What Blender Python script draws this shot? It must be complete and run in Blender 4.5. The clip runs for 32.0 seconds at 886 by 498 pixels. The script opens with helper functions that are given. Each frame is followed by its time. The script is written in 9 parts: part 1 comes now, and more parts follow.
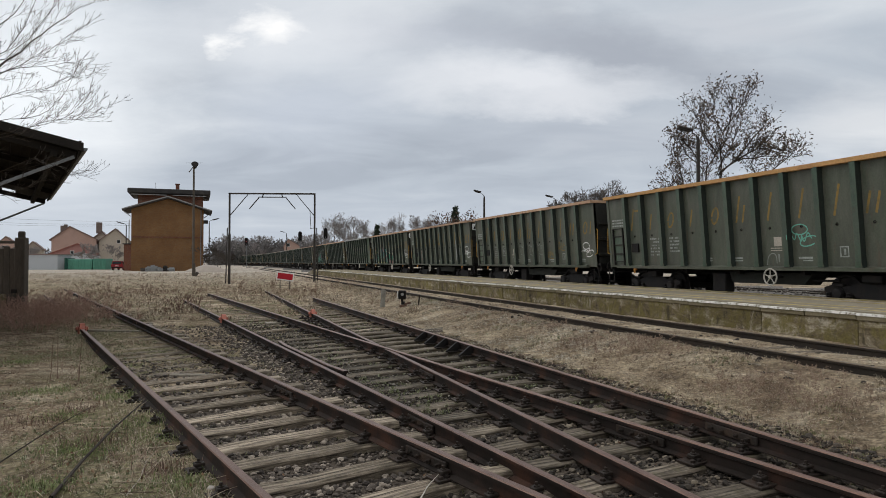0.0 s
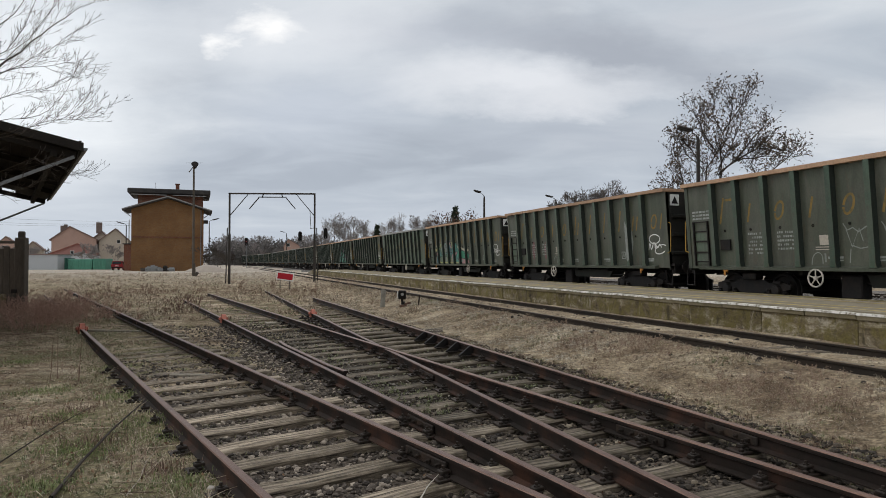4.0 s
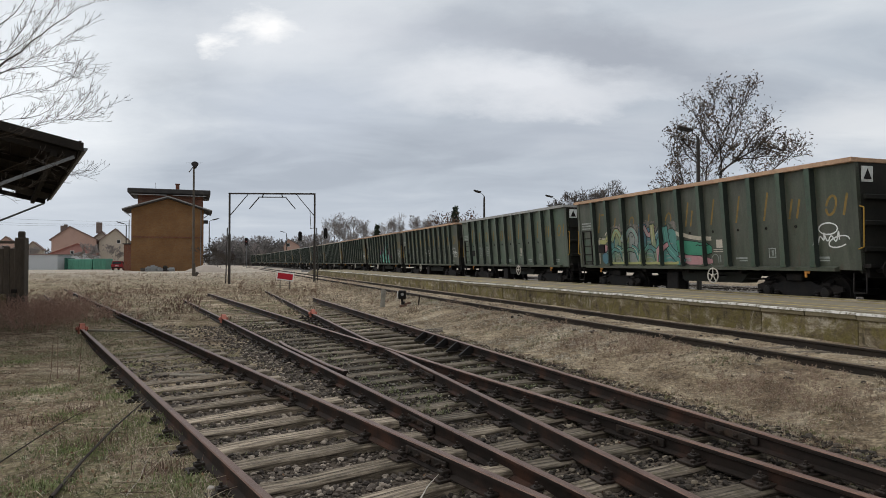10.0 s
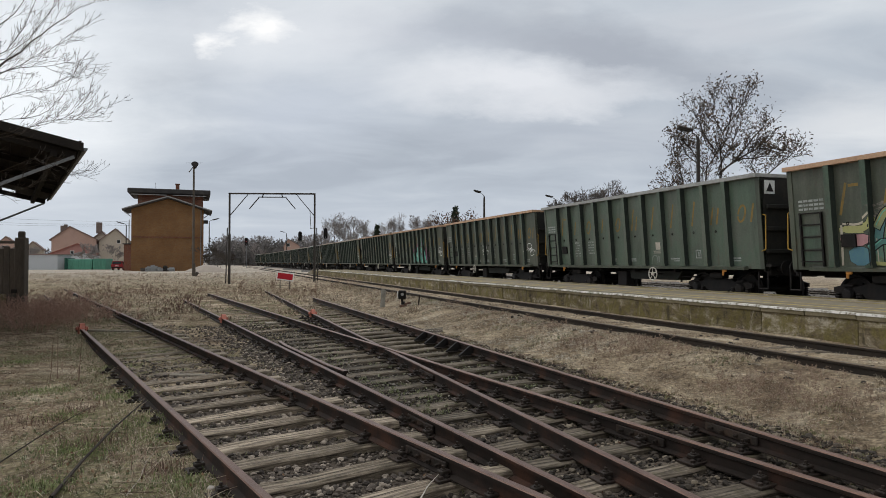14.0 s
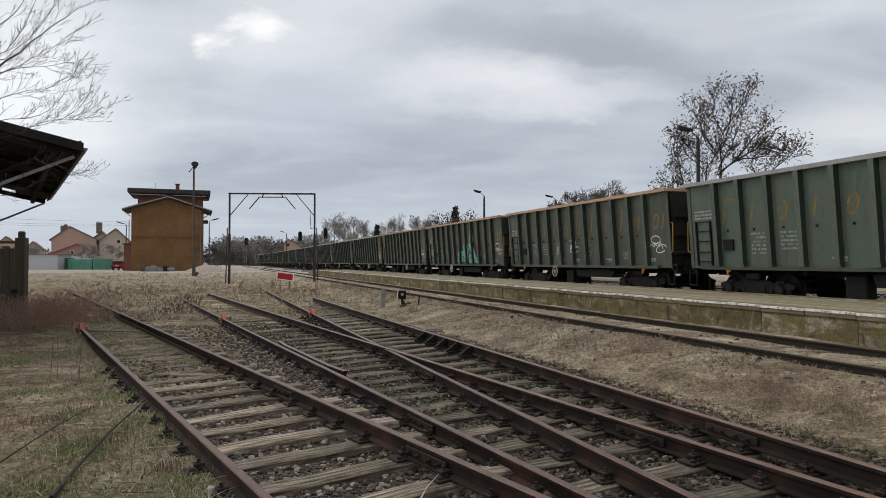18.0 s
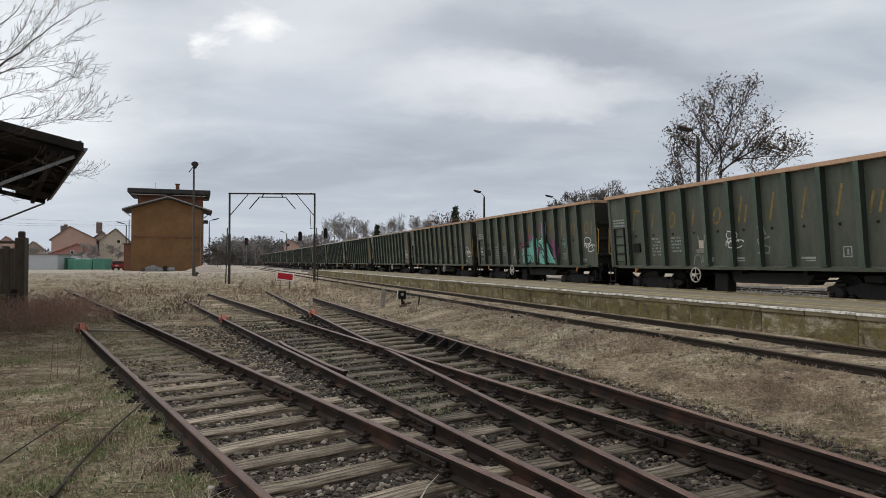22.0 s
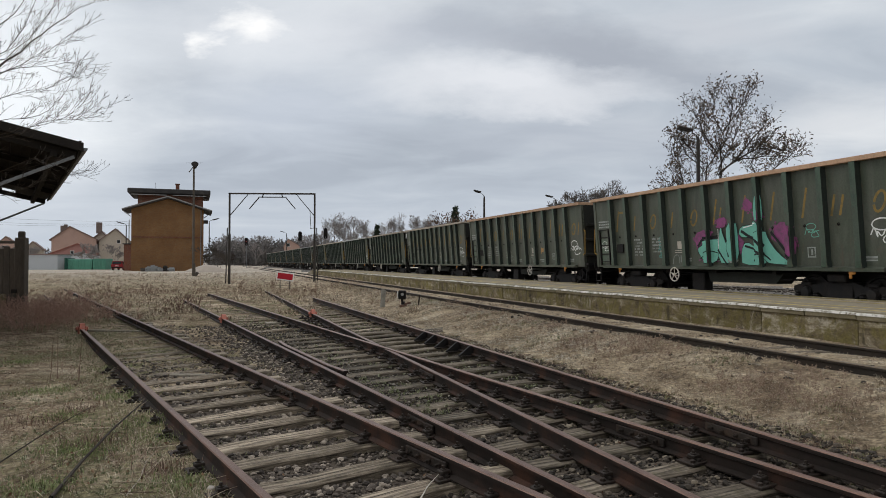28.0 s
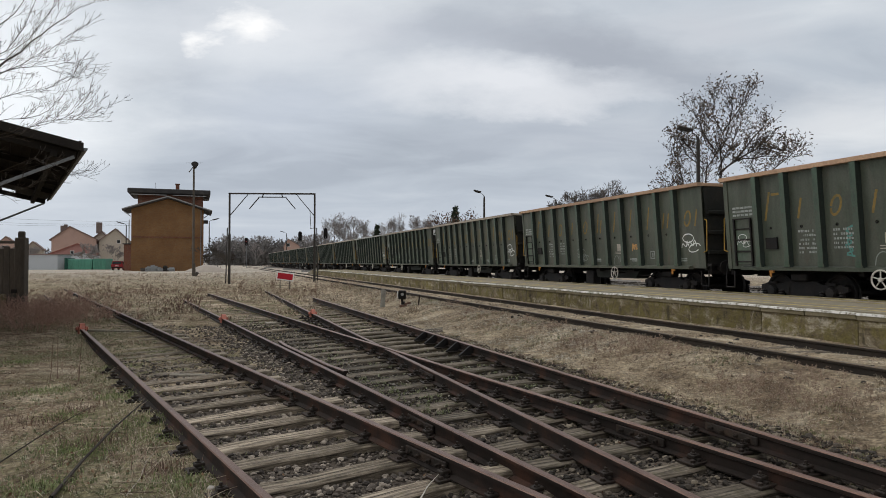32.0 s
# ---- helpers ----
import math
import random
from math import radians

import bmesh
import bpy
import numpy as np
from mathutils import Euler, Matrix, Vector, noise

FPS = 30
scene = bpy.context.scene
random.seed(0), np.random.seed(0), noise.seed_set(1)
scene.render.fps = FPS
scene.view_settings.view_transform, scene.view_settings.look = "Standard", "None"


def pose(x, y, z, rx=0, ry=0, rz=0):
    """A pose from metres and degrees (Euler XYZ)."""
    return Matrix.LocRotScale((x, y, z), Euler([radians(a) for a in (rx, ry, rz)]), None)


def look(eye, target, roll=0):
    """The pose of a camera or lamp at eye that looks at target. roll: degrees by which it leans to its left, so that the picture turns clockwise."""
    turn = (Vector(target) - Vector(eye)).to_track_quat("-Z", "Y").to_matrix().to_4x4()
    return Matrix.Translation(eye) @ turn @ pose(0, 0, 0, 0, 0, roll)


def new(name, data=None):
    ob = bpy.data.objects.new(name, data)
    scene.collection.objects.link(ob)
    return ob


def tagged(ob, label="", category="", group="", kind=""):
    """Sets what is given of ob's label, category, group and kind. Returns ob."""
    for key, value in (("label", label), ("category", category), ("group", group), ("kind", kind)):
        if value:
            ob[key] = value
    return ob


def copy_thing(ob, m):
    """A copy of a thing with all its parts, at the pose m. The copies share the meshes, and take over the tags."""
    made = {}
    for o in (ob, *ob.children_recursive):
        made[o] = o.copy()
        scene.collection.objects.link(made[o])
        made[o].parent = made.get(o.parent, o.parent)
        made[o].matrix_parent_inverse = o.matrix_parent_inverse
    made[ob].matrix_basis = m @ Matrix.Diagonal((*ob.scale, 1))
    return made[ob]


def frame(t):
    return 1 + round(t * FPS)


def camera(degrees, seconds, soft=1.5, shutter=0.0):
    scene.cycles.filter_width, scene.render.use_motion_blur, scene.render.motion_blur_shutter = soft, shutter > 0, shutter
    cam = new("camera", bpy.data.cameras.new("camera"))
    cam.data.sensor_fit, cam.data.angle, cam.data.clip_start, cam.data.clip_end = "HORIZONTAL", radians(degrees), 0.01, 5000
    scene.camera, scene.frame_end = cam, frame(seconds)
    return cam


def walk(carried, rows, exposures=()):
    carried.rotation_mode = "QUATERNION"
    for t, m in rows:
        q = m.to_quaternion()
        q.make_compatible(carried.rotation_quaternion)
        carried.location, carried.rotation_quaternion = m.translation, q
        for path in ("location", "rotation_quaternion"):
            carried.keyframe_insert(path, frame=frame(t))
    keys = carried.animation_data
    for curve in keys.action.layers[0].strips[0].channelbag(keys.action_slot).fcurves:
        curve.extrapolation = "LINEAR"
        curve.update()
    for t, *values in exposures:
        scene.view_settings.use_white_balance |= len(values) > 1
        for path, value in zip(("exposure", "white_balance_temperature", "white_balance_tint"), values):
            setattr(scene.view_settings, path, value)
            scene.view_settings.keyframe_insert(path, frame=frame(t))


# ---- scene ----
# ---------------------------------------------------------------- camera
cam = camera(67.2, 32.0, soft=0.75)
EYE = (0.0, 0.0, 1.53)
VIEW = pose(0.0, 0.0, 1.53, 91.117, 0, 0)
walk(cam, [(0.0, VIEW), (32.0, VIEW)])

# ---------------------------------------------------------------- plan of the place (metres)
SLOPE = 0.34                      # heading of the main line, left of straight ahead
PHI = math.atan(SLOPE)
NX, NY = math.cos(PHI), math.sin(PHI)      # across the main line, away from the camera
UX, UY = -math.sin(PHI), math.cos(PHI)     # along the main line, into the distance
MAIN_Z = 0.32                     # rail top of the platform track and of the train's track
D_PLATFORM_TRACK = 7.96
D_EDGE_FRONT, D_EDGE_BACK = 9.70, 13.30
PLATFORM_Z = 0.71
D_TRAIN = 15.15
D_BACK_TRACK = 24.0


def at(d, s):
    """A place d metres across and s metres along the main line."""
    return (d * NX + s * UX, d * NY + s * UY)


def smooth(a, b, v):
    v = min(1.0, max(0.0, (v - a) / (b - a)))
    return v * v * (3 - 2 * v)


def ground_z(x, y):
    d = x * NX + y * NY
    s = x * UX + y * UY
    low = -0.165 + 0.42 * smooth(26, 75, s) + 0.07 * smooth(2.2, 5.2, d)
    z = low + (0.205 - low) * smooth(5.2, 7.0, d)
    z -= 0.10 * smooth(32, 42, d)
    near = 1 - smooth(30, 90, math.hypot(x, y))
    rough = 0.035 * noise.noise((x * 0.45, y * 0.45, 0)) + 0.022 * noise.noise((x * 1.7, y * 1.7, 3))
    side = x - (2.6 - 0.651 * y)
    bed = smooth(-0.92, -0.6, side) * (1 - smooth(4.7, 5.6, d)) * (1 - smooth(19, 30, s))
    bed *= 1 - (1 - smooth(1.1, 1.6, side)) * smooth(7.5, 12.5, s)
    return z + rough * (0.3 + 0.7 * near) * (1 - 0.75 * bed) - 0.06 * bed


# ---------------------------------------------------------------- light
world = bpy.data.worlds.new("overcast_sky")
scene.world = world
world.use_nodes = True
wn, wl = world.node_tree.nodes, world.node_tree.links
wn.clear()
w_out = wn.new("ShaderNodeOutputWorld")
w_bg = wn.new("ShaderNodeBackground")
w_sky = wn.new("ShaderNodeTexSky")
w_sky.sky_type = "NISHITA"
w_sky.sun_disc = False
SUN_EL, SUN_AZ = radians(32), radians(-62)
w_sky.sun_elevation = SUN_EL
w_sky.sun_rotation = SUN_AZ
w_scale = wn.new("ShaderNodeMix"); w_scale.data_type = "RGBA"; w_scale.blend_type = "MULTIPLY"
w_scale.inputs[0].default_value = 1.0
wl.new(w_sky.outputs[0], w_scale.inputs[6])
w_scale.inputs[7].default_value = (0.10, 0.10, 0.10, 1)
w_coord = wn.new("ShaderNodeTexCoord")
w_noise = wn.new("ShaderNodeTexNoise")
w_noise.inputs["Scale"].default_value = 2.5
w_noise.inputs["Detail"].default_value = 6
wl.new(w_coord.outputs["Generated"], w_noise.inputs["Vector"])
w_ramp = wn.new("ShaderNodeValToRGB")
w_ramp.color_ramp.elements[0].position, w_ramp.color_ramp.elements[0].color = 0.3, (0.49, 0.495, 0.50, 1)
w_ramp.color_ramp.elements[1].position, w_ramp.color_ramp.elements[1].color = 0.75, (0.77, 0.77, 0.765, 1)
wl.new(w_noise.outputs["Fac"], w_ramp.inputs[0])
w_mix = wn.new("ShaderNodeMix"); w_mix.data_type = "RGBA"
w_mix.inputs[0].default_value = 0.9
wl.new(w_scale.outputs[2], w_mix.inputs[6])
# the cloud is brighter towards the hidden sun and darker behind the camera
w_dot = wn.new("ShaderNodeVectorMath"); w_dot.operation = "DOT_PRODUCT"
wl.new(w_coord.outputs["Generated"], w_dot.inputs[0])
w_dot.inputs[1].default_value = (math.sin(SUN_AZ) * math.cos(SUN_EL), math.cos(SUN_AZ) * math.cos(SUN_EL), math.sin(SUN_EL))
w_side = wn.new("ShaderNodeMapRange")
wl.new(w_dot.outputs["Value"], w_side.inputs["Value"])
w_side.inputs["From Min"].default_value, w_side.inputs["From Max"].default_value = -0.8, 0.9
w_side.inputs["To Min"].default_value, w_side.inputs["To Max"].default_value = 0.30, 1.26
w_tone = wn.new("ShaderNodeMix"); w_tone.data_type = "RGBA"; w_tone.blend_type = "MULTIPLY"
w_tone.inputs[0].default_value = 1.0
wl.new(w_ramp.outputs[0], w_tone.inputs[6])
wl.new(w_side.outputs[0], w_tone.inputs[7])
wl.new(w_tone.outputs[2], w_mix.inputs[7])
wl.new(w_mix.outputs[2], w_bg.inputs[0])
w_bg.inputs[1].default_value = 1.55
wl.new(w_bg.outputs[0], w_out.inputs[0])

sun_data = bpy.data.lights.new("sun", "SUN")
sun_data.energy = 1.6
sun_data.angle = radians(28)
sun_data.color = (1.0, 0.96, 0.9)
sun = new("sun", sun_data)
sun.matrix_world = look((50 * math.sin(SUN_AZ), 50 * math.cos(SUN_AZ), 50 * math.tan(SUN_EL)), (0, 0, 0))
# ---------------------------------------------------------------- materials
def nodes_of(name, rough=0.8, metal=0.0):
    m = bpy.data.materials.new(name)
    m.use_nodes = True
    n, l = m.node_tree.nodes, m.node_tree.links
    b = n["Principled BSDF"]
    b.inputs["Roughness"].default_value = rough
    b.inputs["Metallic"].default_value = metal
    b.inputs["Specular IOR Level"].default_value = 0.3
    return m, n, l, b


def coords(n, l, scale=(1, 1, 1), turn=0.0, spread=False):
    """Object coordinates; spread tells alike pieces of the setting apart by where they lie."""
    tc = n.new("ShaderNodeTexCoord")
    mp = n.new("ShaderNodeMapping")
    mp.inputs["Scale"].default_value = scale
    mp.inputs["Rotation"].default_value = (0, 0, turn)
    if spread:
        info = n.new("ShaderNodeObjectInfo")
        add = n.new("ShaderNodeVectorMath")
        l.new(tc.outputs["Object"], add.inputs[0])
        l.new(info.outputs["Location"], add.inputs[1])
        l.new(add.outputs[0], mp.inputs["Vector"])
    else:
        l.new(tc.outputs["Object"], mp.inputs["Vector"])
    return mp.outputs[0]


def tex(n, l, vec, scale, detail=5, rough=0.6, distort=0.0):
    t = n.new("ShaderNodeTexNoise")
    t.inputs["Scale"].default_value = scale
    t.inputs["Detail"].default_value = detail
    t.inputs["Roughness"].default_value = rough
    t.inputs["Distortion"].default_value = distort
    l.new(vec, t.inputs["Vector"])
    return t.outputs["Fac"]


def ramp(n, l, fac, stops):
    r = n.new("ShaderNodeValToRGB")
    e = r.color_ramp.elements
    while len(e) < len(stops):
        e.new(0.5)
    for i, (p, c) in enumerate(stops):
        e[i].position = p
        e[i].color = (*c, 1) if len(c) == 3 else c
    l.new(fac, r.inputs[0])
    return r.outputs[0]


def blend(n, l, fac, a, b, mode="MIX"):
    m = n.new("ShaderNodeMix")
    m.data_type = "RGBA"
    m.blend_type = mode
    for k, v in ((0, fac), (6, a), (7, b)):
        if isinstance(v, (int, float)):
            m.inputs[k].default_value = v
        elif isinstance(v, tuple):
            m.inputs[k].default_value = (*v, 1)
        else:
            l.new(v, m.inputs[k])
    return m.outputs[2]


def bump(n, l, b, height, strength, dist=0.01):
    k = n.new("ShaderNodeBump")
    k.inputs["Strength"].default_value = strength
    k.inputs["Distance"].default_value = dist
    l.new(height, k.inputs["Height"])
    l.new(k.outputs[0], b.inputs["Normal"])


def worn(name, base, dirt, rough=0.7, metal=0.0, scale=1.5, fine=18, amount=0.5, rel=0.3, streak=False, vary=0.15):
    """A surface of one colour with grime at two scales and a per-piece change of tone."""
    m, n, l, b = nodes_of(name, rough, metal)
    v = coords(n, l, (1, 1, 0.25) if streak else (1, 1, 1))
    big = tex(n, l, v, scale, 5, 0.65, 0.4)
    small = tex(n, l, v, fine, 4, 0.7)
    c = blend(n, l, ramp(n, l, big, [(0.42, (0, 0, 0)), (0.7, (amount, amount, amount))]), base, dirt)
    c = blend(n, l, 0.55, c, ramp(n, l, small, [(0.25, (0.55, 0.55, 0.55)), (0.75, (1.3, 1.3, 1.3))]), "MULTIPLY")
    info = n.new("ShaderNodeObjectInfo")
    tone = ramp(n, l, info.outputs["Random"], [(0, (1 - vary,) * 3), (1, (1 + vary,) * 3)])
    c = blend(n, l, 1.0, c, tone, "MULTIPLY")
    l.new(c, b.inputs["Base Color"])
    bump(n, l, b, small, rel)
    return m


def sleeper_wood(name="weathered_sleeper_wood", tone=1.38, moss_from=0.6):
    m, n, l, b = nodes_of(name, 0.85)
    v = coords(n, l, (1.2, 22, 22))
    grain = tex(n, l, v, 1.6, 6, 0.65, 0.6)
    v2 = coords(n, l)
    patch = tex(n, l, v2, 3.0, 4, 0.6)
    c = ramp(n, l, grain, [(0.36, (0.03, 0.025, 0.019)), (0.46, (0.185, 0.152, 0.118)), (0.60, (0.45, 0.385, 0.305))])
    c = blend(n, l, ramp(n, l, patch, [(0.52, (0, 0, 0)), (0.72, (0.75, 0.75, 0.75))]), c, (0.075, 0.062, 0.045))
    moss = tex(n, l, v2, 7.0, 3, 0.6)
    c = blend(n, l, ramp(n, l, moss, [(moss_from, (0, 0, 0)), (moss_from + 0.12, (0.45, 0.45, 0.45))]), c, (0.11, 0.10, 0.042))
    info = n.new("ShaderNodeObjectInfo")
    c = blend(n, l, 1.0, c, ramp(n, l, info.outputs["Random"], [(0, (0.5 * tone, 0.49 * tone, 0.46 * tone)), (1, (tone, 0.98 * tone, 0.94 * tone))]), "MULTIPLY")
    l.new(c, b.inputs["Base Color"])
    bump(n, l, b, grain, 0.8, 0.02)
    return m


def rail_steel():
    m, n, l, b = nodes_of("rusted_shaded_rail_steel", 0.78, 0.1)
    v = coords(n, l)
    big = tex(n, l, v, 2.2, 5, 0.6)
    small = tex(n, l, v, 60, 4, 0.7)
    # rust colours, darkened further to hold the shade of the rail sides
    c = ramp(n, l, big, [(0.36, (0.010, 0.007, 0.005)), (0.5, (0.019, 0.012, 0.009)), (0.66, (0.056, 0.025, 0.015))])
    c = blend(n, l, 0.5, c, ramp(n, l, small, [(0.3, (0.55, 0.5, 0.48)), (0.7, (1.35, 1.3, 1.25))]), "MULTIPLY")
    l.new(c, b.inputs["Base Color"])
    bump(n, l, b, small, 0.35, 0.004)
    return m


def ground_mat():
    m, n, l, b = nodes_of("winter_ground", 0.95)
    b.inputs["Specular IOR Level"].default_value = 0.1
    v = coords(n, l)
    big = tex(n, l, v, 0.16, 5, 0.6, 0.3)
    mid = tex(n, l, v, 1.1, 8, 0.7, 0.6)
    fine = tex(n, l, v, 17, 7, 0.8)
    straw = tex(n, l, coords(n, l, (11, 40, 9), 0.5), 1.0, 6, 0.75, 1.4)
    straw2 = tex(n, l, coords(n, l, (46, 12, 9), 0.2), 1.0, 6, 0.75, 1.4)
    c = ramp(n, l, mid, [(0.36, (0.092, 0.066, 0.048)), (0.44, (0.245, 0.192, 0.140)), (0.52, (0.425, 0.355, 0.265)), (0.62, (0.64, 0.57, 0.46))])
    green = ramp(n, l, tex(n, l, v, 0.55, 5, 0.65), [(0.46, (0, 0, 0)), (0.58, (0.8, 0.8, 0.8))])
    sp = n.new("ShaderNodeSeparateXYZ")
    tc = n.new("ShaderNodeTexCoord")
    l.new(tc.outputs["Object"], sp.inputs[0])
    across = n.new("ShaderNodeVectorMath"); across.operation = "DOT_PRODUCT"
    l.new(tc.outputs["Object"], across.inputs[0])
    across.inputs[1].default_value = (NX, NY, 0)
    strip = n.new("ShaderNodeMapRange")
    l.new(across.outputs["Value"], strip.inputs["Value"])
    strip.inputs["From Min"].default_value, strip.inputs["From Max"].default_value = 3.6, 5.2
    inv = n.new("ShaderNodeMath"); inv.operation = "SUBTRACT"
    inv.inputs[0].default_value = 1.0
    l.new(strip.outputs[0], inv.inputs[1])
    gm = n.new("ShaderNodeMath"); gm.operation = "MULTIPLY"
    l.new(green, gm.inputs[0]); l.new(inv.outputs[0], gm.inputs[1])
    c = blend(n, l, gm.outputs[0], c, (0.165, 0.162, 0.088))
    pale = n.new("ShaderNodeMath"); pale.operation = "MULTIPLY"
    l.new(strip.outputs[0], pale.inputs[0])
    l.new(ramp(n, l, tex(n, l, v, 0.8, 6, 0.7, 0.5), [(0.44, (0, 0, 0)), (0.62, (0.5, 0.5, 0.5))]), pale.inputs[1])
    c = blend(n, l, pale.outputs[0], c, (0.46, 0.39, 0.28))
    c = blend(n, l, ramp(n, l, big, [(0.45, (0, 0, 0)), (0.65, (0.6, 0.6, 0.6))]), c, (0.27, 0.215, 0.155))
    c = blend(n, l, ramp(n, l, tex(n, l, v, 1.9, 7, 0.75, 0.9), [(0.50, (0, 0, 0)), (0.60, (0.6, 0.6, 0.6))]), c, (0.15, 0.115, 0.080))
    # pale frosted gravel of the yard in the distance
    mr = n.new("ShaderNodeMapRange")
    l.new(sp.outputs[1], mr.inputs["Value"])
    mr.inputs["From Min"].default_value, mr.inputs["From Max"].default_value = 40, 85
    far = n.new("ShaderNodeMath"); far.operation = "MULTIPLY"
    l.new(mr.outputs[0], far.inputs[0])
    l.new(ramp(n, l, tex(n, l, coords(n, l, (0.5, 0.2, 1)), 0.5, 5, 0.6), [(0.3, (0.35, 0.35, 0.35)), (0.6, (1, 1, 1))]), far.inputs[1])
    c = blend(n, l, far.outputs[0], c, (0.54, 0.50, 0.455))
    c = blend(n, l, 0.75, c, ramp(n, l, fine, [(0.34, (0.22, 0.20, 0.19)), (0.5, (0.9, 0.9, 0.9)), (0.66, (1.85, 1.82, 1.76))]), "MULTIPLY")
    c = blend(n, l, 0.55, c, ramp(n, l, straw, [(0.32, (0.38, 0.36, 0.33)), (0.7, (1.6, 1.56, 1.45))]), "MULTIPLY")
    c = blend(n, l, 0.4, c, ramp(n, l, straw2, [(0.32, (0.45, 0.42, 0.4)), (0.7, (1.6, 1.56, 1.45))]), "MULTIPLY")
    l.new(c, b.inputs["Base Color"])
    bump(n, l, b, blend(n, l, 0.5, fine, straw), 1.0, 0.05)
    return m


def mossy_concrete():
    m, n, l, b = nodes_of("mossy_concrete", 0.92)
    v = coords(n, l, (1, 1, 1), 0, True)
    st = tex(n, l, coords(n, l, (2.6, 2.6, 0.9), 0, True), 1.3, 7, 0.7, 0.5)
    big = tex(n, l, coords(n, l, (0.8, 0.8, 2.2), 0.4, True), 1.5, 8, 0.75, 0.9)
    moss = tex(n, l, v, 2.6, 8, 0.78, 0.8)
    fine = tex(n, l, v, 28, 6, 0.75)
    c = ramp(n, l, big, [(0.36, (0.045, 0.036, 0.022)), (0.44, (0.12, 0.094, 0.058)), (0.53, (0.205, 0.168, 0.113)), (0.62, (0.40, 0.355, 0.28))])
    c = blend(n, l, ramp(n, l, moss, [(0.43, (0, 0, 0)), (0.56, (0.9, 0.9, 0.9))]), c, (0.150, 0.124, 0.042))
    c = blend(n, l, ramp(n, l, st, [(0.60, (0, 0, 0)), (0.69, (0.7, 0.7, 0.7))]), c, (0.45, 0.415, 0.34))
    c = blend(n, l, ramp(n, l, st, [(0.35, (0.75, 0.75, 0.75)), (0.45, (0, 0, 0))]), c, (0.040, 0.032, 0.019))
    c = blend(n, l, 0.6, c, ramp(n, l, fine, [(0.3, (0.5, 0.5, 0.48)), (0.72, (1.45, 1.45, 1.4))]), "MULTIPLY")
    info = n.new("ShaderNodeObjectInfo")
    c = blend(n, l, 1.0, c, ramp(n, l, info.outputs["Random"], [(0, (0.8, 0.8, 0.8)), (1, (1.2, 1.2, 1.2))]), "MULTIPLY")
    l.new(c, b.inputs["Base Color"])
    bump(n, l, b, fine, 0.6, 0.012)
    return m


def stone_mat(name, lo, hi, tint):
    m, n, l, b = nodes_of(name, 0.9)
    geo = n.new("ShaderNodeNewGeometry")
    c = ramp(n, l, geo.outputs["Random Per Island"], [(0, lo), (0.64, tint), (1, hi)])
    v = coords(n, l)
    g = tex(n, l, v, 45, 4, 0.7)
    c = blend(n, l, 0.6, c, ramp(n, l, g, [(0.3, (0.5, 0.5, 0.5)), (0.7, (1.35, 1.35, 1.35))]), "MULTIPLY")
    l.new(c, b.inputs["Base Color"])
    bump(n, l, b, g, 0.5, 0.008)
    return m


def gravel_mat(name, dark, mid, pale, scale):
    """Gravel too fine to tell stone from stone."""
    m, n, l, b = nodes_of(name, 0.95)
    v = coords(n, l)
    t = n.new("ShaderNodeTexVoronoi")
    t.inputs["Scale"].default_value = scale
    l.new(v, t.inputs["Vector"])
    sx = n.new("ShaderNodeSeparateXYZ")
    l.new(t.outputs["Color"], sx.inputs[0])
    c = ramp(n, l, sx.outputs[0], [(0.1, dark), (0.55, mid), (0.97, pale)])
    c = blend(n, l, ramp(n, l, tex(n, l, v, 1.4, 5, 0.6), [(0.42, (0, 0, 0)), (0.6, (0.6, 0.6, 0.6))]), c, mid)
    l.new(c, b.inputs["Base Color"])
    bump(n, l, b, t.outputs["Distance"], 0.9, -0.02)
    return m


def blade_mat(name, stops):
    m, n, l, b = nodes_of(name, 0.85)
    geo = n.new("ShaderNodeNewGeometry")
    c = ramp(n, l, geo.outputs["Random Per Island"], stops)
    l.new(c, b.inputs["Base Color"])
    return m


def brick_mat(name, a, c2, mortar, scale, band=False):
    m, n, l, b = nodes_of(name, 0.9)
    tc = n.new("ShaderNodeTexCoord")
    sx = n.new("ShaderNodeSeparateXYZ")
    l.new(tc.outputs["Object"], sx.inputs[0])
    add = n.new("ShaderNodeMath"); add.operation = "ADD"
    l.new(sx.outputs[0], add.inputs[0]); l.new(sx.outputs[1], add.inputs[1])
    cx = n.new("ShaderNodeCombineXYZ")
    l.new(add.outputs[0], cx.inputs[0]); l.new(sx.outputs[2], cx.inputs[1])
    t = n.new("ShaderNodeTexBrick")
    t.inputs["Scale"].default_value = scale
    t.inputs["Brick Width"].default_value = 0.26
    t.inputs["Row Height"].default_value = 0.075
    t.inputs["Mortar Size"].default_value = 0.008
    t.inputs["Color1"].default_value = (*a, 1)
    t.inputs["Color2"].default_value = (*c2, 1)
    t.inputs["Mortar"].default_value = (*mortar, 1)
    l.new(cx.outputs[0], t.inputs["Vector"])
    v = coords(n, l)
    big = tex(n, l, v, 0.35, 4, 0.6)
    c = blend(n, l, 0.7, t.outputs["Color"], ramp(n, l, big, [(0.3, (0.7, 0.62, 0.58)), (0.7, (1.2, 1.22, 1.2))]), "MULTIPLY")
    l.new(c, b.inputs["Base Color"])
    bump(n, l, b, t.outputs["Fac"], 0.4, -0.01)
    return m


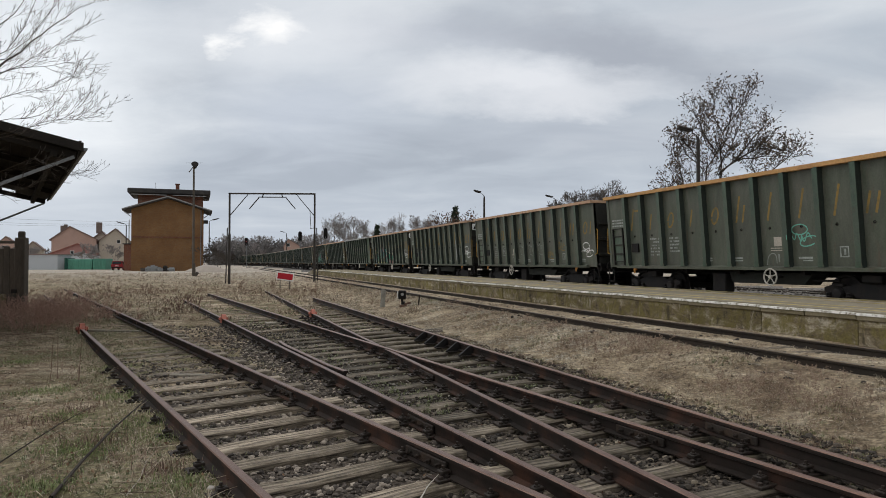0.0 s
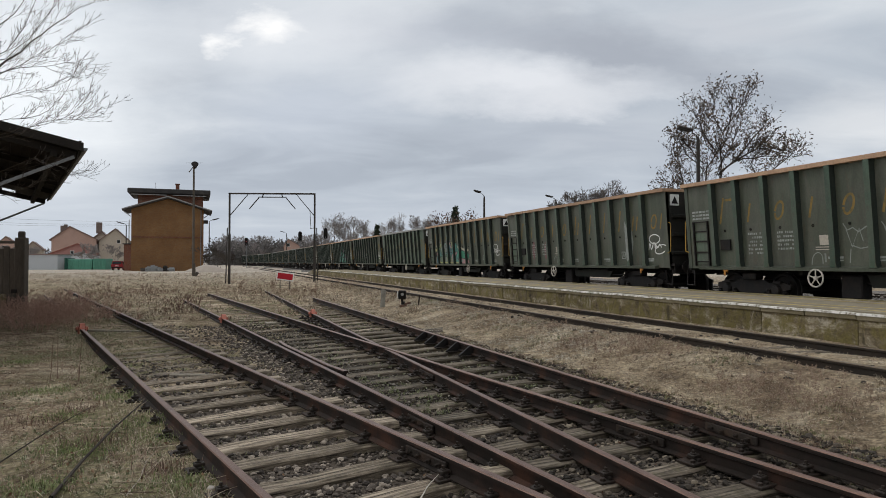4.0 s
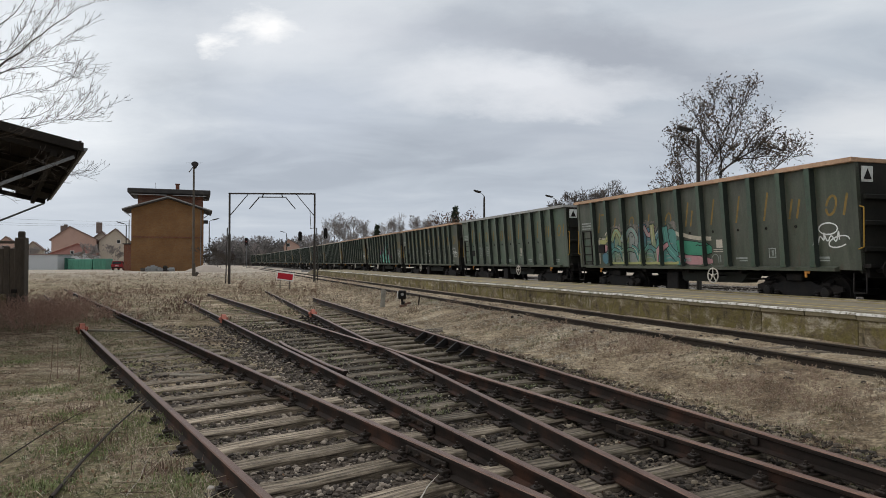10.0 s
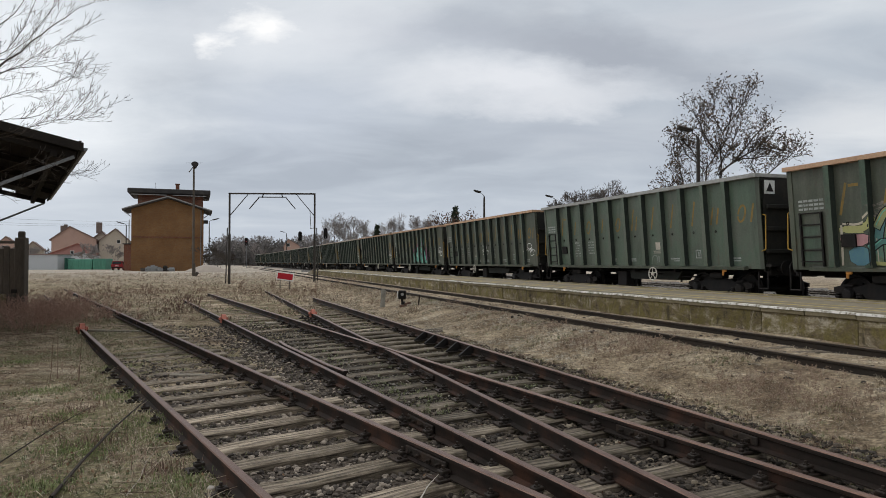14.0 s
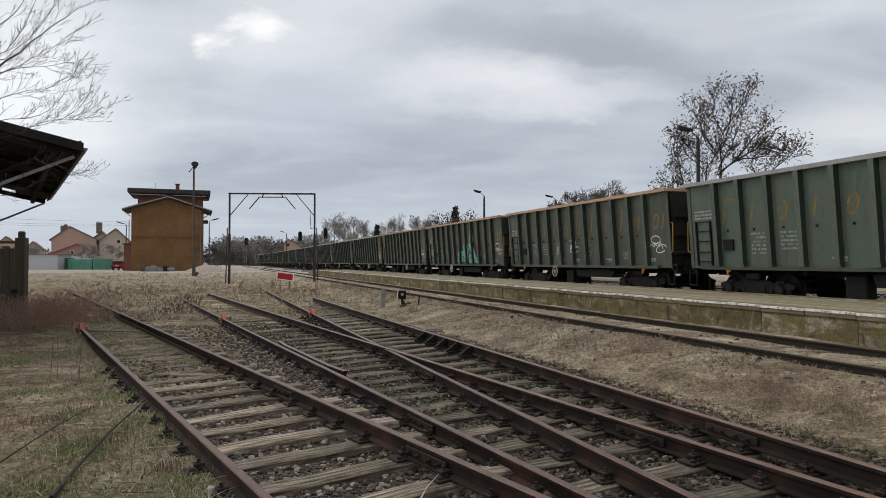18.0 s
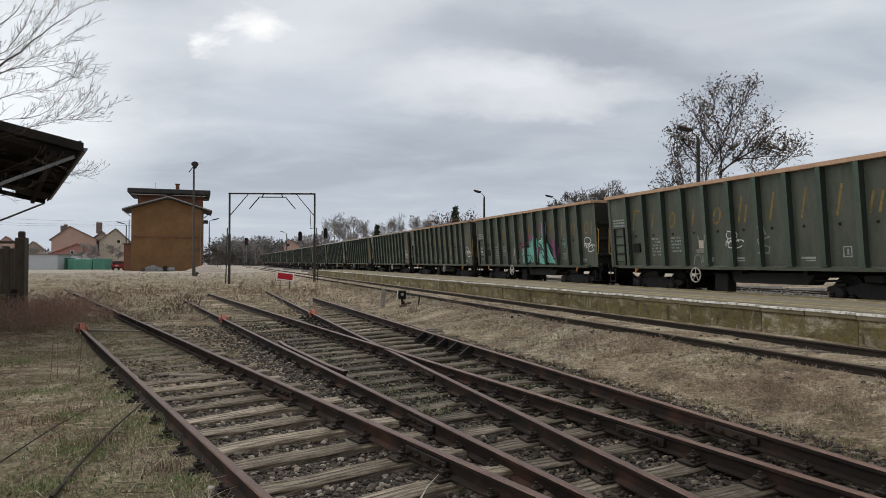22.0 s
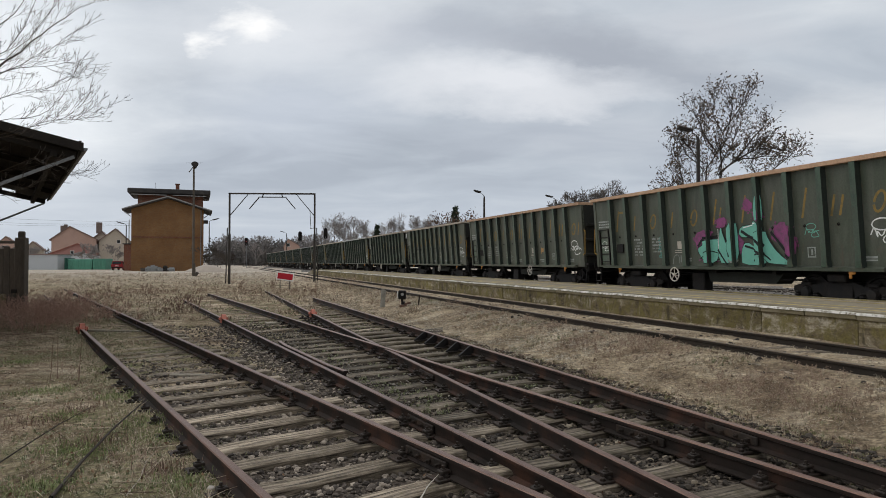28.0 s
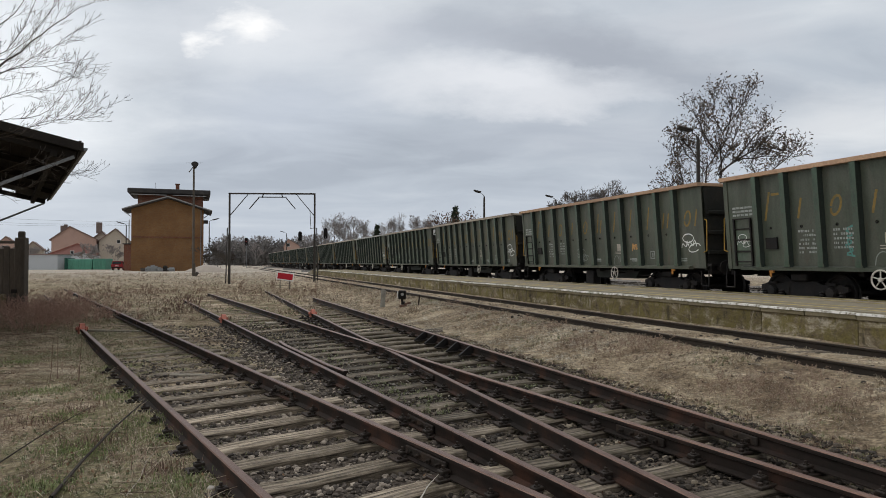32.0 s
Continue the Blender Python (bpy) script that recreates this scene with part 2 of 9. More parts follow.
def green_paint(name, tone, base=(0.060, 0.080, 0.060)):
    m, n, l, b = nodes_of(name, 0.42)
    b.inputs["Specular IOR Level"].default_value = 0.5
    v = coords(n, l)
    big = tex(n, l, v, 0.7, 5, 0.65, 0.5)
    st = tex(n, l, coords(n, l, (2.2, 2.2, 0.45)), 1.3, 6, 0.68, 0.6)
    fine = tex(n, l, v, 24, 5, 0.75)
    rust = tex(n, l, coords(n, l, (1.6, 1.6, 0.5)), 2.6, 7, 0.75, 0.6)
    info = n.new("ShaderNodeObjectInfo")
    g = tuple(v_ * tone for v_ in base)
    c = blend(n, l, ramp(n, l, big, [(0.42, (0, 0, 0)), (0.58, (0.9, 0.9, 0.9))]), g, (0.45 * g[0] + 0.040 * tone, 0.45 * g[1] + 0.040 * tone, 0.45 * g[2] + 0.034 * tone))
    c = blend(n, l, ramp(n, l, st, [(0.47, (0, 0, 0)), (0.70, (0.45, 0.45, 0.45))]), c, (0.15, 0.148, 0.128))
    c = blend(n, l, ramp(n, l, st, [(0.32, (0.45, 0.45, 0.45)), (0.46, (0, 0, 0))]), c, (0.034, 0.038, 0.032))
    c = blend(n, l, ramp(n, l, rust, [(0.57, (0, 0, 0)), (0.68, (0.5, 0.5, 0.5))]), c, (0.10, 0.066, 0.045))
    c = blend(n, l, 0.5, c, ramp(n, l, fine, [(0.3, (0.6, 0.6, 0.6)), (0.7, (1.35, 1.35, 1.35))]), "MULTIPLY")
    c = blend(n, l, 1.0, c, ramp(n, l, info.outputs["Random"], [(0, (0.82, 0.86, 0.84)), (1, (1.25, 1.18, 1.16))]), "MULTIPLY")
    l.new(c, b.inputs["Base Color"])
    bump(n, l, b, fine, 0.15, 0.004)
    return m


def faded_paint(name, col, under=(0.05, 0.065, 0.05), loss=0.5, worn_at=(0.45, 0.75), spread=False):
    m, n, l, b = nodes_of(name, 0.6)
    v = coords(n, l, (1, 1, 1), 0, spread)
    k = tex(n, l, v, 6, 6, 0.75)
    c = blend(n, l, ramp(n, l, k, [(worn_at[0], (0, 0, 0)), (worn_at[1], (loss, loss, loss))]), col, under)
    l.new(c, b.inputs["Base Color"])
    return m


def plain(name, col, rough=0.6, metal=0.0):
    return worn(name, col, tuple(v * 0.6 for v in col), rough, metal, 2.0, 25, 0.4, 0.15)


M_WOOD = sleeper_wood()
# darker, mossier wood for the turnout's long timbers
M_OLD_WOOD = sleeper_wood("darker_mossy_sleeper_wood", 0.68, 0.52)
M_RAIL = rail_steel()
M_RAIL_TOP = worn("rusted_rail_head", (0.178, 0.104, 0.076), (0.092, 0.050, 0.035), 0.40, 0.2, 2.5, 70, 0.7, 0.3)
M_RAIL_DARK = worn("dark_rail_steel", (0.024, 0.019, 0.015), (0.045, 0.031, 0.02), 0.8, 0.1, 2, 50, 0.6, 0.3)
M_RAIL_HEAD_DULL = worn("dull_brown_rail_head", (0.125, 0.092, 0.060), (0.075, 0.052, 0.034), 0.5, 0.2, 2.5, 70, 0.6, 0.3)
M_GROUND = ground_mat()
M_BALLAST = stone_mat("ballast_stone", (0.020, 0.017, 0.014), (0.28, 0.235, 0.175), (0.066, 0.054, 0.043))
M_BED = gravel_mat("dark_track_bed", (0.024, 0.019, 0.015), (0.075, 0.059, 0.045), (0.16, 0.132, 0.104), 34)
M_GREY_BED = gravel_mat("grey_gravel_bed", (0.06, 0.055, 0.05), (0.16, 0.148, 0.132), (0.30, 0.28, 0.25), 16)
M_IRON = worn("dark_oily_iron", (0.030, 0.024, 0.020), (0.075, 0.045, 0.03), 0.6, 0.3, 6, 40, 0.6, 0.4)
M_STRAW = blade_mat("dry_grass", [(0, (0.10, 0.073, 0.05)), (0.4, (0.345, 0.275, 0.192)), (1, (0.62, 0.545, 0.42))])
M_GREEN_GRASS = blade_mat("green_grass", [(0, (0.085, 0.090, 0.036)), (0.6, (0.20, 0.205, 0.088)), (1, (0.37, 0.355, 0.21))])
M_WEED = blade_mat("brown_weed_stalks", [(0, (0.09, 0.055, 0.042)), (0.6, (0.19, 0.118, 0.085)), (1, (0.32, 0.23, 0.18))])
M_CONCRETE = mossy_concrete()
M_COPING = worn("stained_coping_concrete", (0.20, 0.17, 0.11), (0.10, 0.082, 0.04), 0.92, 0, 2.2, 24, 0.9, 0.5)
M_PAVING = worn("platform_paving", (0.31, 0.27, 0.20), (0.20, 0.17, 0.115), 0.9, 0, 0.8, 14, 0.8, 0.4)
M_WHITE_EDGE = faded_paint("worn_white_paint", (0.80, 0.78, 0.74), (0.20, 0.17, 0.11), 1.0, (0.46, 0.60), True)
M_YELLOW_LINE = faded_paint("worn_yellow_line", (0.46, 0.36, 0.12), (0.28, 0.24, 0.17), 0.9, (0.42, 0.66))
M_SIGN_RED = plain("sign_red", (0.50, 0.016, 0.03), 0.5)
M_SIGN_WHITE = plain("sign_white", (0.75, 0.74, 0.72), 0.5)
M_STOP_RED = worn("chipped_orange_red_paint", (0.47, 0.15, 0.105), (0.30, 0.17, 0.14), 0.7, 0, 9, 40, 0.6, 0.3)
M_POLE = worn("weathered_pole_steel", (0.055, 0.05, 0.045), (0.035, 0.026, 0.02), 0.6, 0.3, 3, 25, 0.6, 0.2)
M_POLE_WOOD = worn("dark_weathered_timber", (0.11, 0.094, 0.078), (0.05, 0.042, 0.034), 0.9, 0, 2, 20, 0.7, 0.6, True)
M_GAL = worn("galvanised_steel", (0.24, 0.25, 0.26), (0.15, 0.15, 0.15), 0.5, 0.5, 3, 25, 0.5, 0.1)
M_BLACK = worn("soot_black_metal", (0.013, 0.012, 0.012), (0.035, 0.026, 0.02), 0.65, 0.2, 3, 30, 0.6, 0.3)
# ---------------------------------------------------------------- mesh helpers
def mesh_of(name, bm, material):
    me = bpy.data.meshes.new(name)
    bm.to_mesh(me)
    bm.free()
    for mm in (material if isinstance(material, (list, tuple)) else [material]):
        me.materials.append(mm)
    return me


def part(name, bm, material, parent=None, label=""):
    ob = new(name, mesh_of(name, bm, material))
    if parent is not None:
        ob.parent = parent
    if label:
        tagged(ob, label)
    return ob


def share(name, me, parent, m, material=None):
    ob = new(name, me)
    ob.parent = parent
    ob.matrix_basis = m
    return ob


def raw(name, verts, faces, material, parent=None, label=""):
    me = bpy.data.meshes.new(name)
    me.from_pydata(verts, [], faces)
    me.materials.append(material)
    ob = new(name, me)
    if parent is not None:
        ob.parent = parent
    if label:
        tagged(ob, label)
    return ob


def thing(name, m, label, category, group="", kind=""):
    ob = new(name)
    ob.matrix_basis = m
    return tagged(ob, label, category, group, kind)


def box(bm, c, s, bevel=0.0, m=None):
    r = bmesh.ops.create_cube(bm, size=1.0)
    vs = r["verts"]
    bmesh.ops.scale(bm, vec=s, verts=vs)
    if bevel:
        es = list({e for v in vs for e in v.link_edges})
        rb = bmesh.ops.bevel(bm, geom=es, offset=bevel, segments=1, affect="EDGES", profile=0.5)
        vs = list({v for f in rb["faces"] for v in f.verts} | {v for v in vs if v.is_valid})
    mt = Matrix.Translation(c)
    bmesh.ops.transform(bm, matrix=(m @ mt) if m is not None else mt, verts=vs)
    return bm


def beam(bm, a, b, w, h=None, sides=4, w2=None):
    """A bar or tube from a to b: w wide (or w across when round), tapering to w2."""
    a, b = Vector(a), Vector(b)
    d = b - a
    q = d.to_track_quat("Z", "Y")
    h = w if h is None else h
    k = 1.0 if w2 is None else w2 / w
    off = math.pi / sides
    f = 1 / math.cos(off) if sides == 4 else 1
    rings = []
    for p, g in ((a, 1.0), (b, k)):
        rings.append([bm.verts.new(p + q @ Vector((w / 2 * g * f * math.cos(off + 2 * math.pi * i / sides), h / 2 * g * f * math.sin(off + 2 * math.pi * i / sides), 0))) for i in range(sides)])
    for i in range(sides):
        j = (i + 1) % sides
        bm.faces.new((rings[0][i], rings[0][j], rings[1][j], rings[1][i]))
    bm.faces.new(rings[0][::-1])
    bm.faces.new(rings[1])
    return bm


def lathe(bm, prof, seg=16, m=None):
    """Revolve (radius, height) pairs about z."""
    rings = []
    for r, z in prof:
        ring = [bm.verts.new((max(r, 1e-4) * math.cos(2 * math.pi * i / seg), max(r, 1e-4) * math.sin(2 * math.pi * i / seg), z)) for i in range(seg)]
        rings.append(ring)
    for a, b in zip(rings, rings[1:]):
        for i in range(seg):
            j = (i + 1) % seg
            bm.faces.new((a[i], a[j], b[j], b[i]))
    bm.faces.new(rings[0][::-1])
    bm.faces.new(rings[-1])
    if m is not None:
        bmesh.ops.transform(bm, matrix=m, verts=[v for r in rings for v in r])
    return bm


def prism(bm, poly, y0, y1, m=None):
    """Extrude a polygon of (x, z) along y."""
    a = [bm.verts.new((x, y0, z)) for x, z in poly]
    b = [bm.verts.new((x, y1, z)) for x, z in poly]
    n = len(poly)
    for i in range(n):
        j = (i + 1) % n
        bm.faces.new((a[i], a[j], b[j], b[i]))
    bm.faces.new(a[::-1])
    bm.faces.new(b)
    if m is not None:
        bmesh.ops.transform(bm, matrix=m, verts=a + b)
    return bm


# ---------------------------------------------------------------- sky backdrop, ground
def cloud_mat():
    m = bpy.data.materials.new("cloud_cover")
    m.use_nodes = True
    n, l = m.node_tree.nodes, m.node_tree.links
    n.clear()
    out = n.new("ShaderNodeOutputMaterial")
    em = n.new("ShaderNodeEmission")
    tc = n.new("ShaderNodeTexCoord")
    nv = n.new("ShaderNodeVectorMath"); nv.operation = "NORMALIZE"
    l.new(tc.outputs["Object"], nv.inputs[0])
    sp = n.new("ShaderNodeSeparateXYZ")
    l.new(nv.outputs[0], sp.inputs[0])
    zz = n.new("ShaderNodeMath"); zz.operation = "ADD"
    l.new(sp.outputs[2], zz.inputs[0]); zz.inputs[1].default_value = 0.14
    dx = n.new("ShaderNodeMath"); dx.operation = "DIVIDE"
    l.new(sp.outputs[0], dx.inputs[0]); l.new(zz.outputs[0], dx.inputs[1])
    dy = n.new("ShaderNodeMath"); dy.operation = "DIVIDE"
    l.new(sp.outputs[1], dy.inputs[0]); l.new(zz.outputs[0], dy.inputs[1])
    cv = n.new("ShaderNodeCombineXYZ")
    l.new(dx.outputs[0], cv.inputs[0]); l.new(dy.outputs[0], cv.inputs[1])
    mp = n.new("ShaderNodeMapping")
    mp.inputs["Location"].default_value = (4.3, 1.7, 0)
    mp.inputs["Rotation"].default_value = (0, 0, 0.25)
    mp.inputs["Scale"].default_value = (0.62, 0.9, 1)
    l.new(cv.outputs[0], mp.inputs["Vector"])
    a = tex(n, l, mp.outputs[0], 0.75, 4, 0.5, 0.4)
    b = tex(n, l, mp.outputs[0], 2.4, 6, 0.55, 0.6)
    mixed = blend(n, l, 0.42, a, b)
    c = ramp(n, l, mixed, [(0.36, (0.40, 0.445, 0.51)), (0.46, (0.48, 0.53, 0.595)), (0.56, (0.58, 0.625, 0.68)), (0.66, (0.72, 0.755, 0.79))])

    # cloud breaks and darker banks, at their bearings, with ragged edges
    du = n.new("ShaderNodeMath"); du.operation = "DIVIDE"
    l.new(sp.outputs[0], du.inputs[0]); l.new(sp.outputs[1], du.inputs[1])
    dv = n.new("ShaderNodeMath"); dv.operation = "DIVIDE"
    l.new(sp.outputs[2], dv.inputs[0]); l.new(sp.outputs[1], dv.inputs[1])
    uv = n.new("ShaderNodeCombineXYZ")
    l.new(du.outputs[0], uv.inputs[0]); l.new(dv.outputs[0], uv.inputs[1])
    wt = n.new("ShaderNodeTexNoise")
    wt.inputs["Scale"].default_value = 6.0
    wt.inputs["Detail"].default_value = 7
    wt.inputs["Roughness"].default_value = 0.62
    l.new(mp2(n, l, uv.outputs[0]), wt.inputs["Vector"])
    off = n.new("ShaderNodeVectorMath"); off.operation = "MULTIPLY_ADD"
    l.new(wt.outputs["Color"], off.inputs[0])
    off.inputs[1].default_value = (0.20, 0.09, 0)
    off.inputs[2].default_value = (-0.10, -0.045, 0)
    wv = n.new("ShaderNodeVectorMath"); wv.operation = "ADD"
    l.new(uv.outputs[0], wv.inputs[0]); l.new(off.outputs[0], wv.inputs[1])
    for cx, cy, ax, ay, turn, col, k in SKY_BANKS:
        m1 = n.new("ShaderNodeMapping")
        m1.vector_type = "TEXTURE"
        m1.inputs["Location"].default_value = ((cx - 784) / 1180, (464 - cy) / 1180, 0)
        m1.inputs["Rotation"].default_value = (0, 0, turn)
        m1.inputs["Scale"].default_value = (ax / 1180, ay / 1180, 1)
        l.new(wv.outputs[0], m1.inputs["Vector"])
        ln = n.new("ShaderNodeVectorMath"); ln.operation = "LENGTH"
        l.new(m1.outputs[0], ln.inputs[0])
        c = blend(n, l, ramp(n, l, ln.outputs["Value"], [(0.15, (k, k, k)), (1.0, (0, 0, 0))]), c, col)
    hz = ramp(n, l, sp.outputs[2], [(0.02, (0.7, 0.7, 0.7)), (0.16, (0, 0, 0))])
    c = blend(n, l, hz, c, (0.52, 0.575, 0.655))
    l.new(c, em.inputs[0])
    em.inputs[1].default_value = 1.03
    tr = n.new("ShaderNodeBsdfTransparent")
    mx = n.new("ShaderNodeMixShader")
    edge = ramp(n, l, sp.outputs[2], [(0.52, (0, 0, 0)), (0.64, (1, 1, 1))])
    l.new(edge, mx.inputs[0])
    l.new(em.outputs[0], mx.inputs[1])
    l.new(tr.outputs[0], mx.inputs[2])
    l.new(mx.outputs[0], out.inputs[0])
    return m


def mp2(n, l, vec):
    m = n.new("ShaderNodeMapping")
    m.inputs["Scale"].default_value = (1.0, 2.2, 1)
    l.new(vec, m.inputs["Vector"])
    return m.outputs[0]


SKY_BANKS = [
    (640, 55, 520, 60, -0.05, (0.48, 0.51, 0.58), 0.6),
    (1080, 85, 420, 75, -0.22, (0.36, 0.39, 0.45), 0.75),
    (1020, 235, 420, 70, 0.0, (0.46, 0.50, 0.57), 0.55),
    (520, 190, 260, 130, 0.1, (0.60, 0.65, 0.74), 0.5),
    (900, 145, 330, 62, -0.03, (0.80, 0.82, 0.86), 0.85),
    (1000, 175, 190, 36, 0.05, (0.76, 0.78, 0.82), 0.6),
    (1500, 215, 210, 70, 0.15, (0.72, 0.74, 0.77), 0.65),
    (1300, 45, 220, 45, -0.1, (0.58, 0.60, 0.65), 0.5),
    (470, 60, 330, 110, 0.1, (0.80, 0.83, 0.87), 0.7),
    (40, 150, 310, 330, 0.0, (0.93, 0.965, 1.0), 0.9),
    (445, 38, 62, 38, 0.0, (1.0, 1.0, 1.0), 1.0),
    (366, 76, 36, 24, 0.0, (1.0, 1.0, 1.0), 0.8),
]


def build_backdrop():
    verts, faces = [], []
    na, ne, r = 72, 20, 2600.0
    for j in range(ne + 1):
        el = radians(-2 + 44 * j / ne)
        for i in range(na + 1):
            az = radians(-85 + 170 * i / na)
            verts.append((r * math.sin(az) * math.cos(el), r * math.cos(az) * math.cos(el), r * math.sin(el)))
    for j in range(ne):
        for i in range(na):
            a = j * (na + 1) + i
            faces.append((a, a + na + 1, a + na + 2, a + 1))
    ob = raw("backdrop", verts, faces, cloud_mat())
    ob.matrix_basis = pose(0, 0, 1.53)
    return tagged(ob, "grey overcast winter sky with brighter cloud breaks", "sky", kind="structure")


def build_ground():
    verts, faces = [], []
    rings = [0.0] + [1.2 * (3200 / 1.2) ** (i / 150) for i in range(151)]
    seg = 240
    for r in rings:
        for i in range(seg):
            a = 2 * math.pi * i / seg
            x, y = r * math.sin(a), r * math.cos(a)
            verts.append((x, y, ground_z(x, y) if r < 400 else 0.22 - 0.0 * r))
    for j in range(len(rings) - 1):
        for i in range(seg):
            k = (i + 1) % seg
            faces.append((j * seg + i, j * seg + k, (j + 1) * seg + k, (j + 1) * seg + i))
    ob = raw("ground", verts, faces, M_GROUND)
    ob.data.materials.append(M_BED)
    ob.data.materials.append(M_GREY_BED)
    for p in ob.data.polygons:
        x, y = p.center.x, p.center.y
        d, s = x * NX + y * NY, x * UX + y * UY
        wob = 0.25 * noise.noise((x * 1.3, y * 1.3, 7))
        gap = 2.6 - 0.651 * y + 1.45 + wob < x < 4.06 - 0.499 * y - 1.4 - wob
        if -0.95 + wob < x - (2.6 - 0.651 * y) and d < 5.05 + wob * 0.6 and -6 < s < 15 + wob * 14 and y > 0.9 + wob and not gap and (s < 8.5 + wob * 6 or x > 2.6 - 0.651 * y + 1.3):
            p.material_index = 1
        elif 11.5 < d < 28.5 + wob * 3 and -25 < s < 190:
            p.material_index = 2
    for p in ob.data.polygons:
        p.use_smooth = True
    return tagged(ob, "frosty brown winter ground with dead grass and moss", "ground", kind="structure")


BACKDROP = build_backdrop()
build_ground()

# ---------------------------------------------------------------- railway tracks
RAIL_PROFILE = [(-0.0625, -0.150), (0.0625, -0.150), (0.0625, -0.139), (0.011, -0.122), (0.009, -0.045), (0.035, -0.034),
                (0.035, -0.008), (0.027, 0.0), (-0.027, 0.0), (-0.035, -0.008), (-0.035, -0.034), (-0.009, -0.045), (-0.011, -0.122), (-0.0625, -0.139)]


def rail_mesh(name, pts, parent, label="", prof=RAIL_PROFILE, material=None, head=None):
    """Sweep the rail profile along a line of (x, y, z) points."""
    verts, faces = [], []
    n = len(prof)
    for i, p in enumerate(pts):
        a, b = Vector(pts[max(i - 1, 0)]), Vector(pts[min(i + 1, len(pts) - 1)])
        d = (b - a).normalized()
        side = Vector((d.y, -d.x, 0)).normalized()
        for x, z in prof:
            verts.append(tuple(Vector(p) + side * x + Vector((0, 0, z))))
    for i in range(len(pts) - 1):
        for j in range(n):
            k = (j + 1) % n
            faces.append((i * n + j, i * n + k, (i + 1) * n + k, (i + 1) * n + j))
    faces.append(tuple(range(n)))
    faces.append(tuple((len(pts) - 1) * n + j for j in reversed(range(n))))
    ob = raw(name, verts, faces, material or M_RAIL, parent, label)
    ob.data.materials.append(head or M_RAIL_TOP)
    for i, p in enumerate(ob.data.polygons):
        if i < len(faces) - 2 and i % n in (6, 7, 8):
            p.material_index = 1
    return ob


def sleeper_mesh(seed, length, w=0.235, h=0.16, wood=None):
    r = random.Random(seed)
    bm = bmesh.new()
    nx = 7
    prev = None
    for i in range(nx + 1):
        x = -length / 2 + length * i / nx
        jw = r.uniform(-0.012, 0.012)
        top = r.uniform(-0.012, 0.006)
        sag = 0.02 if i in (0, nx) else 0
        ring = [bm.verts.new((x + r.uniform(-0.01, 0.01), yy + jw, zz)) for yy, zz in
                ((-w / 2, -h), (-w / 2, top - 0.02 - sag), (-w / 2 + 0.022, top - sag), (r.uniform(-0.03, 0.03), top - 0.004 - sag * 0.5), (w / 2 - 0.022, top - sag * 0.7), (w / 2, top - 0.02 - sag), (w / 2, -h))]
        if prev:
            for a in range(7):
                b = (a + 1) % 7
                bm.faces.new((prev[a], ring[a], ring[b], prev[b]))
        else:
            bm.faces.new(ring)
        prev = ring
    bm.faces.new(prev[::-1])
    return mesh_of("sleeper", bm, wood or M_WOOD)


def fastening_mesh():
    """A ribbed base plate with two clamps and bolts, round the foot of a rail that runs along y."""
    bm = bmesh.new()
    box(bm, (0, 0, 0.010), (0.38, 0.18, 0.022), 0.004)
    for sx in (-1, 1):
        box(bm, (sx * 0.088, 0, 0.028), (0.03, 0.13, 0.03), 0.005)
        box(bm, (sx * 0.085, 0, 0.055), (0.085, 0.075, 0.03), 0.006)
        lathe(bm, [(0.027, 0.055), (0.026, 0.078), (0.013, 0.08), (0.013, 0.102), (0.008, 0.104)], 6, Matrix.Translation((sx * 0.09, 0, 0)))
        lathe(bm, [(0.024, 0.016), (0.022, 0.04), (0.01, 0.046)], 6, Matrix.Translation((sx * 0.15, 0.045 * sx, 0)))
    return mesh_of("fastening", bm, M_IRON)


def fishplate_mesh():
    bm = bmesh.new()
    for sx in (-1, 1):
        box(bm, (sx * 0.024, 0, -0.085), (0.022, 0.62, 0.075), 0.006)
        for k in (-0.22, -0.08, 0.08, 0.22):
            lathe(bm, [(0.02, 0), (0.02, 0.022), (0.011, 0.024), (0.011, 0.045)], 6, Matrix.Translation((sx * 0.035, k, -0.085)) @ Euler((0, sx * math.pi / 2, 0)).to_matrix().to_4x4())
    return mesh_of("fishplate", bm, M_IRON)


SLEEPERS = [sleeper_mesh(i, 2.5) for i in range(6)]
LONG_SLEEPERS = {}
FASTENING = fastening_mesh()
FISHPLATE = fishplate_mesh()
GAUGE = 0.7525


class Line:
    """A straight track: x = a + b*y in plan, rail top at z."""
    tilt, left, right = 0.0, None, None

    def __init__(self, a, b, z):
        self.a, self.b, self.z = a, b, z
        k = math.sqrt(1 + b * b)
        self.u = (b / k, 1 / k)
        self.n = (1 / k, -b / k)
        self.turn = math.degrees(math.atan2(-b, 1))

    def p(self, y, off=0.0, dz=0.0):
        if self.left:
            t = (off + GAUGE) / (2 * GAUGE)
            a, b, z = [p + (q - p) * t for p, q in zip(self.left, self.right)]
            return (a + b * y, y, z + dz)
        return (self.a + self.b * y + off * self.n[0], y + off * self.n[1], self.z + dz)


def canted(left, right):
    """A worn track whose two rails lie at slightly different levels: (a, b, z) of the left and of the right rail."""
    line = Line(*[(p + q) / 2 for p, q in zip(left, right)])
    line.left, line.right = left, right
    line.tilt = -math.degrees(math.atan((right[2] - left[2]) / (2 * GAUGE)))
    return line


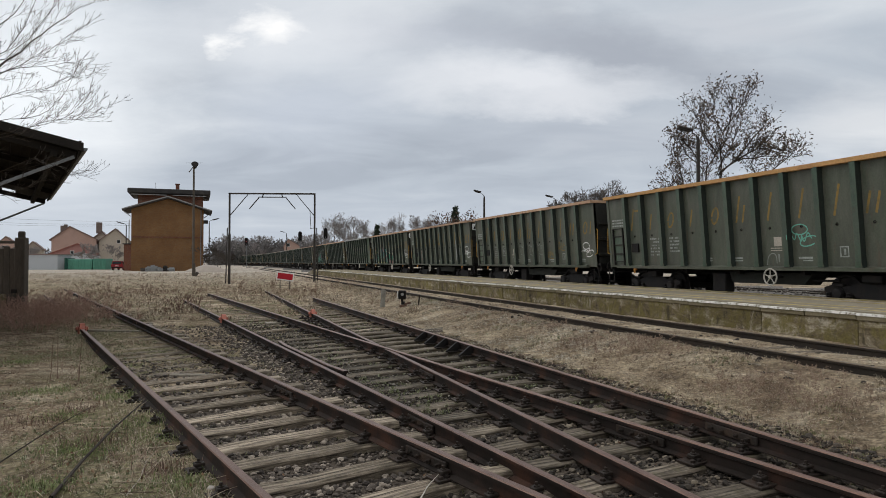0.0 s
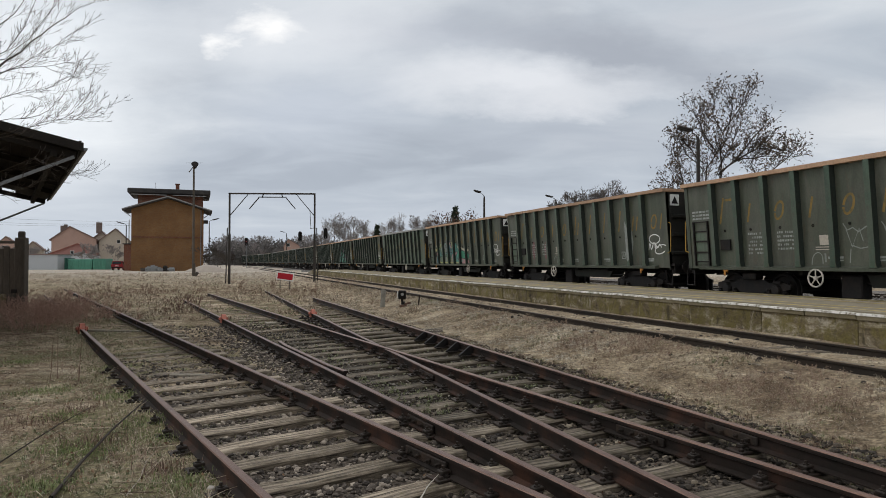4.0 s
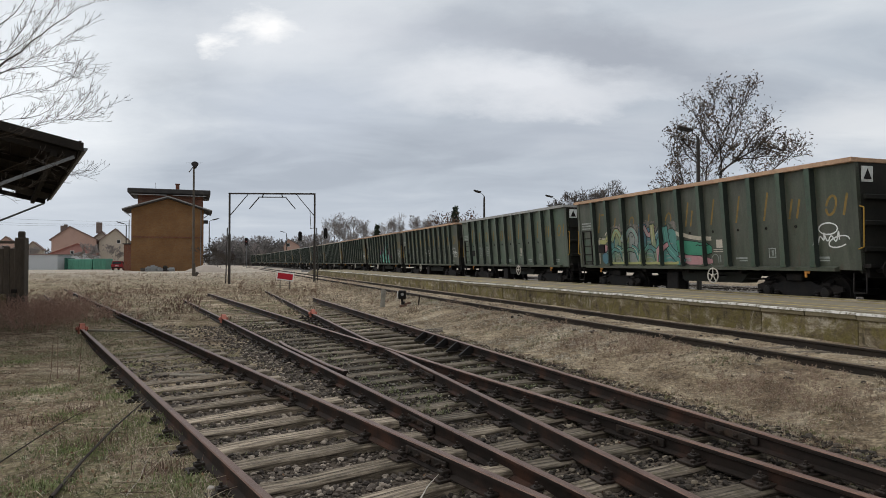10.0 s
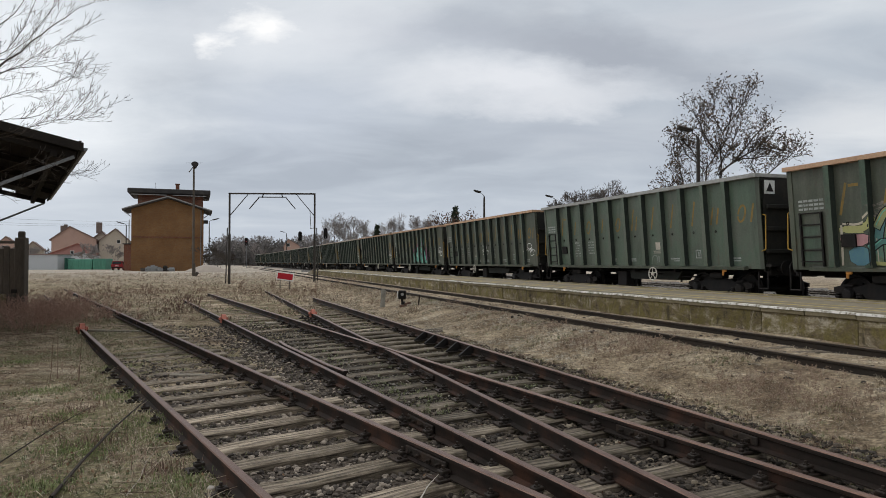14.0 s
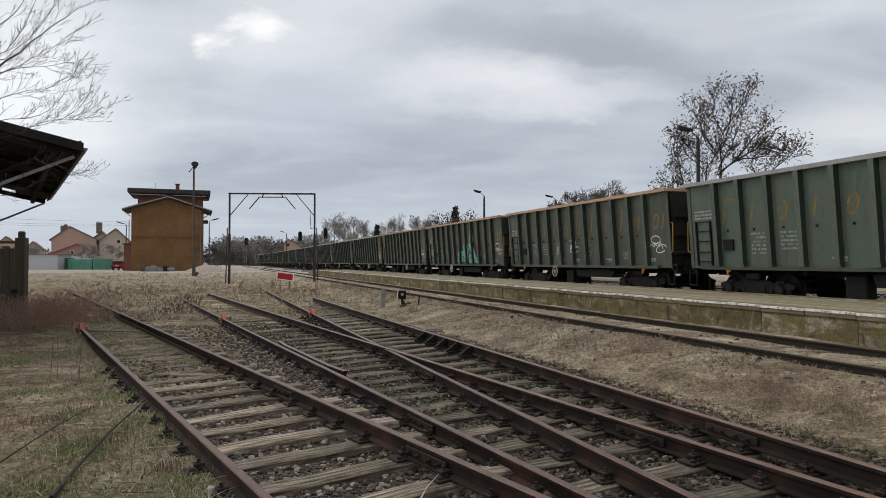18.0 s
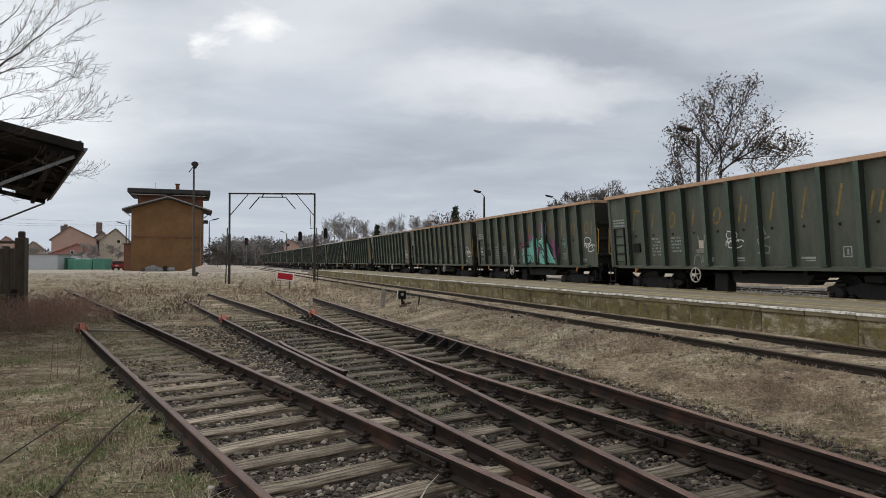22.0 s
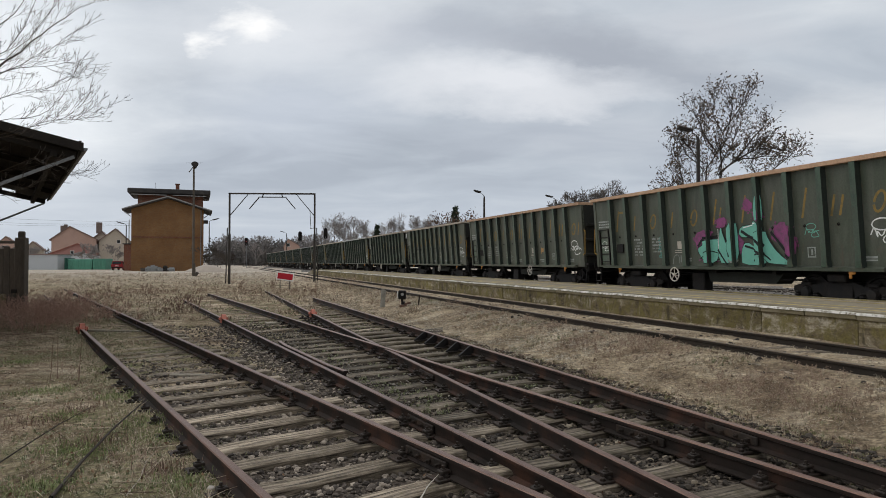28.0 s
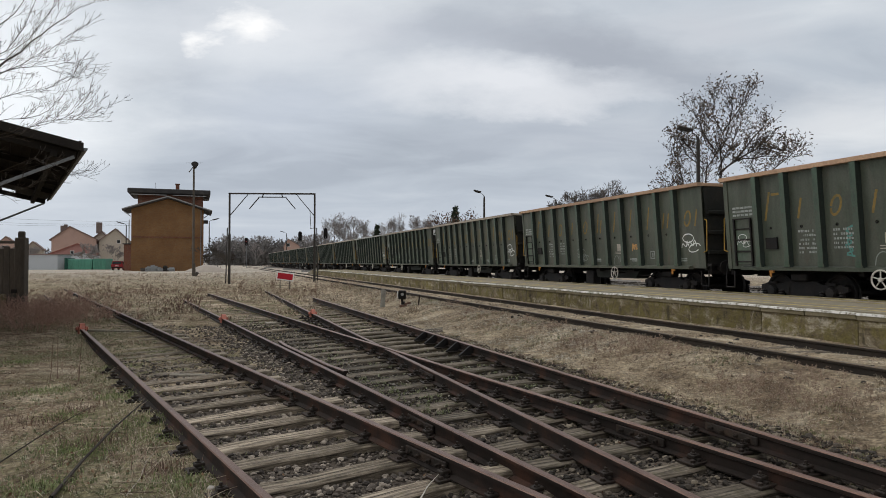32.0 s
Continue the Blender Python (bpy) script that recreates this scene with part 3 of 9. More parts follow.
LA = canted((1.702, -0.651, 0.0), (3.478, -0.660, 0.03))
LB = canted((3.275, -0.5055, -0.04), (4.967, -0.505, 0.016))
LC = canted((3.201, -0.3556, 0.0), (4.822, -0.3716, 0.085))
LD = Line(D_PLATFORM_TRACK / NX, -SLOPE, MAIN_Z)
LT = Line(D_TRAIN / NX, -SLOPE, MAIN_Z)
LE = Line(D_BACK_TRACK / NX, -SLOPE, MAIN_Z - 0.04)


def span(y0, y1, n):
    return [y0 + (y1 - y0) * i / n for i in range(n + 1)]


def add_sleeper(track, line, y, me, shift=0.0, turn=0.0, dz=-0.165, fasten=True):
    x, yy, z = line.p(y, shift, dz)
    s = share("sleeper", me, track, pose(x, yy, z, random.uniform(-0.6, 0.6), line.tilt + random.uniform(-0.5, 0.5), line.turn + turn))
    if fasten:
        for o in (-GAUGE, GAUGE):
            share("fastening", FASTENING, s, pose(o - shift, random.uniform(-0.02, 0.02), 0.0, 0, 0, -turn))
    return s


def build_track(name, line, label, ys, spacing, rails=True):
    t = thing(name, pose(0, 0, 0), label, "railway track", kind="structure")
    if rails:
        for o in (-GAUGE, GAUGE):
            rail_mesh("rail", [line.p(y, o) for y in span(ys[0], ys[1], 24)], t, material=M_RAIL_DARK, head=M_RAIL_HEAD_DULL)
    step = spacing / math.sqrt(1 + line.b ** 2)
    return t, step
def run_sleepers(track, line, y0, y1, step, fasten_to, dz=-0.165, sink=0.0):
    y = y0
    while y < y1:
        add_sleeper(track, line, y + random.uniform(-0.02, 0.02), random.choice(SLEEPERS), random.uniform(-0.06, 0.06), random.uniform(-1.2, 1.2),
                    dz - sink * random.random(), fasten=y < fasten_to)
        y += step


def build_tracks():
    # the siding nearest to the camera
    ta, st = build_track("track_siding_near", LA, "rusty disused siding on weathered wooden sleepers", (1.2, 37.0), 0.64, rails=False)
    for o, y0, y1 in ((-GAUGE, 1.2, 15.4), (-GAUGE, 22.0, 31.0), (GAUGE, 1.2, 37.5)):
        rail_mesh("rail", [LA.p(y, o) for y in span(y0, y1, 12)], ta)
    run_sleepers(ta, LA, 1.6, 11, st, 18)
    run_sleepers(ta, LA, 11.05, 22, st, 0, sink=0.04)
    run_sleepers(ta, LA, 22, 30, st, 0, sink=0.08)
    for y in (8.2, 5.45):
        share("fishplate", FISHPLATE, ta, Matrix.Translation(LA.p(y, GAUGE)) @ pose(0, 0, 0, 0, 0, LA.turn))
    # the two tracks of the turnout
    tb, st = build_track("track_turnout_left", LB, "rusty turnout track with a worn crossing", (1.2, 30.0), 0.62, rails=False)
    rail_mesh("rail", [LB.p(y, -GAUGE) for y in span(1.5, 28.0, 14)], tb)
    rail_mesh("rail", [LB.p(y, GAUGE) for y in span(1.0, 32.5, 14)], tb)
    rail_mesh("check_rail", [LB.p(y, -GAUGE + (0.115 if i not in (0, 6) else 0.16), 0.005) for i, y in enumerate(span(9.6, 13.2, 6))], tb, "dark worn check rail")
    tc, st2 = build_track("track_turnout_right", LC, "rusty turnout track with wooden sleepers", (1.0, 34.0), 0.62, rails=False)
    rail_mesh("rail", [LC.p(y, -GAUGE) for y in span(-6, 36, 14)], tc)
    rail_mesh("rail", [LC.p(y, GAUGE) for y in span(-6, 27.2, 14)], tc)
    for line, o, y, t in ((LB, GAUGE, 6.2, tb), (LC, GAUGE, 6.0, tc), (LB, -GAUGE, 6.9, tb), (LC, -GAUGE, 9.6, tc)):
        share("fishplate", FISHPLATE, t, Matrix.Translation(line.p(y, o)) @ pose(0, 0, 0, 0, 0, line.turn))
    # long timbers under both, then single sleepers past the crossing
    mid = Line((LB.a + LC.a) / 2, (LB.b + LC.b) / 2, LB.z)
    y = 1.4
    step = 0.62 / math.sqrt(1 + mid.b ** 2)
    k = 0
    while y < 15.5:
        lx, rx = LB.p(y, -GAUGE)[0], LC.p(y, GAUGE)[0]
        length = (rx - lx) / math.sqrt(1 + mid.b ** 2) + 0.62
        key = math.floor(length * 4) / 4
        if key not in LONG_SLEEPERS:
            LONG_SLEEPERS[key] = [sleeper_mesh(40 + int(key * 10) + i, key, wood=M_OLD_WOOD) for i in range(3)]
        cx = (lx + rx) / 2
        s = share("sleeper", LONG_SLEEPERS[key][k % 3], tc, pose(cx, y, (LB.p(y, -GAUGE)[2] + LC.p(y, GAUGE)[2]) / 2 - 0.165, random.uniform(-0.5, 0.5), -2.25, mid.turn + random.uniform(-1, 1)))
        inv = s.matrix_basis.inverted()
        for line, o in ((LB, -GAUGE), (LB, GAUGE), (LC, -GAUGE), (LC, GAUGE)):
            # where this rail crosses the timber
            best = min((line.p(y + q * 0.02, o) for q in range(-60, 61)), key=lambda w: abs((inv @ Vector(w)).y))
            loc = inv @ Vector(best)
            share("fastening", FASTENING, s, pose(loc.x, 0, 0.0, 0, 0, line.turn - mid.turn))
        y += step
        k += 1
    run_sleepers(tb, LB, 15.7, 24, st, 19, sink=0.05)
    run_sleepers(tc, LC, 15.4, 29, st2, 21, sink=0.05)
    # platform track, half sunk in the grass
    td, st = build_track("track_platform", LD, "rusty main track half sunk in dead grass beside the platform", (-8, 190), 0.62)
    run_sleepers(td, LD, 1, 40, st, 0, dz=-0.125)
    # the train's track and the one behind it
    tt = thing("track_train", pose(0, 0, 0), "main track under the goods train", "railway track", kind="structure")
    for o in (-GAUGE, GAUGE):
        pts = []
        for s in [-30 + 10 * i for i in range(36)]:
            d = D_TRAIN + o - bend(s)
            pts.append((*at(d, s), MAIN_Z))
        rail_mesh("rail", pts, tt)
    for i in range(90):
        s = -20 + i * 0.62
        x, y = at(D_TRAIN, s)
        share("sleeper", SLEEPERS[i % 6], tt, pose(x, y, MAIN_Z - 0.165, 0, 0, LT.turn))
    te, st = build_track("track_back", LE, "worn track on pale ballast behind the train", (-15, 120), 0.62)
    run_sleepers(te, LE, 2, 45, st, 0)


def bend(s):
    return max(0.0, s - 180.0) ** 2 / 1100.0


build_tracks()


# ---------------------------------------------------------------- platform
def build_platform():
    pf = thing("platform", pose(*at(0, 0), 0, 0, 0, math.degrees(PHI)), "low station platform with mossy concrete face and worn edge lines", "platform", kind="structure")
    # local frame: x across the line, y along it
    s0, s1 = -14.0, 72.0
    bm = bmesh.new()
    prism(bm, [(D_EDGE_FRONT + 0.42, -0.1), (D_EDGE_BACK, -0.1), (D_EDGE_BACK, PLATFORM_Z - 0.006), (D_EDGE_FRONT + 0.42, PLATFORM_Z)], s0, s1)
    part("deck", bm, M_PAVING, pf)
    bm = bmesh.new()
    prism(bm, [(s1, -0.1), (s1 + 6, 0.05), (s1, PLATFORM_Z - 0.003)], D_EDGE_FRONT, D_EDGE_BACK, Matrix(((0, 1, 0, 0), (1, 0, 0, 0), (0, 0, 1, 0), (0, 0, 0, 1))))
    part("ramp", bm, M_PAVING, pf)
    for x0, w, mat, nm in ((D_EDGE_FRONT + 0.78, 0.09, M_YELLOW_LINE, "yellow_line"), (D_EDGE_FRONT + 1.35, 0.07, M_YELLOW_LINE, "yellow_line"), (D_EDGE_BACK - 0.95, 0.07, M_YELLOW_LINE, "yellow_line")):
        bm = bmesh.new()
        box(bm, (x0, (s0 + s1) / 2, PLATFORM_Z + 0.003), (w, s1 - s0, 0.006))
        part(nm, bm, mat, pf, "worn yellow safety line")
    # coping stones and face panels
    r = random.Random(4)
    bm = bmesh.new()
    box(bm, (0.225, 0, -0.055), (0.43, 0.99, 0.11), 0.012)
    coping = mesh_of("coping_stone", bm, M_COPING)
    bm = bmesh.new()
    box(bm, (0.030, 0, 0.004), (0.085, 0.99, 0.008))
    box(bm, (-0.016, 0, -0.014), (0.012, 0.99, 0.034))
    stripe = mesh_of("white_edge", bm, M_WHITE_EDGE)
    bm = bmesh.new()
    box(bm, (0.13, 0, -0.325), (0.2, 1.996, 0.43), 0.006)
    panel = mesh_of("face_panel", bm, M_CONCRETE)
    for i in range(int(s1 - s0)):
        y = s0 + i + 0.5
        c = share("coping_stone", coping, pf, pose(D_EDGE_FRONT, y, PLATFORM_Z + r.uniform(-0.006, 0.008), 0, r.uniform(-0.4, 0.4), r.uniform(-0.3, 0.3)))
        share("white_edge", stripe, c, pose(0.02, 0, 0.001))
        if i % 2 == 0:
            share("face_panel", panel, pf, pose(D_EDGE_FRONT + r.uniform(0.0, 0.02), y + 0.5, PLATFORM_Z, 0, r.uniform(-0.4, 0.4), r.uniform(-0.08, 0.08)))
    bm = bmesh.new()
    box(bm, (D_EDGE_BACK - 0.15, (s0 + s1) / 2, PLATFORM_Z - 0.05), (0.34, s1 - s0, 0.12), 0.01)
    part("back_coping", bm, M_CONCRETE, pf)
    return pf


build_platform()
# ---------------------------------------------------------------- goods wagons
M_GREEN = green_paint("weathered_green_paint", 1.1, (0.060, 0.073, 0.052))
M_GEAR = worn("dark_olive_gear_paint", (0.026, 0.028, 0.022), (0.016, 0.014, 0.012), 0.7, 0, 3, 30, 0.6, 0.2)
# end walls, much darker than the sides
M_END = worn("dark_green_end_paint", (0.020, 0.021, 0.018), (0.045, 0.036, 0.028), 0.8, 0, 1.5, 18, 0.6, 0.2)
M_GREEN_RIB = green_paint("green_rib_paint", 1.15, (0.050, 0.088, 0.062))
# shade of the rib flanks, put into a darker colour
M_RIB_SHADE = worn("shaded_rib_web", (0.028, 0.038, 0.033), (0.040, 0.046, 0.038), 0.75, 0, 1.5, 20, 0.6, 0.15)
M_GREEN_PALE = green_paint("faded_green_paint", 1.55, (0.060, 0.088, 0.064))
M_RIM_ORANGE = worn("faded_orange_rim", (0.55, 0.31, 0.12), (0.36, 0.19, 0.09), 0.7, 0, 2, 20, 0.6, 0.2)
M_RIM_PINK = worn("rusted_pale_orange_rim", (0.46, 0.295, 0.185), (0.34, 0.205, 0.135), 0.5, 0, 2, 20, 0.6, 0.2)
M_RIM_BEIGE = worn("beige_rim", (0.40, 0.345, 0.28), (0.26, 0.22, 0.18), 0.7, 0, 2, 20, 0.6, 0.2)
M_RIM_GREY = worn("grey_rim", (0.40, 0.405, 0.39), (0.25, 0.25, 0.24), 0.7, 0, 2, 20, 0.6, 0.2)
M_LETTER = faded_paint("faded_yellow_paint", (0.27, 0.175, 0.05), (0.065, 0.075, 0.05), 0.85, (0.44, 0.76))
M_WHITE_MARK = faded_paint("white_stencil_paint", (0.36, 0.38, 0.36), (0.08, 0.10, 0.08), 1.0)
M_TAG_WHITE = faded_paint("white_spray_paint", (0.78, 0.80, 0.78), (0.3, 0.32, 0.3), 0.4)
M_TAG_MINT = faded_paint("mint_spray_paint", (0.16, 0.44, 0.35), (0.12, 0.28, 0.24), 0.4)
M_TAG_TEAL = faded_paint("teal_spray_paint", (0.10, 0.26, 0.23), (0.06, 0.12, 0.11), 0.5)
M_TAG_PINK = faded_paint("pink_spray_paint", (0.46, 0.25, 0.26), (0.25, 0.14, 0.15), 0.5)
M_TAG_MAGENTA = faded_paint("magenta_spray_paint", (0.27, 0.07, 0.19), (0.09, 0.07, 0.085), 1.0)
M_TAG_LIME = faded_paint("pale_yellow_spray_paint", (0.40, 0.40, 0.17), (0.22, 0.23, 0.12), 0.5)
M_TAG_BLUE = faded_paint("blue_spray_paint", (0.085, 0.19, 0.25), (0.12, 0.24, 0.22), 0.7)
M_TAG_LEAF = faded_paint("leaf_green_spray_paint", (0.06, 0.25, 0.16), (0.04, 0.13, 0.09), 0.5)
M_TAG_CREAM = faded_paint("cream_spray_paint", (0.52, 0.47, 0.38), (0.24, 0.23, 0.18), 0.6)
M_TAG_HAZE = faded_paint("pale_spray_haze", (0.27, 0.23, 0.21), (0.06, 0.08, 0.06), 1.0, (0.38, 0.6))
M_TAG_BLACK = faded_paint("black_spray_paint", (0.012, 0.014, 0.016), (0.03, 0.04, 0.035), 0.4)
M_TAG_GREY = faded_paint("grey_spray_paint", (0.27, 0.29, 0.27), (0.10, 0.12, 0.10), 0.6)
M_CARD = plain("cream_card_paint", (0.52, 0.47, 0.40), 0.7)
M_YELLOW_RAIL = plain("yellow_handrail_paint", (0.40, 0.24, 0.04), 0.6)
M_ORANGE_HOOK = plain("orange_bracket_paint", (0.55, 0.24, 0.05), 0.6)
M_WHEEL_WHITE = worn("dirty_white_handwheel_paint", (0.55, 0.52, 0.46), (0.30, 0.25, 0.2), 0.6, 0, 8, 40, 0.5, 0.2)

NEAR_CUT = 0.24                   # the near end stands a little shorter than the far one
BODY_L, BODY_HW_TOP, BODY_HW_BOT = 12.54, 1.46, 1.27
Z_SILL, Z_TOP = 1.02, 3.50
N_RIB, RIB_W, RIB_D = 11, 0.145, 0.155
PITCH = 13.226


def side_x(z, out=0.0):
    """The camera-facing side's x at height z, moved outwards by out."""
    k = (z - Z_SILL) / (Z_TOP - Z_SILL)
    return -(BODY_HW_BOT + (BODY_HW_TOP - BODY_HW_BOT) * k) - out


def side_quad(bm, y0, y1, z0, z1, out, mirror=1):
    vs = [bm.verts.new((mirror * side_x(z, out), y, z)) for y, z in ((y0, z0), (y1, z0), (y1, z1), (y0, z1))]
    bm.faces.new(vs)


RIB_Y = [-4.83] + [-3.93 + i * 1.002 for i in range(9)] + [5.02]     # the end bays are narrower


def paint_strip(bm, pts, width, slant=0.0):
    """Spray or brush strokes along (y, z) points on the side; they step out over the ribs."""
    pts = [Vector(p) for p in pts]
    pts = [p for i, p in enumerate(pts) if i == 0 or (p - pts[i - 1]).length > 1e-4]
    if len(pts) < 2:
        return
    dirs = [(q - p).normalized() for p, q in zip(pts, pts[1:])]
    pts[0] = pts[0] - dirs[0] * width * 0.3
    pts[-1] = pts[-1] + dirs[-1] * width * 0.3
    edge = []
    for i, p in enumerate(pts):
        d = dirs[0] if i == 0 else dirs[-1] if i == len(pts) - 1 else dirs[i - 1] + dirs[i]
        if d.length < 0.3:
            d = dirs[i]
        d = d.normalized()
        nrm = Vector((-d.y, d.x)) * width / 2
        edge.append((p + nrm, p - nrm))
    for (a, b), (c, e) in zip(edge, edge[1:]):
        paint_poly(bm, [tuple(a), tuple(c), tuple(e), tuple(b)])


LAYER = [0.004]


def paint_poly(bm, poly):
    """A convex patch of paint, cut where ribs stand out of the side."""
    cuts = [-99.0]
    for c in RIB_Y:
        cuts += [c - RIB_W / 2, c + RIB_W / 2]
    cuts.append(99.0)
    lo, hi = min(p[0] for p in poly), max(p[0] for p in poly)
    for i in range(len(cuts) - 1):
        a, b = cuts[i], cuts[i + 1]
        if b <= lo or a >= hi:
            continue
        out = (RIB_D if i % 2 else 0.0) + LAYER[0]
        pl = clip(clip(poly, a, 1), b, -1)
        if len(pl) >= 3:
            vs = [bm.verts.new((side_x(max(z, Z_SILL + 0.11), out), y, max(z, Z_SILL + 0.11))) for y, z in pl]
            try:
                bm.faces.new(vs)
            except ValueError:
                pass


def clip(poly, edge, sign):
    res = []
    for i in range(len(poly)):
        p, q = poly[i], poly[(i + 1) % len(poly)]
        ip, iq = (p[0] - edge) * sign >= 0, (q[0] - edge) * sign >= 0
        if ip:
            res.append(p)
        if ip != iq:
            t = (edge - p[0]) / (q[0] - p[0])
            res.append((edge, p[1] + t * (q[1] - p[1])))
    return res


def build_wagon():
    w = thing("goods_wagon", pose(0, 0, 0), "weathered dark green open-top bogie goods wagon with ribbed sides", "goods wagon", "wagons of the train")
    L2 = BODY_L / 2
    # side sheets with thickness
    for mir, nm in ((1, "side_panel"), (-1, "side_panel")):
        bm = bmesh.new()
        poly = [(mir * side_x(Z_SILL), Z_SILL), (mir * side_x(Z_TOP), Z_TOP), (mir * (side_x(Z_TOP) + 0.05), Z_TOP), (mir * (side_x(Z_SILL) + 0.05), Z_SILL)]
        prism(bm, poly, -L2 + NEAR_CUT, L2)
        part(nm, bm, M_GREEN, w)
        bm = bmesh.new()
        prism(bm, [(mir * side_x(Z_SILL, 0.145), Z_SILL - 0.03), (mir * side_x(Z_SILL + 0.07, 0.148), Z_SILL + 0.045), (mir * side_x(Z_SILL + 0.12, 0.004), Z_SILL + 0.085), (mir * side_x(Z_SILL, -0.03), Z_SILL - 0.03)], -L2 + NEAR_CUT + 0.6, L2 - 0.6)
        part("side_sill", bm, M_GREEN, w)
        bm = bmesh.new()
        prism(bm, [(mir * side_x(Z_TOP - 0.02, 0.15), Z_TOP - 0.02), (mir * side_x(Z_TOP, 0.15), Z_TOP + 0.085), (mir * (side_x(Z_TOP) + 0.07), Z_TOP + 0.085), (mir * (side_x(Z_TOP) + 0.07), Z_TOP - 0.02)], -L2 + NEAR_CUT - 0.02, L2 + 0.02)
        part("top_rim", bm, M_RIM_ORANGE, w)
    # pressed ribs, deeper towards the sill
    bm = bmesh.new()
    h = RIB_W / 2
    rows = []
    for z, d in ((Z_SILL + 0.06, RIB_D - 0.012), (Z_TOP - 0.025, RIB_D)):
        rows.append([bm.verts.new((side_x(z, o), y, z)) for y, o in ((-h - 0.012, 0.0), (-h, d), (h, d), (h + 0.012, 0.0))])
    foot = [bm.verts.new((side_x(Z_SILL + 0.07, o), y, Z_SILL + 0.06)) for y, o in ((-0.11, 0.02), (-0.095, 0.142), (0.095, 0.142), (0.11, 0.02))]
    top = [bm.verts.new((side_x(Z_SILL + 0.2, o), y, Z_SILL + 0.2)) for y, o in ((-h - 0.014, 0.0), (-h - 0.004, RIB_D + 0.004), (h + 0.004, RIB_D + 0.004), (h + 0.014, 0.0))]
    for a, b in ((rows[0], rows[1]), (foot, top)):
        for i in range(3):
            # outer face green, both flanks in the painted shade colour
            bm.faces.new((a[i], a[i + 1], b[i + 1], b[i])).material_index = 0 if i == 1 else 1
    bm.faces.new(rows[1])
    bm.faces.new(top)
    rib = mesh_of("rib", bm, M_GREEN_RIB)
    rib.materials.append(M_RIB_SHADE)
    for y in RIB_Y:
        share("rib", rib, w, pose(0, y, 0))
        share("rib", rib, w, pose(0, y, 0, 0, 0, 180))
    for y in (-L2 + NEAR_CUT + 0.07, L2 - 0.07):
        bm = bmesh.new()
        prism(bm, [(side_x(Z_SILL, 0.02), Z_SILL), (side_x(Z_TOP, 0.02), Z_TOP - 0.02), (side_x(Z_TOP, -0.09), Z_TOP - 0.02), (side_x(Z_SILL, -0.09), Z_SILL)], y - 0.07, y + 0.07)
        part("corner_post", bm, M_GREEN, w)
    # ends with cross ribs
    for e in (-1, 1):
        L2 = BODY_L / 2 - (NEAR_CUT if e < 0 else 0.0)
        bm = bmesh.new()
        y = e * (L2 - 0.03)
        vs = [(side_x(Z_SILL - 0.06), Z_SILL - 0.06), (-side_x(Z_SILL - 0.06), Z_SILL - 0.06), (-side_x(Z_TOP), Z_TOP), (side_x(Z_TOP), Z_TOP)]
        prism(bm, vs, y - 0.03, y + 0.03)
        for z in (1.5, 2.1, 2.7):
            box(bm, (0, y + e * 0.07, z), (2.5, 0.08, 0.12), 0.02)
        part("end_wall", bm, M_END, w)
        bm = bmesh.new()
        box(bm, (0, e * (L2 - 0.02), Z_TOP + 0.03), (2.9, 0.1, 0.1), 0.01)
        part("end_rim", bm, M_RIM_ORANGE, w)
        bm = bmesh.new()
        for sx in (-0.87, 0.87):
            lathe(bm, [(0.09, 0), (0.09, 0.2), (0.05, 0.2), (0.05, 0.29), (0.2, 0.29), (0.2, 0.32), (0.16, 0.325)], 12, Matrix.Translation((sx, e * (L2 + 0.02), 1.05)) @ Euler((-e * math.pi / 2, 0, 0)).to_matrix().to_4x4())
        box(bm, (0, e * (L2 + 0.0), 1.0), (2.3, 0.12, 0.3), 0.02)
        part("buffer_beam", bm, M_BLACK, w)
        bm = bmesh.new()
        y = e * (L2 + 0.1)
        xs = side_x(2.2)
        for a, b in (((xs + 0.02, y, 1.55), (xs + 0.02, y, 2.45)), ((xs + 0.02, y, 2.45), (xs + 0.02, y - e * 0.14, 2.5)), ((xs + 0.02, y, 1.55), (xs + 0.02, y - e * 0.14, 1.5))):
            beam(bm, a, b, 0.032, sides=6)
        part("handrail", bm, M_YELLOW_RAIL, w, "yellow end handrail")
        bm = bmesh.new()
        xs = side_x(Z_SILL)
        for a, b in (((xs, y, 0.95), (xs, y, 0.5)), ((xs, y, 0.5), (xs, y - e * 0.32, 0.5)), ((xs, y - e * 0.32, 0.5), (xs, y - e * 0.32, 0.95))):
            beam(bm, a, b, 0.04, sides=5)
        part("step", bm, M_BLACK, w)
        # orange towing bracket
        bm = bmesh.new()
        yb = e * 4.62
        box(bm, (side_x(1.0) - 0.1, yb, 0.98), (0.06, 0.16, 0.12), 0.02)
        box(bm, (side_x(1.0) - 0.11, yb + 0.03, 0.88), (0.05, 0.07, 0.12), 0.02)
        part("towing_bracket", bm, M_ORANGE_HOOK, w, "orange towing bracket")
    # ladder bay at the far end
    bm = bmesh.new()
    for y in (5.33, 5.93):
        prism(bm, [(side_x(1.1, 0.06), 1.1), (side_x(2.42, 0.06), 2.42), (side_x(2.42, 0.01), 2.42), (side_x(1.1, 0.01), 1.1)], y - 0.022, y + 0.022)
    for z in (1.22, 1.5, 1.82, 2.12, 2.4):
        beam(bm, (side_x(z, 0.05), 5.3, z), (side_x(z, 0.05), 5.96, z), 0.035, sides=5)
    part("ladder", bm, M_BLACK, w, "black steel side ladder")
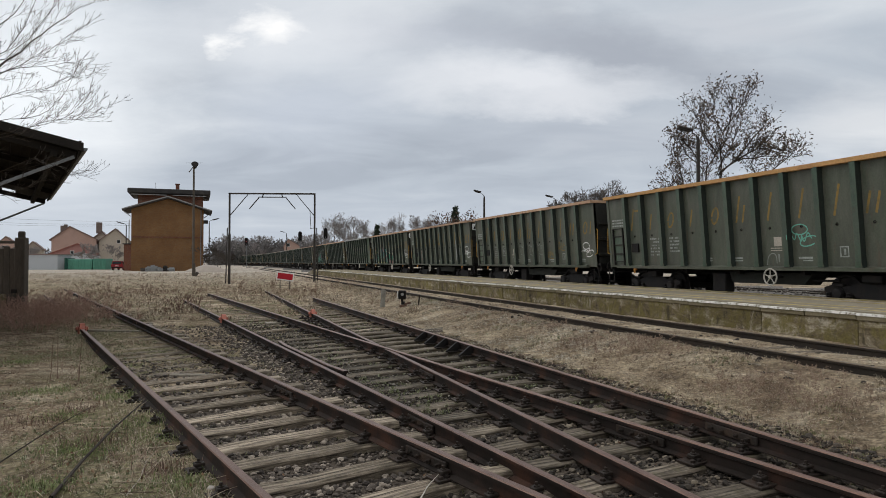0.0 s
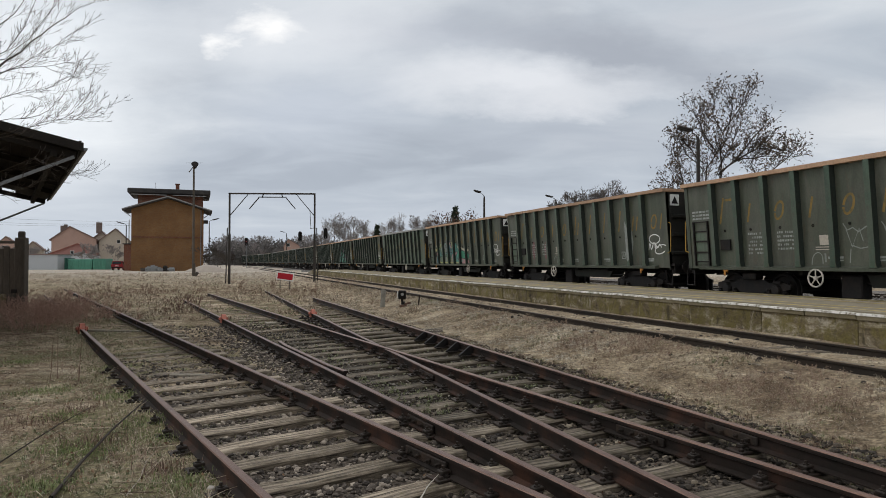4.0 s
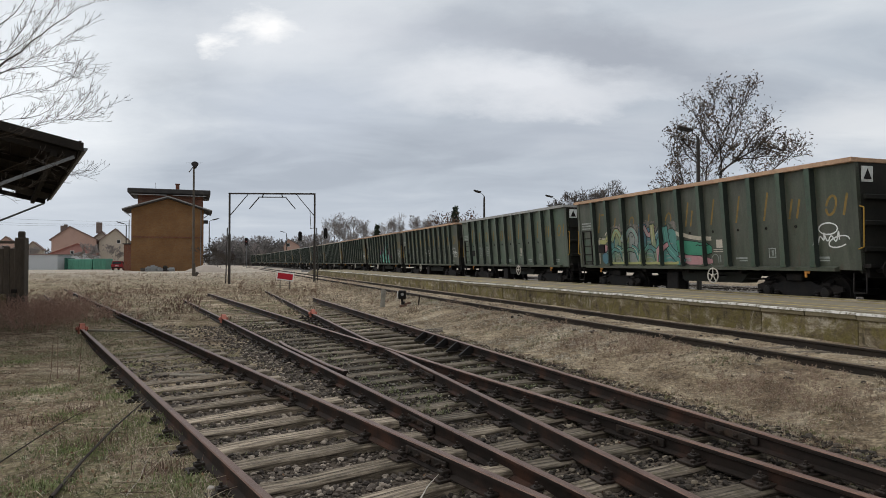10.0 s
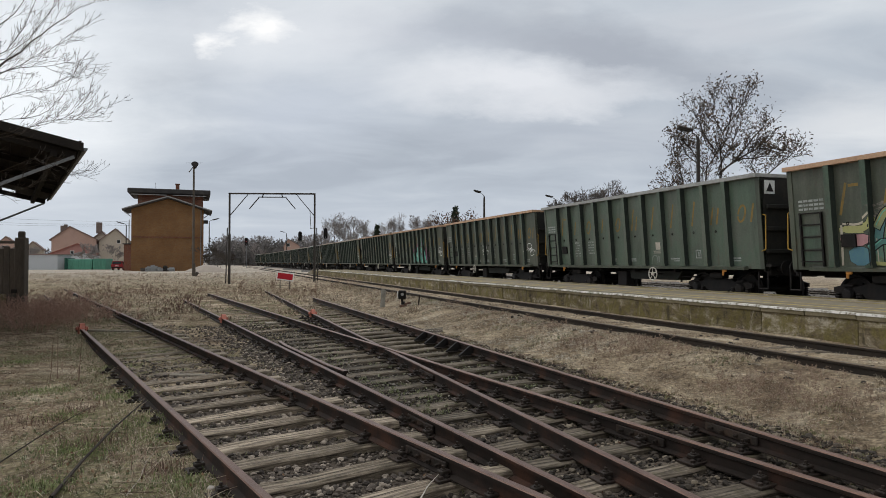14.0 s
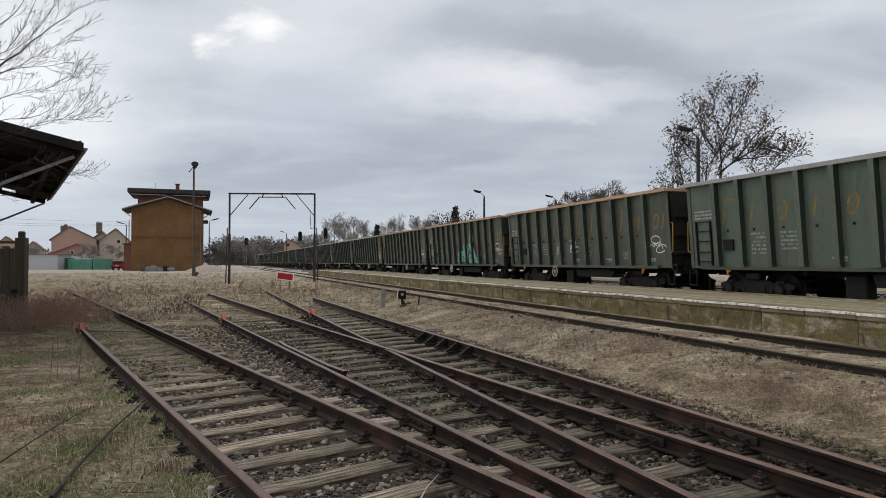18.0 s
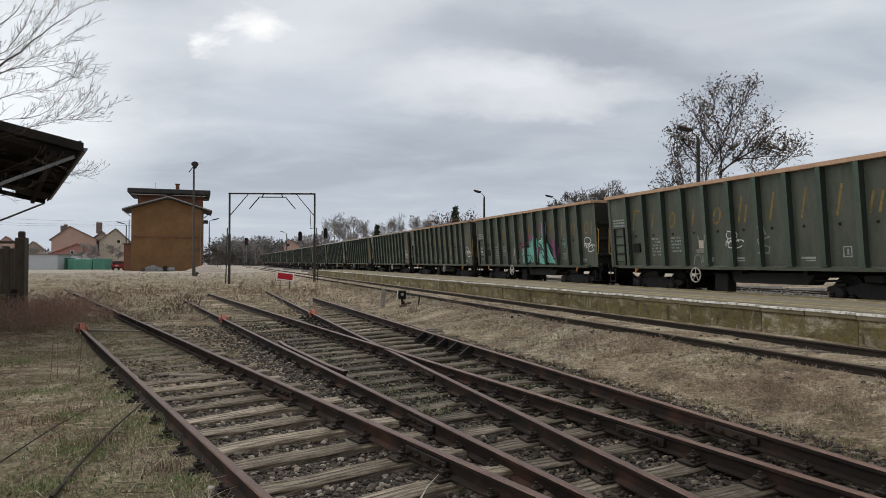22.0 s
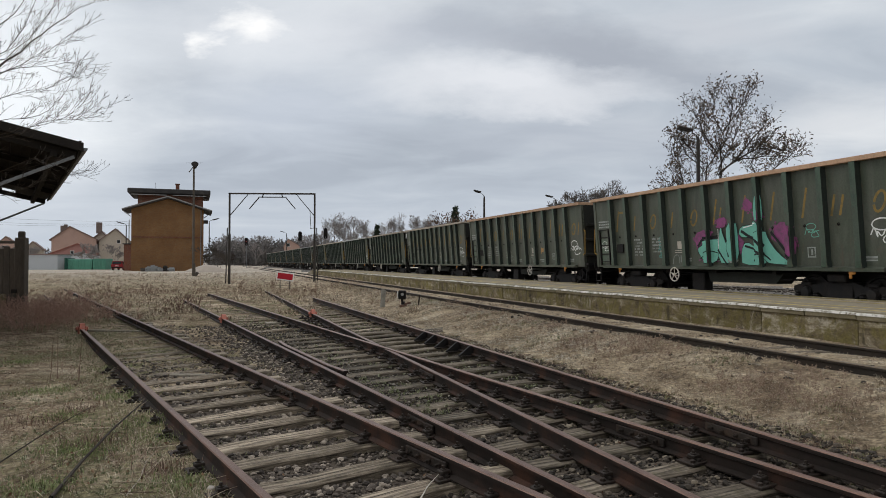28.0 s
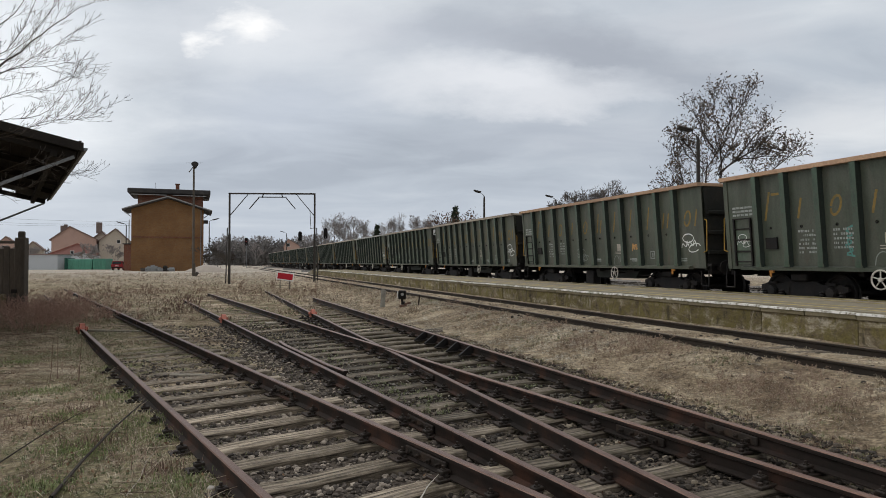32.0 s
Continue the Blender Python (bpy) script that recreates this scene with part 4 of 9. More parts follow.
    bm = bmesh.new()
    side_quad(bm, 5.36, 5.90, 1.16, 1.46, 0.003)
    side_quad(bm, 5.36, 5.90, 1.54, 1.78, 0.003)
    side_quad(bm, 5.36, 5.90, 1.86, 2.08, 0.003)
    part("ladder_panel", bm, M_GREEN_PALE, w)
    bm = bmesh.new()
    prism(bm, [(side_x(1.62, 0.05), 1.55), (side_x(1.9, 0.05), 1.85), (side_x(1.9, 0.0), 1.85), (side_x(1.6, 0.0), 1.55)], 4.45, 4.82)
    part("data_box", bm, M_BLACK, w)
    bm = bmesh.new()
    for z in (2.48, 2.58, 2.68):
        for k in range(5):
            side_quad(bm, 5.26 + k * 0.15, 5.26 + k * 0.15 + 0.125, z, z + 0.055, 0.006)
    tagged(part("number_panel", bm, M_WHITE_MARK, w, "white stencilled bars on green"), kind="stuff")
    r = random.Random(5)
    for y0, rows_ in ((3.35, 6), (2.35, 5)):
        bm = bmesh.new()
        for i in range(rows_):
            z = 1.95 - i * 0.105
            x = y0 + 0.45
            while x > y0 - 0.05:
                wd = r.uniform(0.025, 0.07)
                if r.random() > 0.16:
                    side_quad(bm, x - wd, x, z, z + r.uniform(0.045, 0.06), 0.006)
                x -= wd + 0.02
        tagged(part("stencil_block", bm, M_WHITE_MARK, w, "white stencilled data bars"), kind="stuff")
    bm = bmesh.new()
    side_quad(bm, -3.6, -3.36, 1.32, 1.35, 0.006)
    side_quad(bm, -3.6, -3.36, 1.55, 1.58, 0.006)
    side_quad(bm, -3.6, -3.565, 1.35, 1.55, 0.006)
    side_quad(bm, -3.395, -3.36, 1.35, 1.55, 0.006)
    side_quad(bm, -3.52, -3.46, 1.38, 1.52, 0.006)
    tagged(part("stencil_square", bm, M_WHITE_MARK, w), kind="stuff")
    bm = bmesh.new()
    for y in (0.9, -0.3, -2.6, -5.2):
        side_quad(bm, y, y + 0.42, 1.29, 1.34, 0.007)
        side_quad(bm, y, y + 0.3, 1.23, 1.265, 0.007)
    tagged(part("stencil_marks", bm, M_WHITE_MARK, w), kind="stuff")
    # lashing rings, one a bay
    bm = bmesh.new()
    lathe(bm, [(0.032, 0), (0.042, 0.012), (0.032, 0.022), (0.022, 0.012), (0.022, 0.0)], 8, Euler((0, -math.pi / 2, 0)).to_matrix().to_4x4())
    ring = mesh_of("lashing_ring", bm, M_BLACK)
    for i in range(N_RIB - 1):
        y = (RIB_Y[i] + RIB_Y[i + 1]) / 2 + 0.1
        share("lashing_ring", ring, w, pose(side_x(2.10), y, 2.10))
    # faded yellow slanted marks, one a bay, as plain strokes
    ys = [-5.74, -5.33] + [(RIB_Y[i] + RIB_Y[i + 1]) / 2 + 0.1 for i in range(N_RIB - 1)]
    kinds = "soPTTTDosos"
    for y, kind in zip(ys[:-1], kinds):
        bm = bmesh.new()
        lean = lambda dy, z: (y + dy - (z - 2.55) * 0.24, z)
        wd = 0.062
        if kind == "o":
            oval = [lean(0.13 * math.cos(a), 2.55 + 0.225 * math.sin(a)) for a in [k * math.pi / 8 for k in range(16)]]
            paint_strip(bm, oval, wd)
        elif kind in "PD":
            paint_strip(bm, [lean(0.12, 2.32), lean(0.12, 2.78 if kind == "P" else 3.02)], wd)
            part("yellow_stroke", bm, M_LETTER, w, "faded yellow slanted paint stroke")
            bm = bmesh.new()
            paint_strip(bm, [lean(-0.11, 2.32), lean(-0.11, 2.76)], wd)
        elif kind == "T":
            paint_strip(bm, [lean(0, 2.32), lean(0, 3.02)], wd)
        else:
            paint_strip(bm, [lean(0.03, 2.32), lean(0.03, 2.79)], wd)
        bmesh.ops.remove_doubles(bm, verts=bm.verts, dist=0.0008)
        part("yellow_stroke", bm, M_LETTER, w, "faded yellow slanted paint stroke")
    # big mark on the first bay
    bm = bmesh.new()
    y = RIB_Y[-1] - 0.40
    paint_strip(bm, [(y + 0.20, 2.32), (y + 0.03, 3.02)], 0.066)
    part("yellow_stroke", bm, M_LETTER, w)
    bm = bmesh.new()
    paint_strip(bm, [(y - 0.05, 2.97), (y - 0.27, 2.97)], 0.066)
    part("yellow_stroke", bm, M_LETTER, w)
    # floor, frame and gear below
    bm = bmesh.new()
    box(bm, (0, 0, 1.12), (2.5, BODY_L - 0.1, 0.08))
    for sx in (-0.25, 0.25):
        box(bm, (sx, 0, 0.95), (0.12, BODY_L - 0.1, 0.28))
    for y in (-2.2, 0, 2.2):
        box(bm, (0, y, 0.98), (2.4, 0.12, 0.2))
    part("underframe", bm, M_BLACK, w)
    bm = bmesh.new()
    belly = [(0.55, 0.92), (0.42, 0.62), (-2.05, 0.62), (-2.35, 0.92)]
    prism(bm, belly, -1.0, -0.45, Matrix(((0, 1, 0, 0), (1, 0, 0, 0), (0, 0, 1, 0), (0, 0, 0, 1))))
    part("belly_box", bm, M_GEAR, w, "dark olive steel box below the floor")
    bm = bmesh.new()
    box(bm, (-0.9, 0.9, 0.62), (0.35, 0.55, 0.56), 0.03)
    beam(bm, (-0.9, 1.0, 0.7), (-0.9, -3.0, 0.75), 0.05, sides=6)
    part("brake_gear", bm, M_BLACK, w)
    for y in (-4.0, 4.0):
        bm = bmesh.new()
        for sx in (-1.0, 1.0):
            poly = [(-1.32, 0.50), (-1.18, 0.47), (-0.7, 0.47), (-0.55, 0.42), (-0.3, 0.33), (0.0, 0.30), (0.3, 0.33), (0.55, 0.42), (0.7, 0.47), (1.18, 0.47), (1.32, 0.50), (1.32, 0.60), (1.1, 0.66), (0.62, 0.64), (0.42, 0.72), (0.0, 0.74), (-0.42, 0.72), (-0.62, 0.64), (-1.1, 0.66), (-1.32, 0.60)]
            prism(bm, poly, sx - 0.035, sx + 0.035, Matrix(((0, 1, 0, 0), (1, 0, 0, 0), (0, 0, 1, 0), (0, 0, 0, 1))))
            box(bm, (sx, 0, 0.82), (0.3, 0.5, 0.2), 0.03)
            for wy in (-0.9, 0.9):
                lathe(bm, [(0.13, 0), (0.15, 0.05), (0.12, 0.12), (0.06, 0.13)], 12, Matrix.Translation((sx * 1.02, wy, 0.455)) @ Euler((0, sx * math.pi / 2, 0)).to_matrix().to_4x4())
                box(bm, (sx * 1.02, wy, 0.66), (0.14, 0.26, 0.08), 0.02)
                for k in (-0.27, 0.27):
                    lathe(bm, [(0.055, 0.24), (0.085, 0.27), (0.06, 0.30), (0.085, 0.33), (0.06, 0.36), (0.085, 0.39), (0.06, 0.42), (0.085, 0.45), (0.055, 0.48)], 8, Matrix.Translation((sx * 1.05, wy + k, 0.0)))
                    box(bm, (sx * 1.05, wy + k, 0.23), (0.18, 0.2, 0.03), 0.01)
                box(bm, (sx * 1.0, wy + (0.52 if wy < 0 else -0.52), 0.42), (0.07, 0.07, 0.3), 0.01)
        box(bm, (0, 0, 0.6), (2.0, 0.5, 0.22), 0.03)
        bogie = part("bogie", bm, M_BLACK, w)
        bogie.location = (0, y, 0)
        for wy in (-0.9, 0.9):
            bm = bmesh.new()
            for sx in (-1, 1):
                lathe(bm, [(0.49, 0), (0.49, 0.03), (0.46, 0.035), (0.455, 0.13), (0.40, 0.13), (0.38, 0.08), (0.16, 0.06), (0.14, 0.15)], 20,
                      Matrix.Translation((sx * 0.69, 0, 0)) @ Euler((0, sx * math.pi / 2, 0)).to_matrix().to_4x4())
                for k in range(4):
                    box(bm, (sx * 0.8, 0.27 * math.cos(k * math.pi / 2), 0.27 * math.sin(k * math.pi / 2)), (0.03, 0.06, 0.06))
            lathe(bm, [(0.09, -1.1), (0.09, 1.1)], 10, Euler((0, math.pi / 2, 0)).to_matrix().to_4x4())
            ws = part("wheelset", bm, M_BLACK, bogie)
            ws.location = (0, wy, 0.455)
    return w


def hand_wheel(w, y):
    bm = bmesh.new()
    seg, rr, tr = 20, 0.212, 0.021
    rings = []
    for i in range(seg):
        a = 2 * math.pi * i / seg
        rings.append([bm.verts.new((tr * math.cos(b), (rr + tr * math.sin(b)) * math.cos(a), (rr + tr * math.sin(b)) * math.sin(a))) for b in [k * math.pi / 3 for k in range(6)]])
    for i in range(seg):
        a, b = rings[i], rings[(i + 1) % seg]
        for k in range(6):
            bm.faces.new((a[k], a[(k + 1) % 6], b[(k + 1) % 6], b[k]))
    for k in range(5):
        a = 2 * math.pi * k / 5 + 0.3
        beam(bm, (0, 0.03 * math.cos(a), 0.03 * math.sin(a)), (0, rr * math.cos(a), rr * math.sin(a)), 0.03, sides=5)
    lathe(bm, [(0.05, -0.03), (0.05, 0.03)], 10, Euler((0, math.pi / 2, 0)).to_matrix().to_4x4())
    hw = part("hand_wheel", bm, M_WHEEL_WHITE, w, "white five-spoked brake hand wheel")
    hw.location = (side_x(0.85) - 0.16, y, 0.82)
    bm = bmesh.new()
    side_quad(bm, y - 0.3, y - 0.05, 1.62, 1.86, 0.01)
    for z in (1.50, 1.56):
        side_quad(bm, y - 0.30, y + 0.08, z, z + 0.022, 0.008)
    part("card_holder", bm, M_CARD, w, "pale card holder")
    bm = bmesh.new()
    beam(bm, (side_x(0.85) - 0.15, y, 0.82), (side_x(0.85) + 0.6, y, 0.82), 0.05, sides=6)
    part("wheel_shaft", bm, M_BLACK, w)
    bm = bmesh.new()
    paint_strip(bm, rounded([(y + 0.22, 1.14), (y + 0.18, 1.36), (y + 0.02, 1.46), (y - 0.1, 1.38), (y - 0.1, 1.18)], 2), 0.026)
    paint_strip(bm, [(y - 0.18, 1.40), (y - 0.18, 1.22)], 0.05)
    tagged(part("brake_mark", bm, M_TAG_GREY, w, "faded white curved brake marking"), kind="stuff")


def tag(w, y, z, s, mat, seed, n=3):
    """An unreadable looping spray tag, as plain strokes."""
    r = random.Random(seed)
    s *= 0.88
    z -= 0.08
    bm = bmesh.new()
    oval = [(y + 0.28 * s * math.cos(a), z + 0.20 * s + 0.15 * s * math.sin(a)) for a in [k * math.pi / 7 for k in range(15)]]
    paint_strip(bm, oval, 0.036 * s)
    zig = []
    for k in range(9):
        zig.append((y + 0.36 * s - k * 0.09 * s + r.uniform(-0.07, 0.07) * s, z + (0.12 if k % 2 else -0.14) * s + r.uniform(-0.09, 0.09) * s))
    paint_strip(bm, rounded(zig, 2), 0.036 * s)
    loop = [(y - 0.3 * s - 0.3 * s * math.cos(a), z - 0.14 * s + 0.15 * s * math.sin(a + 0.4)) for a in [k * math.pi / 7 for k in range(13)]]
    paint_strip(bm, loop, 0.036 * s)
    tagged(part("spray_tag", bm, mat, w, "unreadable looping spray-paint scrawl"), kind="stuff")


def scribble(w, y, z, ry, rz, mat, seed, label, width):
    """A quick zigzag scrawl that fills a box, dense strokes with gaps."""
    r = random.Random(seed)
    tall = rz > ry
    n = 9
    pts = []
    for k in range(n):
        f = k / (n - 1) * 2 - 1
        side = (1 if k % 2 else -1) * r.uniform(0.55, 1.0)
        pts.append((y + ry * side, z - rz * f + r.uniform(-0.1, 0.1) * rz) if tall else (y - ry * f + r.uniform(-0.1, 0.1) * ry, z + rz * side))
    bm = bmesh.new()
    paint_strip(bm, rounded(pts, 1), width)
    spine = [(y + ry * r.uniform(-0.5, 0.5), z + rz * q) if tall else (y + ry * q, z + rz * r.uniform(-0.5, 0.5)) for q in (0.9, 0.3, -0.2, -0.9)]
    paint_strip(bm, rounded(spine, 1), width * 0.8)
    tagged(part("spray_tag", bm, mat, w, label), kind="stuff")


def blob_patch(bm, y, z, ry, rz, rot=0.0, n=14, seed=0):
    r = random.Random(seed)
    ca, sa = math.cos(rot), math.sin(rot)
    ring = []
    for k in range(n):
        a = 2 * math.pi * k / n
        q = r.uniform(0.86, 1.1)
        u, v = ry * q * math.cos(a), rz * q * math.sin(a)
        ring.append((y + u * ca - v * sa, max(Z_SILL + 0.2, min(Z_TOP - 0.05, z + u * sa + v * ca))))
    for k in range(n):
        paint_poly(bm, [(y, max(Z_SILL + 0.2, min(Z_TOP - 0.05, z))), ring[k], ring[(k + 1) % n]])


def rounded(pts, r=3):
    """Round a broken line by cutting its corners."""
    for _ in range(r):
        out = [pts[0]]
        for p, q in zip(pts, pts[1:]):
            out.append((p[0] * 0.75 + q[0] * 0.25, p[1] * 0.75 + q[1] * 0.25))
            out.append((p[0] * 0.25 + q[0] * 0.75, p[1] * 0.25 + q[1] * 0.75))
        out.append(pts[-1])
        pts = out
    return pts


class Spray:
    """One spray-painted piece, built up layer on layer; u runs from y0 to y1 and v from z0 to z1, both 0 to 1."""
    def __init__(self, w, y0, y1, z0, z1, label):
        self.w, self.y0, self.y1, self.z0, self.z1, self.label = w, y0, y1, z0, z1, label
        self.bm, self.slots, self.level = bmesh.new(), [], 0.004

    def at(self, u, v):
        return (self.y0 + (self.y1 - self.y0) * u, min(Z_TOP - 0.05, max(Z_SILL + 0.11, self.z0 + (self.z1 - self.z0) * v)))

    def paint(self, mat, draw):
        if mat not in self.slots:
            self.slots.append(mat)
        start = len(self.bm.faces)
        self.level += 0.0007
        LAYER[0] = self.level
        draw(self.bm)
        self.bm.faces.ensure_lookup_table()
        for f in self.bm.faces[start:]:
            f.material_index = self.slots.index(mat)
        LAYER[0] = 0.004

    def shape(self, mat, pts, edge=0.0, edge_mat=None):
        r = random.Random(int(1000 * self.y0) + len(self.bm.faces))
        pts = [(u + r.uniform(-0.05, 0.05), v + r.uniform(-0.04, 0.04)) for u, v in pts]
        pts = rounded(pts + pts[:1], 1)[1:-1]
        poly = [self.at(u, v) for u, v in pts]
        if edge:
            self.line(edge_mat or M_TAG_BLACK, pts + pts[:1], edge, 0)
        self.paint(mat, lambda bm: paint_poly(bm, poly))

    def line(self, mat, pts, width, soft=2):
        pl = [self.at(u, v) for u, v in pts]
        self.paint(mat, lambda bm: paint_strip(bm, rounded(pl, soft) if soft else pl, width))

    def mist(self, mat, u, v, ry, rz, seed):
        y, z = self.at(u, v)
        r = random.Random(seed)
        self.paint(mat, lambda bm: blob_patch(bm, y, z, ry, rz, r.uniform(-0.5, 0.5), 18, seed))
        for k in range(14):
            a, q = r.uniform(0, 6.28), r.uniform(0.85, 1.3)
            self.paint(mat, lambda bm: blob_patch(bm, y + ry * q * math.cos(a), z + rz * q * math.sin(a), ry * r.uniform(0.08, 0.2), rz * r.uniform(0.08, 0.2), 0, 7, seed * 31 + k))

    def done(self):
        tagged(part("spray_mural", self.bm, self.slots, self.w, self.label), kind="stuff")


def jagged_piece(w):
    """Two jagged mint shapes in magenta mist."""
    q = Spray(w, 0.55, -1.12, 1.12, 2.32, "jagged mint spray-painted shape with magenta mist")
    for u, v, ry, rz, sd in ((0.05, 0.62, 0.24, 0.26, 1), (0.25, 0.12, 0.34, 0.14, 2), (0.62, 1.02, 0.2, 0.16, 3), (0.2, 0.72, 0.3, 0.14, 4)):
        q.mist(M_TAG_MAGENTA, u, v, ry, rz, sd)
    q.shape(M_TAG_MINT, [(0.0, 0.42), (0.08, 0.12), (0.3, 0.05), (0.56, 0.16), (0.56, 0.66), (0.3, 0.62), (0.1, 0.5)], 0.04)
    q.shape(M_TAG_MINT, [(0.5, 0.06), (0.52, 0.7), (0.6, 0.92), (0.68, 0.74), (0.78, 0.3), (0.8, 0.0)], 0.03)
    q.shape(M_TAG_MINT, [(0.7, 0.3), (0.76, 0.7), (0.92, 1.06), (0.98, 0.62), (1.0, 0.1), (0.84, 0.0)], 0.03)
    q.line(M_TAG_BLACK, [(0.02, 0.48), (0.16, 0.68), (0.34, 0.66), (0.52, 0.7)], 0.07)
    q.line(M_TAG_BLACK, [(0.06, 0.16), (0.3, 0.36), (0.5, 0.30)], 0.03)
    q.line(M_TAG_BLACK, [(0.52, 0.36), (0.66, 0.10), (0.72, 0.0)], 0.05)
    q.line(M_TAG_BLACK, [(0.7, 0.66), (0.8, 0.42), (0.86, 0.2)], 0.04)
    q.line(M_TAG_WHITE, [(0.55, 0.86), (0.53, 0.4)], 0.025)
    q.line(M_TAG_GREY, [(0.8, 0.18), (0.9, 0.05), (0.97, 0.12)], 0.05)
    q.done()
    q = Spray(w, -1.14, -2.92, 1.12, 2.32, "jagged mint spray-painted shape with magenta mist")
    for u, v, ry, rz, sd in ((0.2, 1.36, 0.17, 0.17, 5), (0.4, 1.12, 0.2, 0.14, 6), (0.86, 0.7, 0.34, 0.3, 7), (0.0, 0.5, 0.16, 0.22, 8), (0.98, 0.42, 0.2, 0.3, 9)):
        q.mist(M_TAG_MAGENTA, u, v, ry, rz, sd)
    q.shape(M_TAG_MINT, [(0.0, 0.0), (0.02, 0.34), (0.16, 0.52), (0.36, 0.36), (0.56, 0.04)], 0.03)
    q.shape(M_TAG_MINT, [(0.05, 0.66), (0.1, 0.86), (0.3, 0.9), (0.48, 1.0), (0.5, 0.74), (0.3, 0.64)], 0.03)
    q.shape(M_TAG_MINT, [(0.28, 0.62), (0.5, 0.78), (0.62, 0.55), (0.8, 0.3), (1.04, 0.03), (0.8, 0.0), (0.56, 0.06), (0.4, 0.34)], 0.03)
    q.shape(M_TAG_MINT, [(0.44, 0.98), (0.5, 1.46), (0.545, 1.6), (0.55, 1.0)])
    q.line(M_TAG_BLACK, [(0.08, 0.78), (0.24, 0.64), (0.42, 0.56), (0.5, 0.44)], 0.08)
    q.line(M_TAG_BLACK, [(0.14, 0.44), (0.34, 0.36), (0.5, 0.26)], 0.06)
    q.line(M_TAG_BLACK, [(0.66, 0.72), (0.78, 0.52), (0.9, 0.3), (1.02, 0.16)], 0.07)
    q.line(M_TAG_BLACK, [(0.3, 0.1), (0.44, 0.3), (0.62, 0.12)], 0.04)
    q.line(M_TAG_WHITE, [(0.12, 0.86), (0.44, 0.94)], 0.03)
    q.done()


def blended_spray(name, low, mid, high):
    """Spray paint fading from colour to colour up the side."""
    m, n, l, b = nodes_of(name, 0.6)
    tc = n.new("ShaderNodeTexCoord")
    sp = n.new("ShaderNodeSeparateXYZ")
    l.new(tc.outputs["Object"], sp.inputs[0])
    add = n.new("ShaderNodeMath"); add.operation = "MULTIPLY_ADD"
    l.new(tex(n, l, tc.outputs["Object"], 2.2, 5, 0.7, 0.6), add.inputs[0])
    add.inputs[1].default_value = 1.5
    l.new(sp.outputs[2], add.inputs[2])
    mr = n.new("ShaderNodeMapRange")
    l.new(add.outputs[0], mr.inputs["Value"])
    mr.inputs["From Min"].default_value, mr.inputs["From Max"].default_value = 1.75, 3.15
    c = ramp(n, l, mr.outputs[0], [(0.1, low), (0.5, mid), (0.85, high)])
    k = tex(n, l, tc.outputs["Object"], 9, 6, 0.8)
    c = blend(n, l, ramp(n, l, k, [(0.48, (0, 0, 0)), (0.66, (0.6, 0.6, 0.6))]), c, (0.085, 0.10, 0.08))
    l.new(c, b.inputs["Base Color"])
    return m


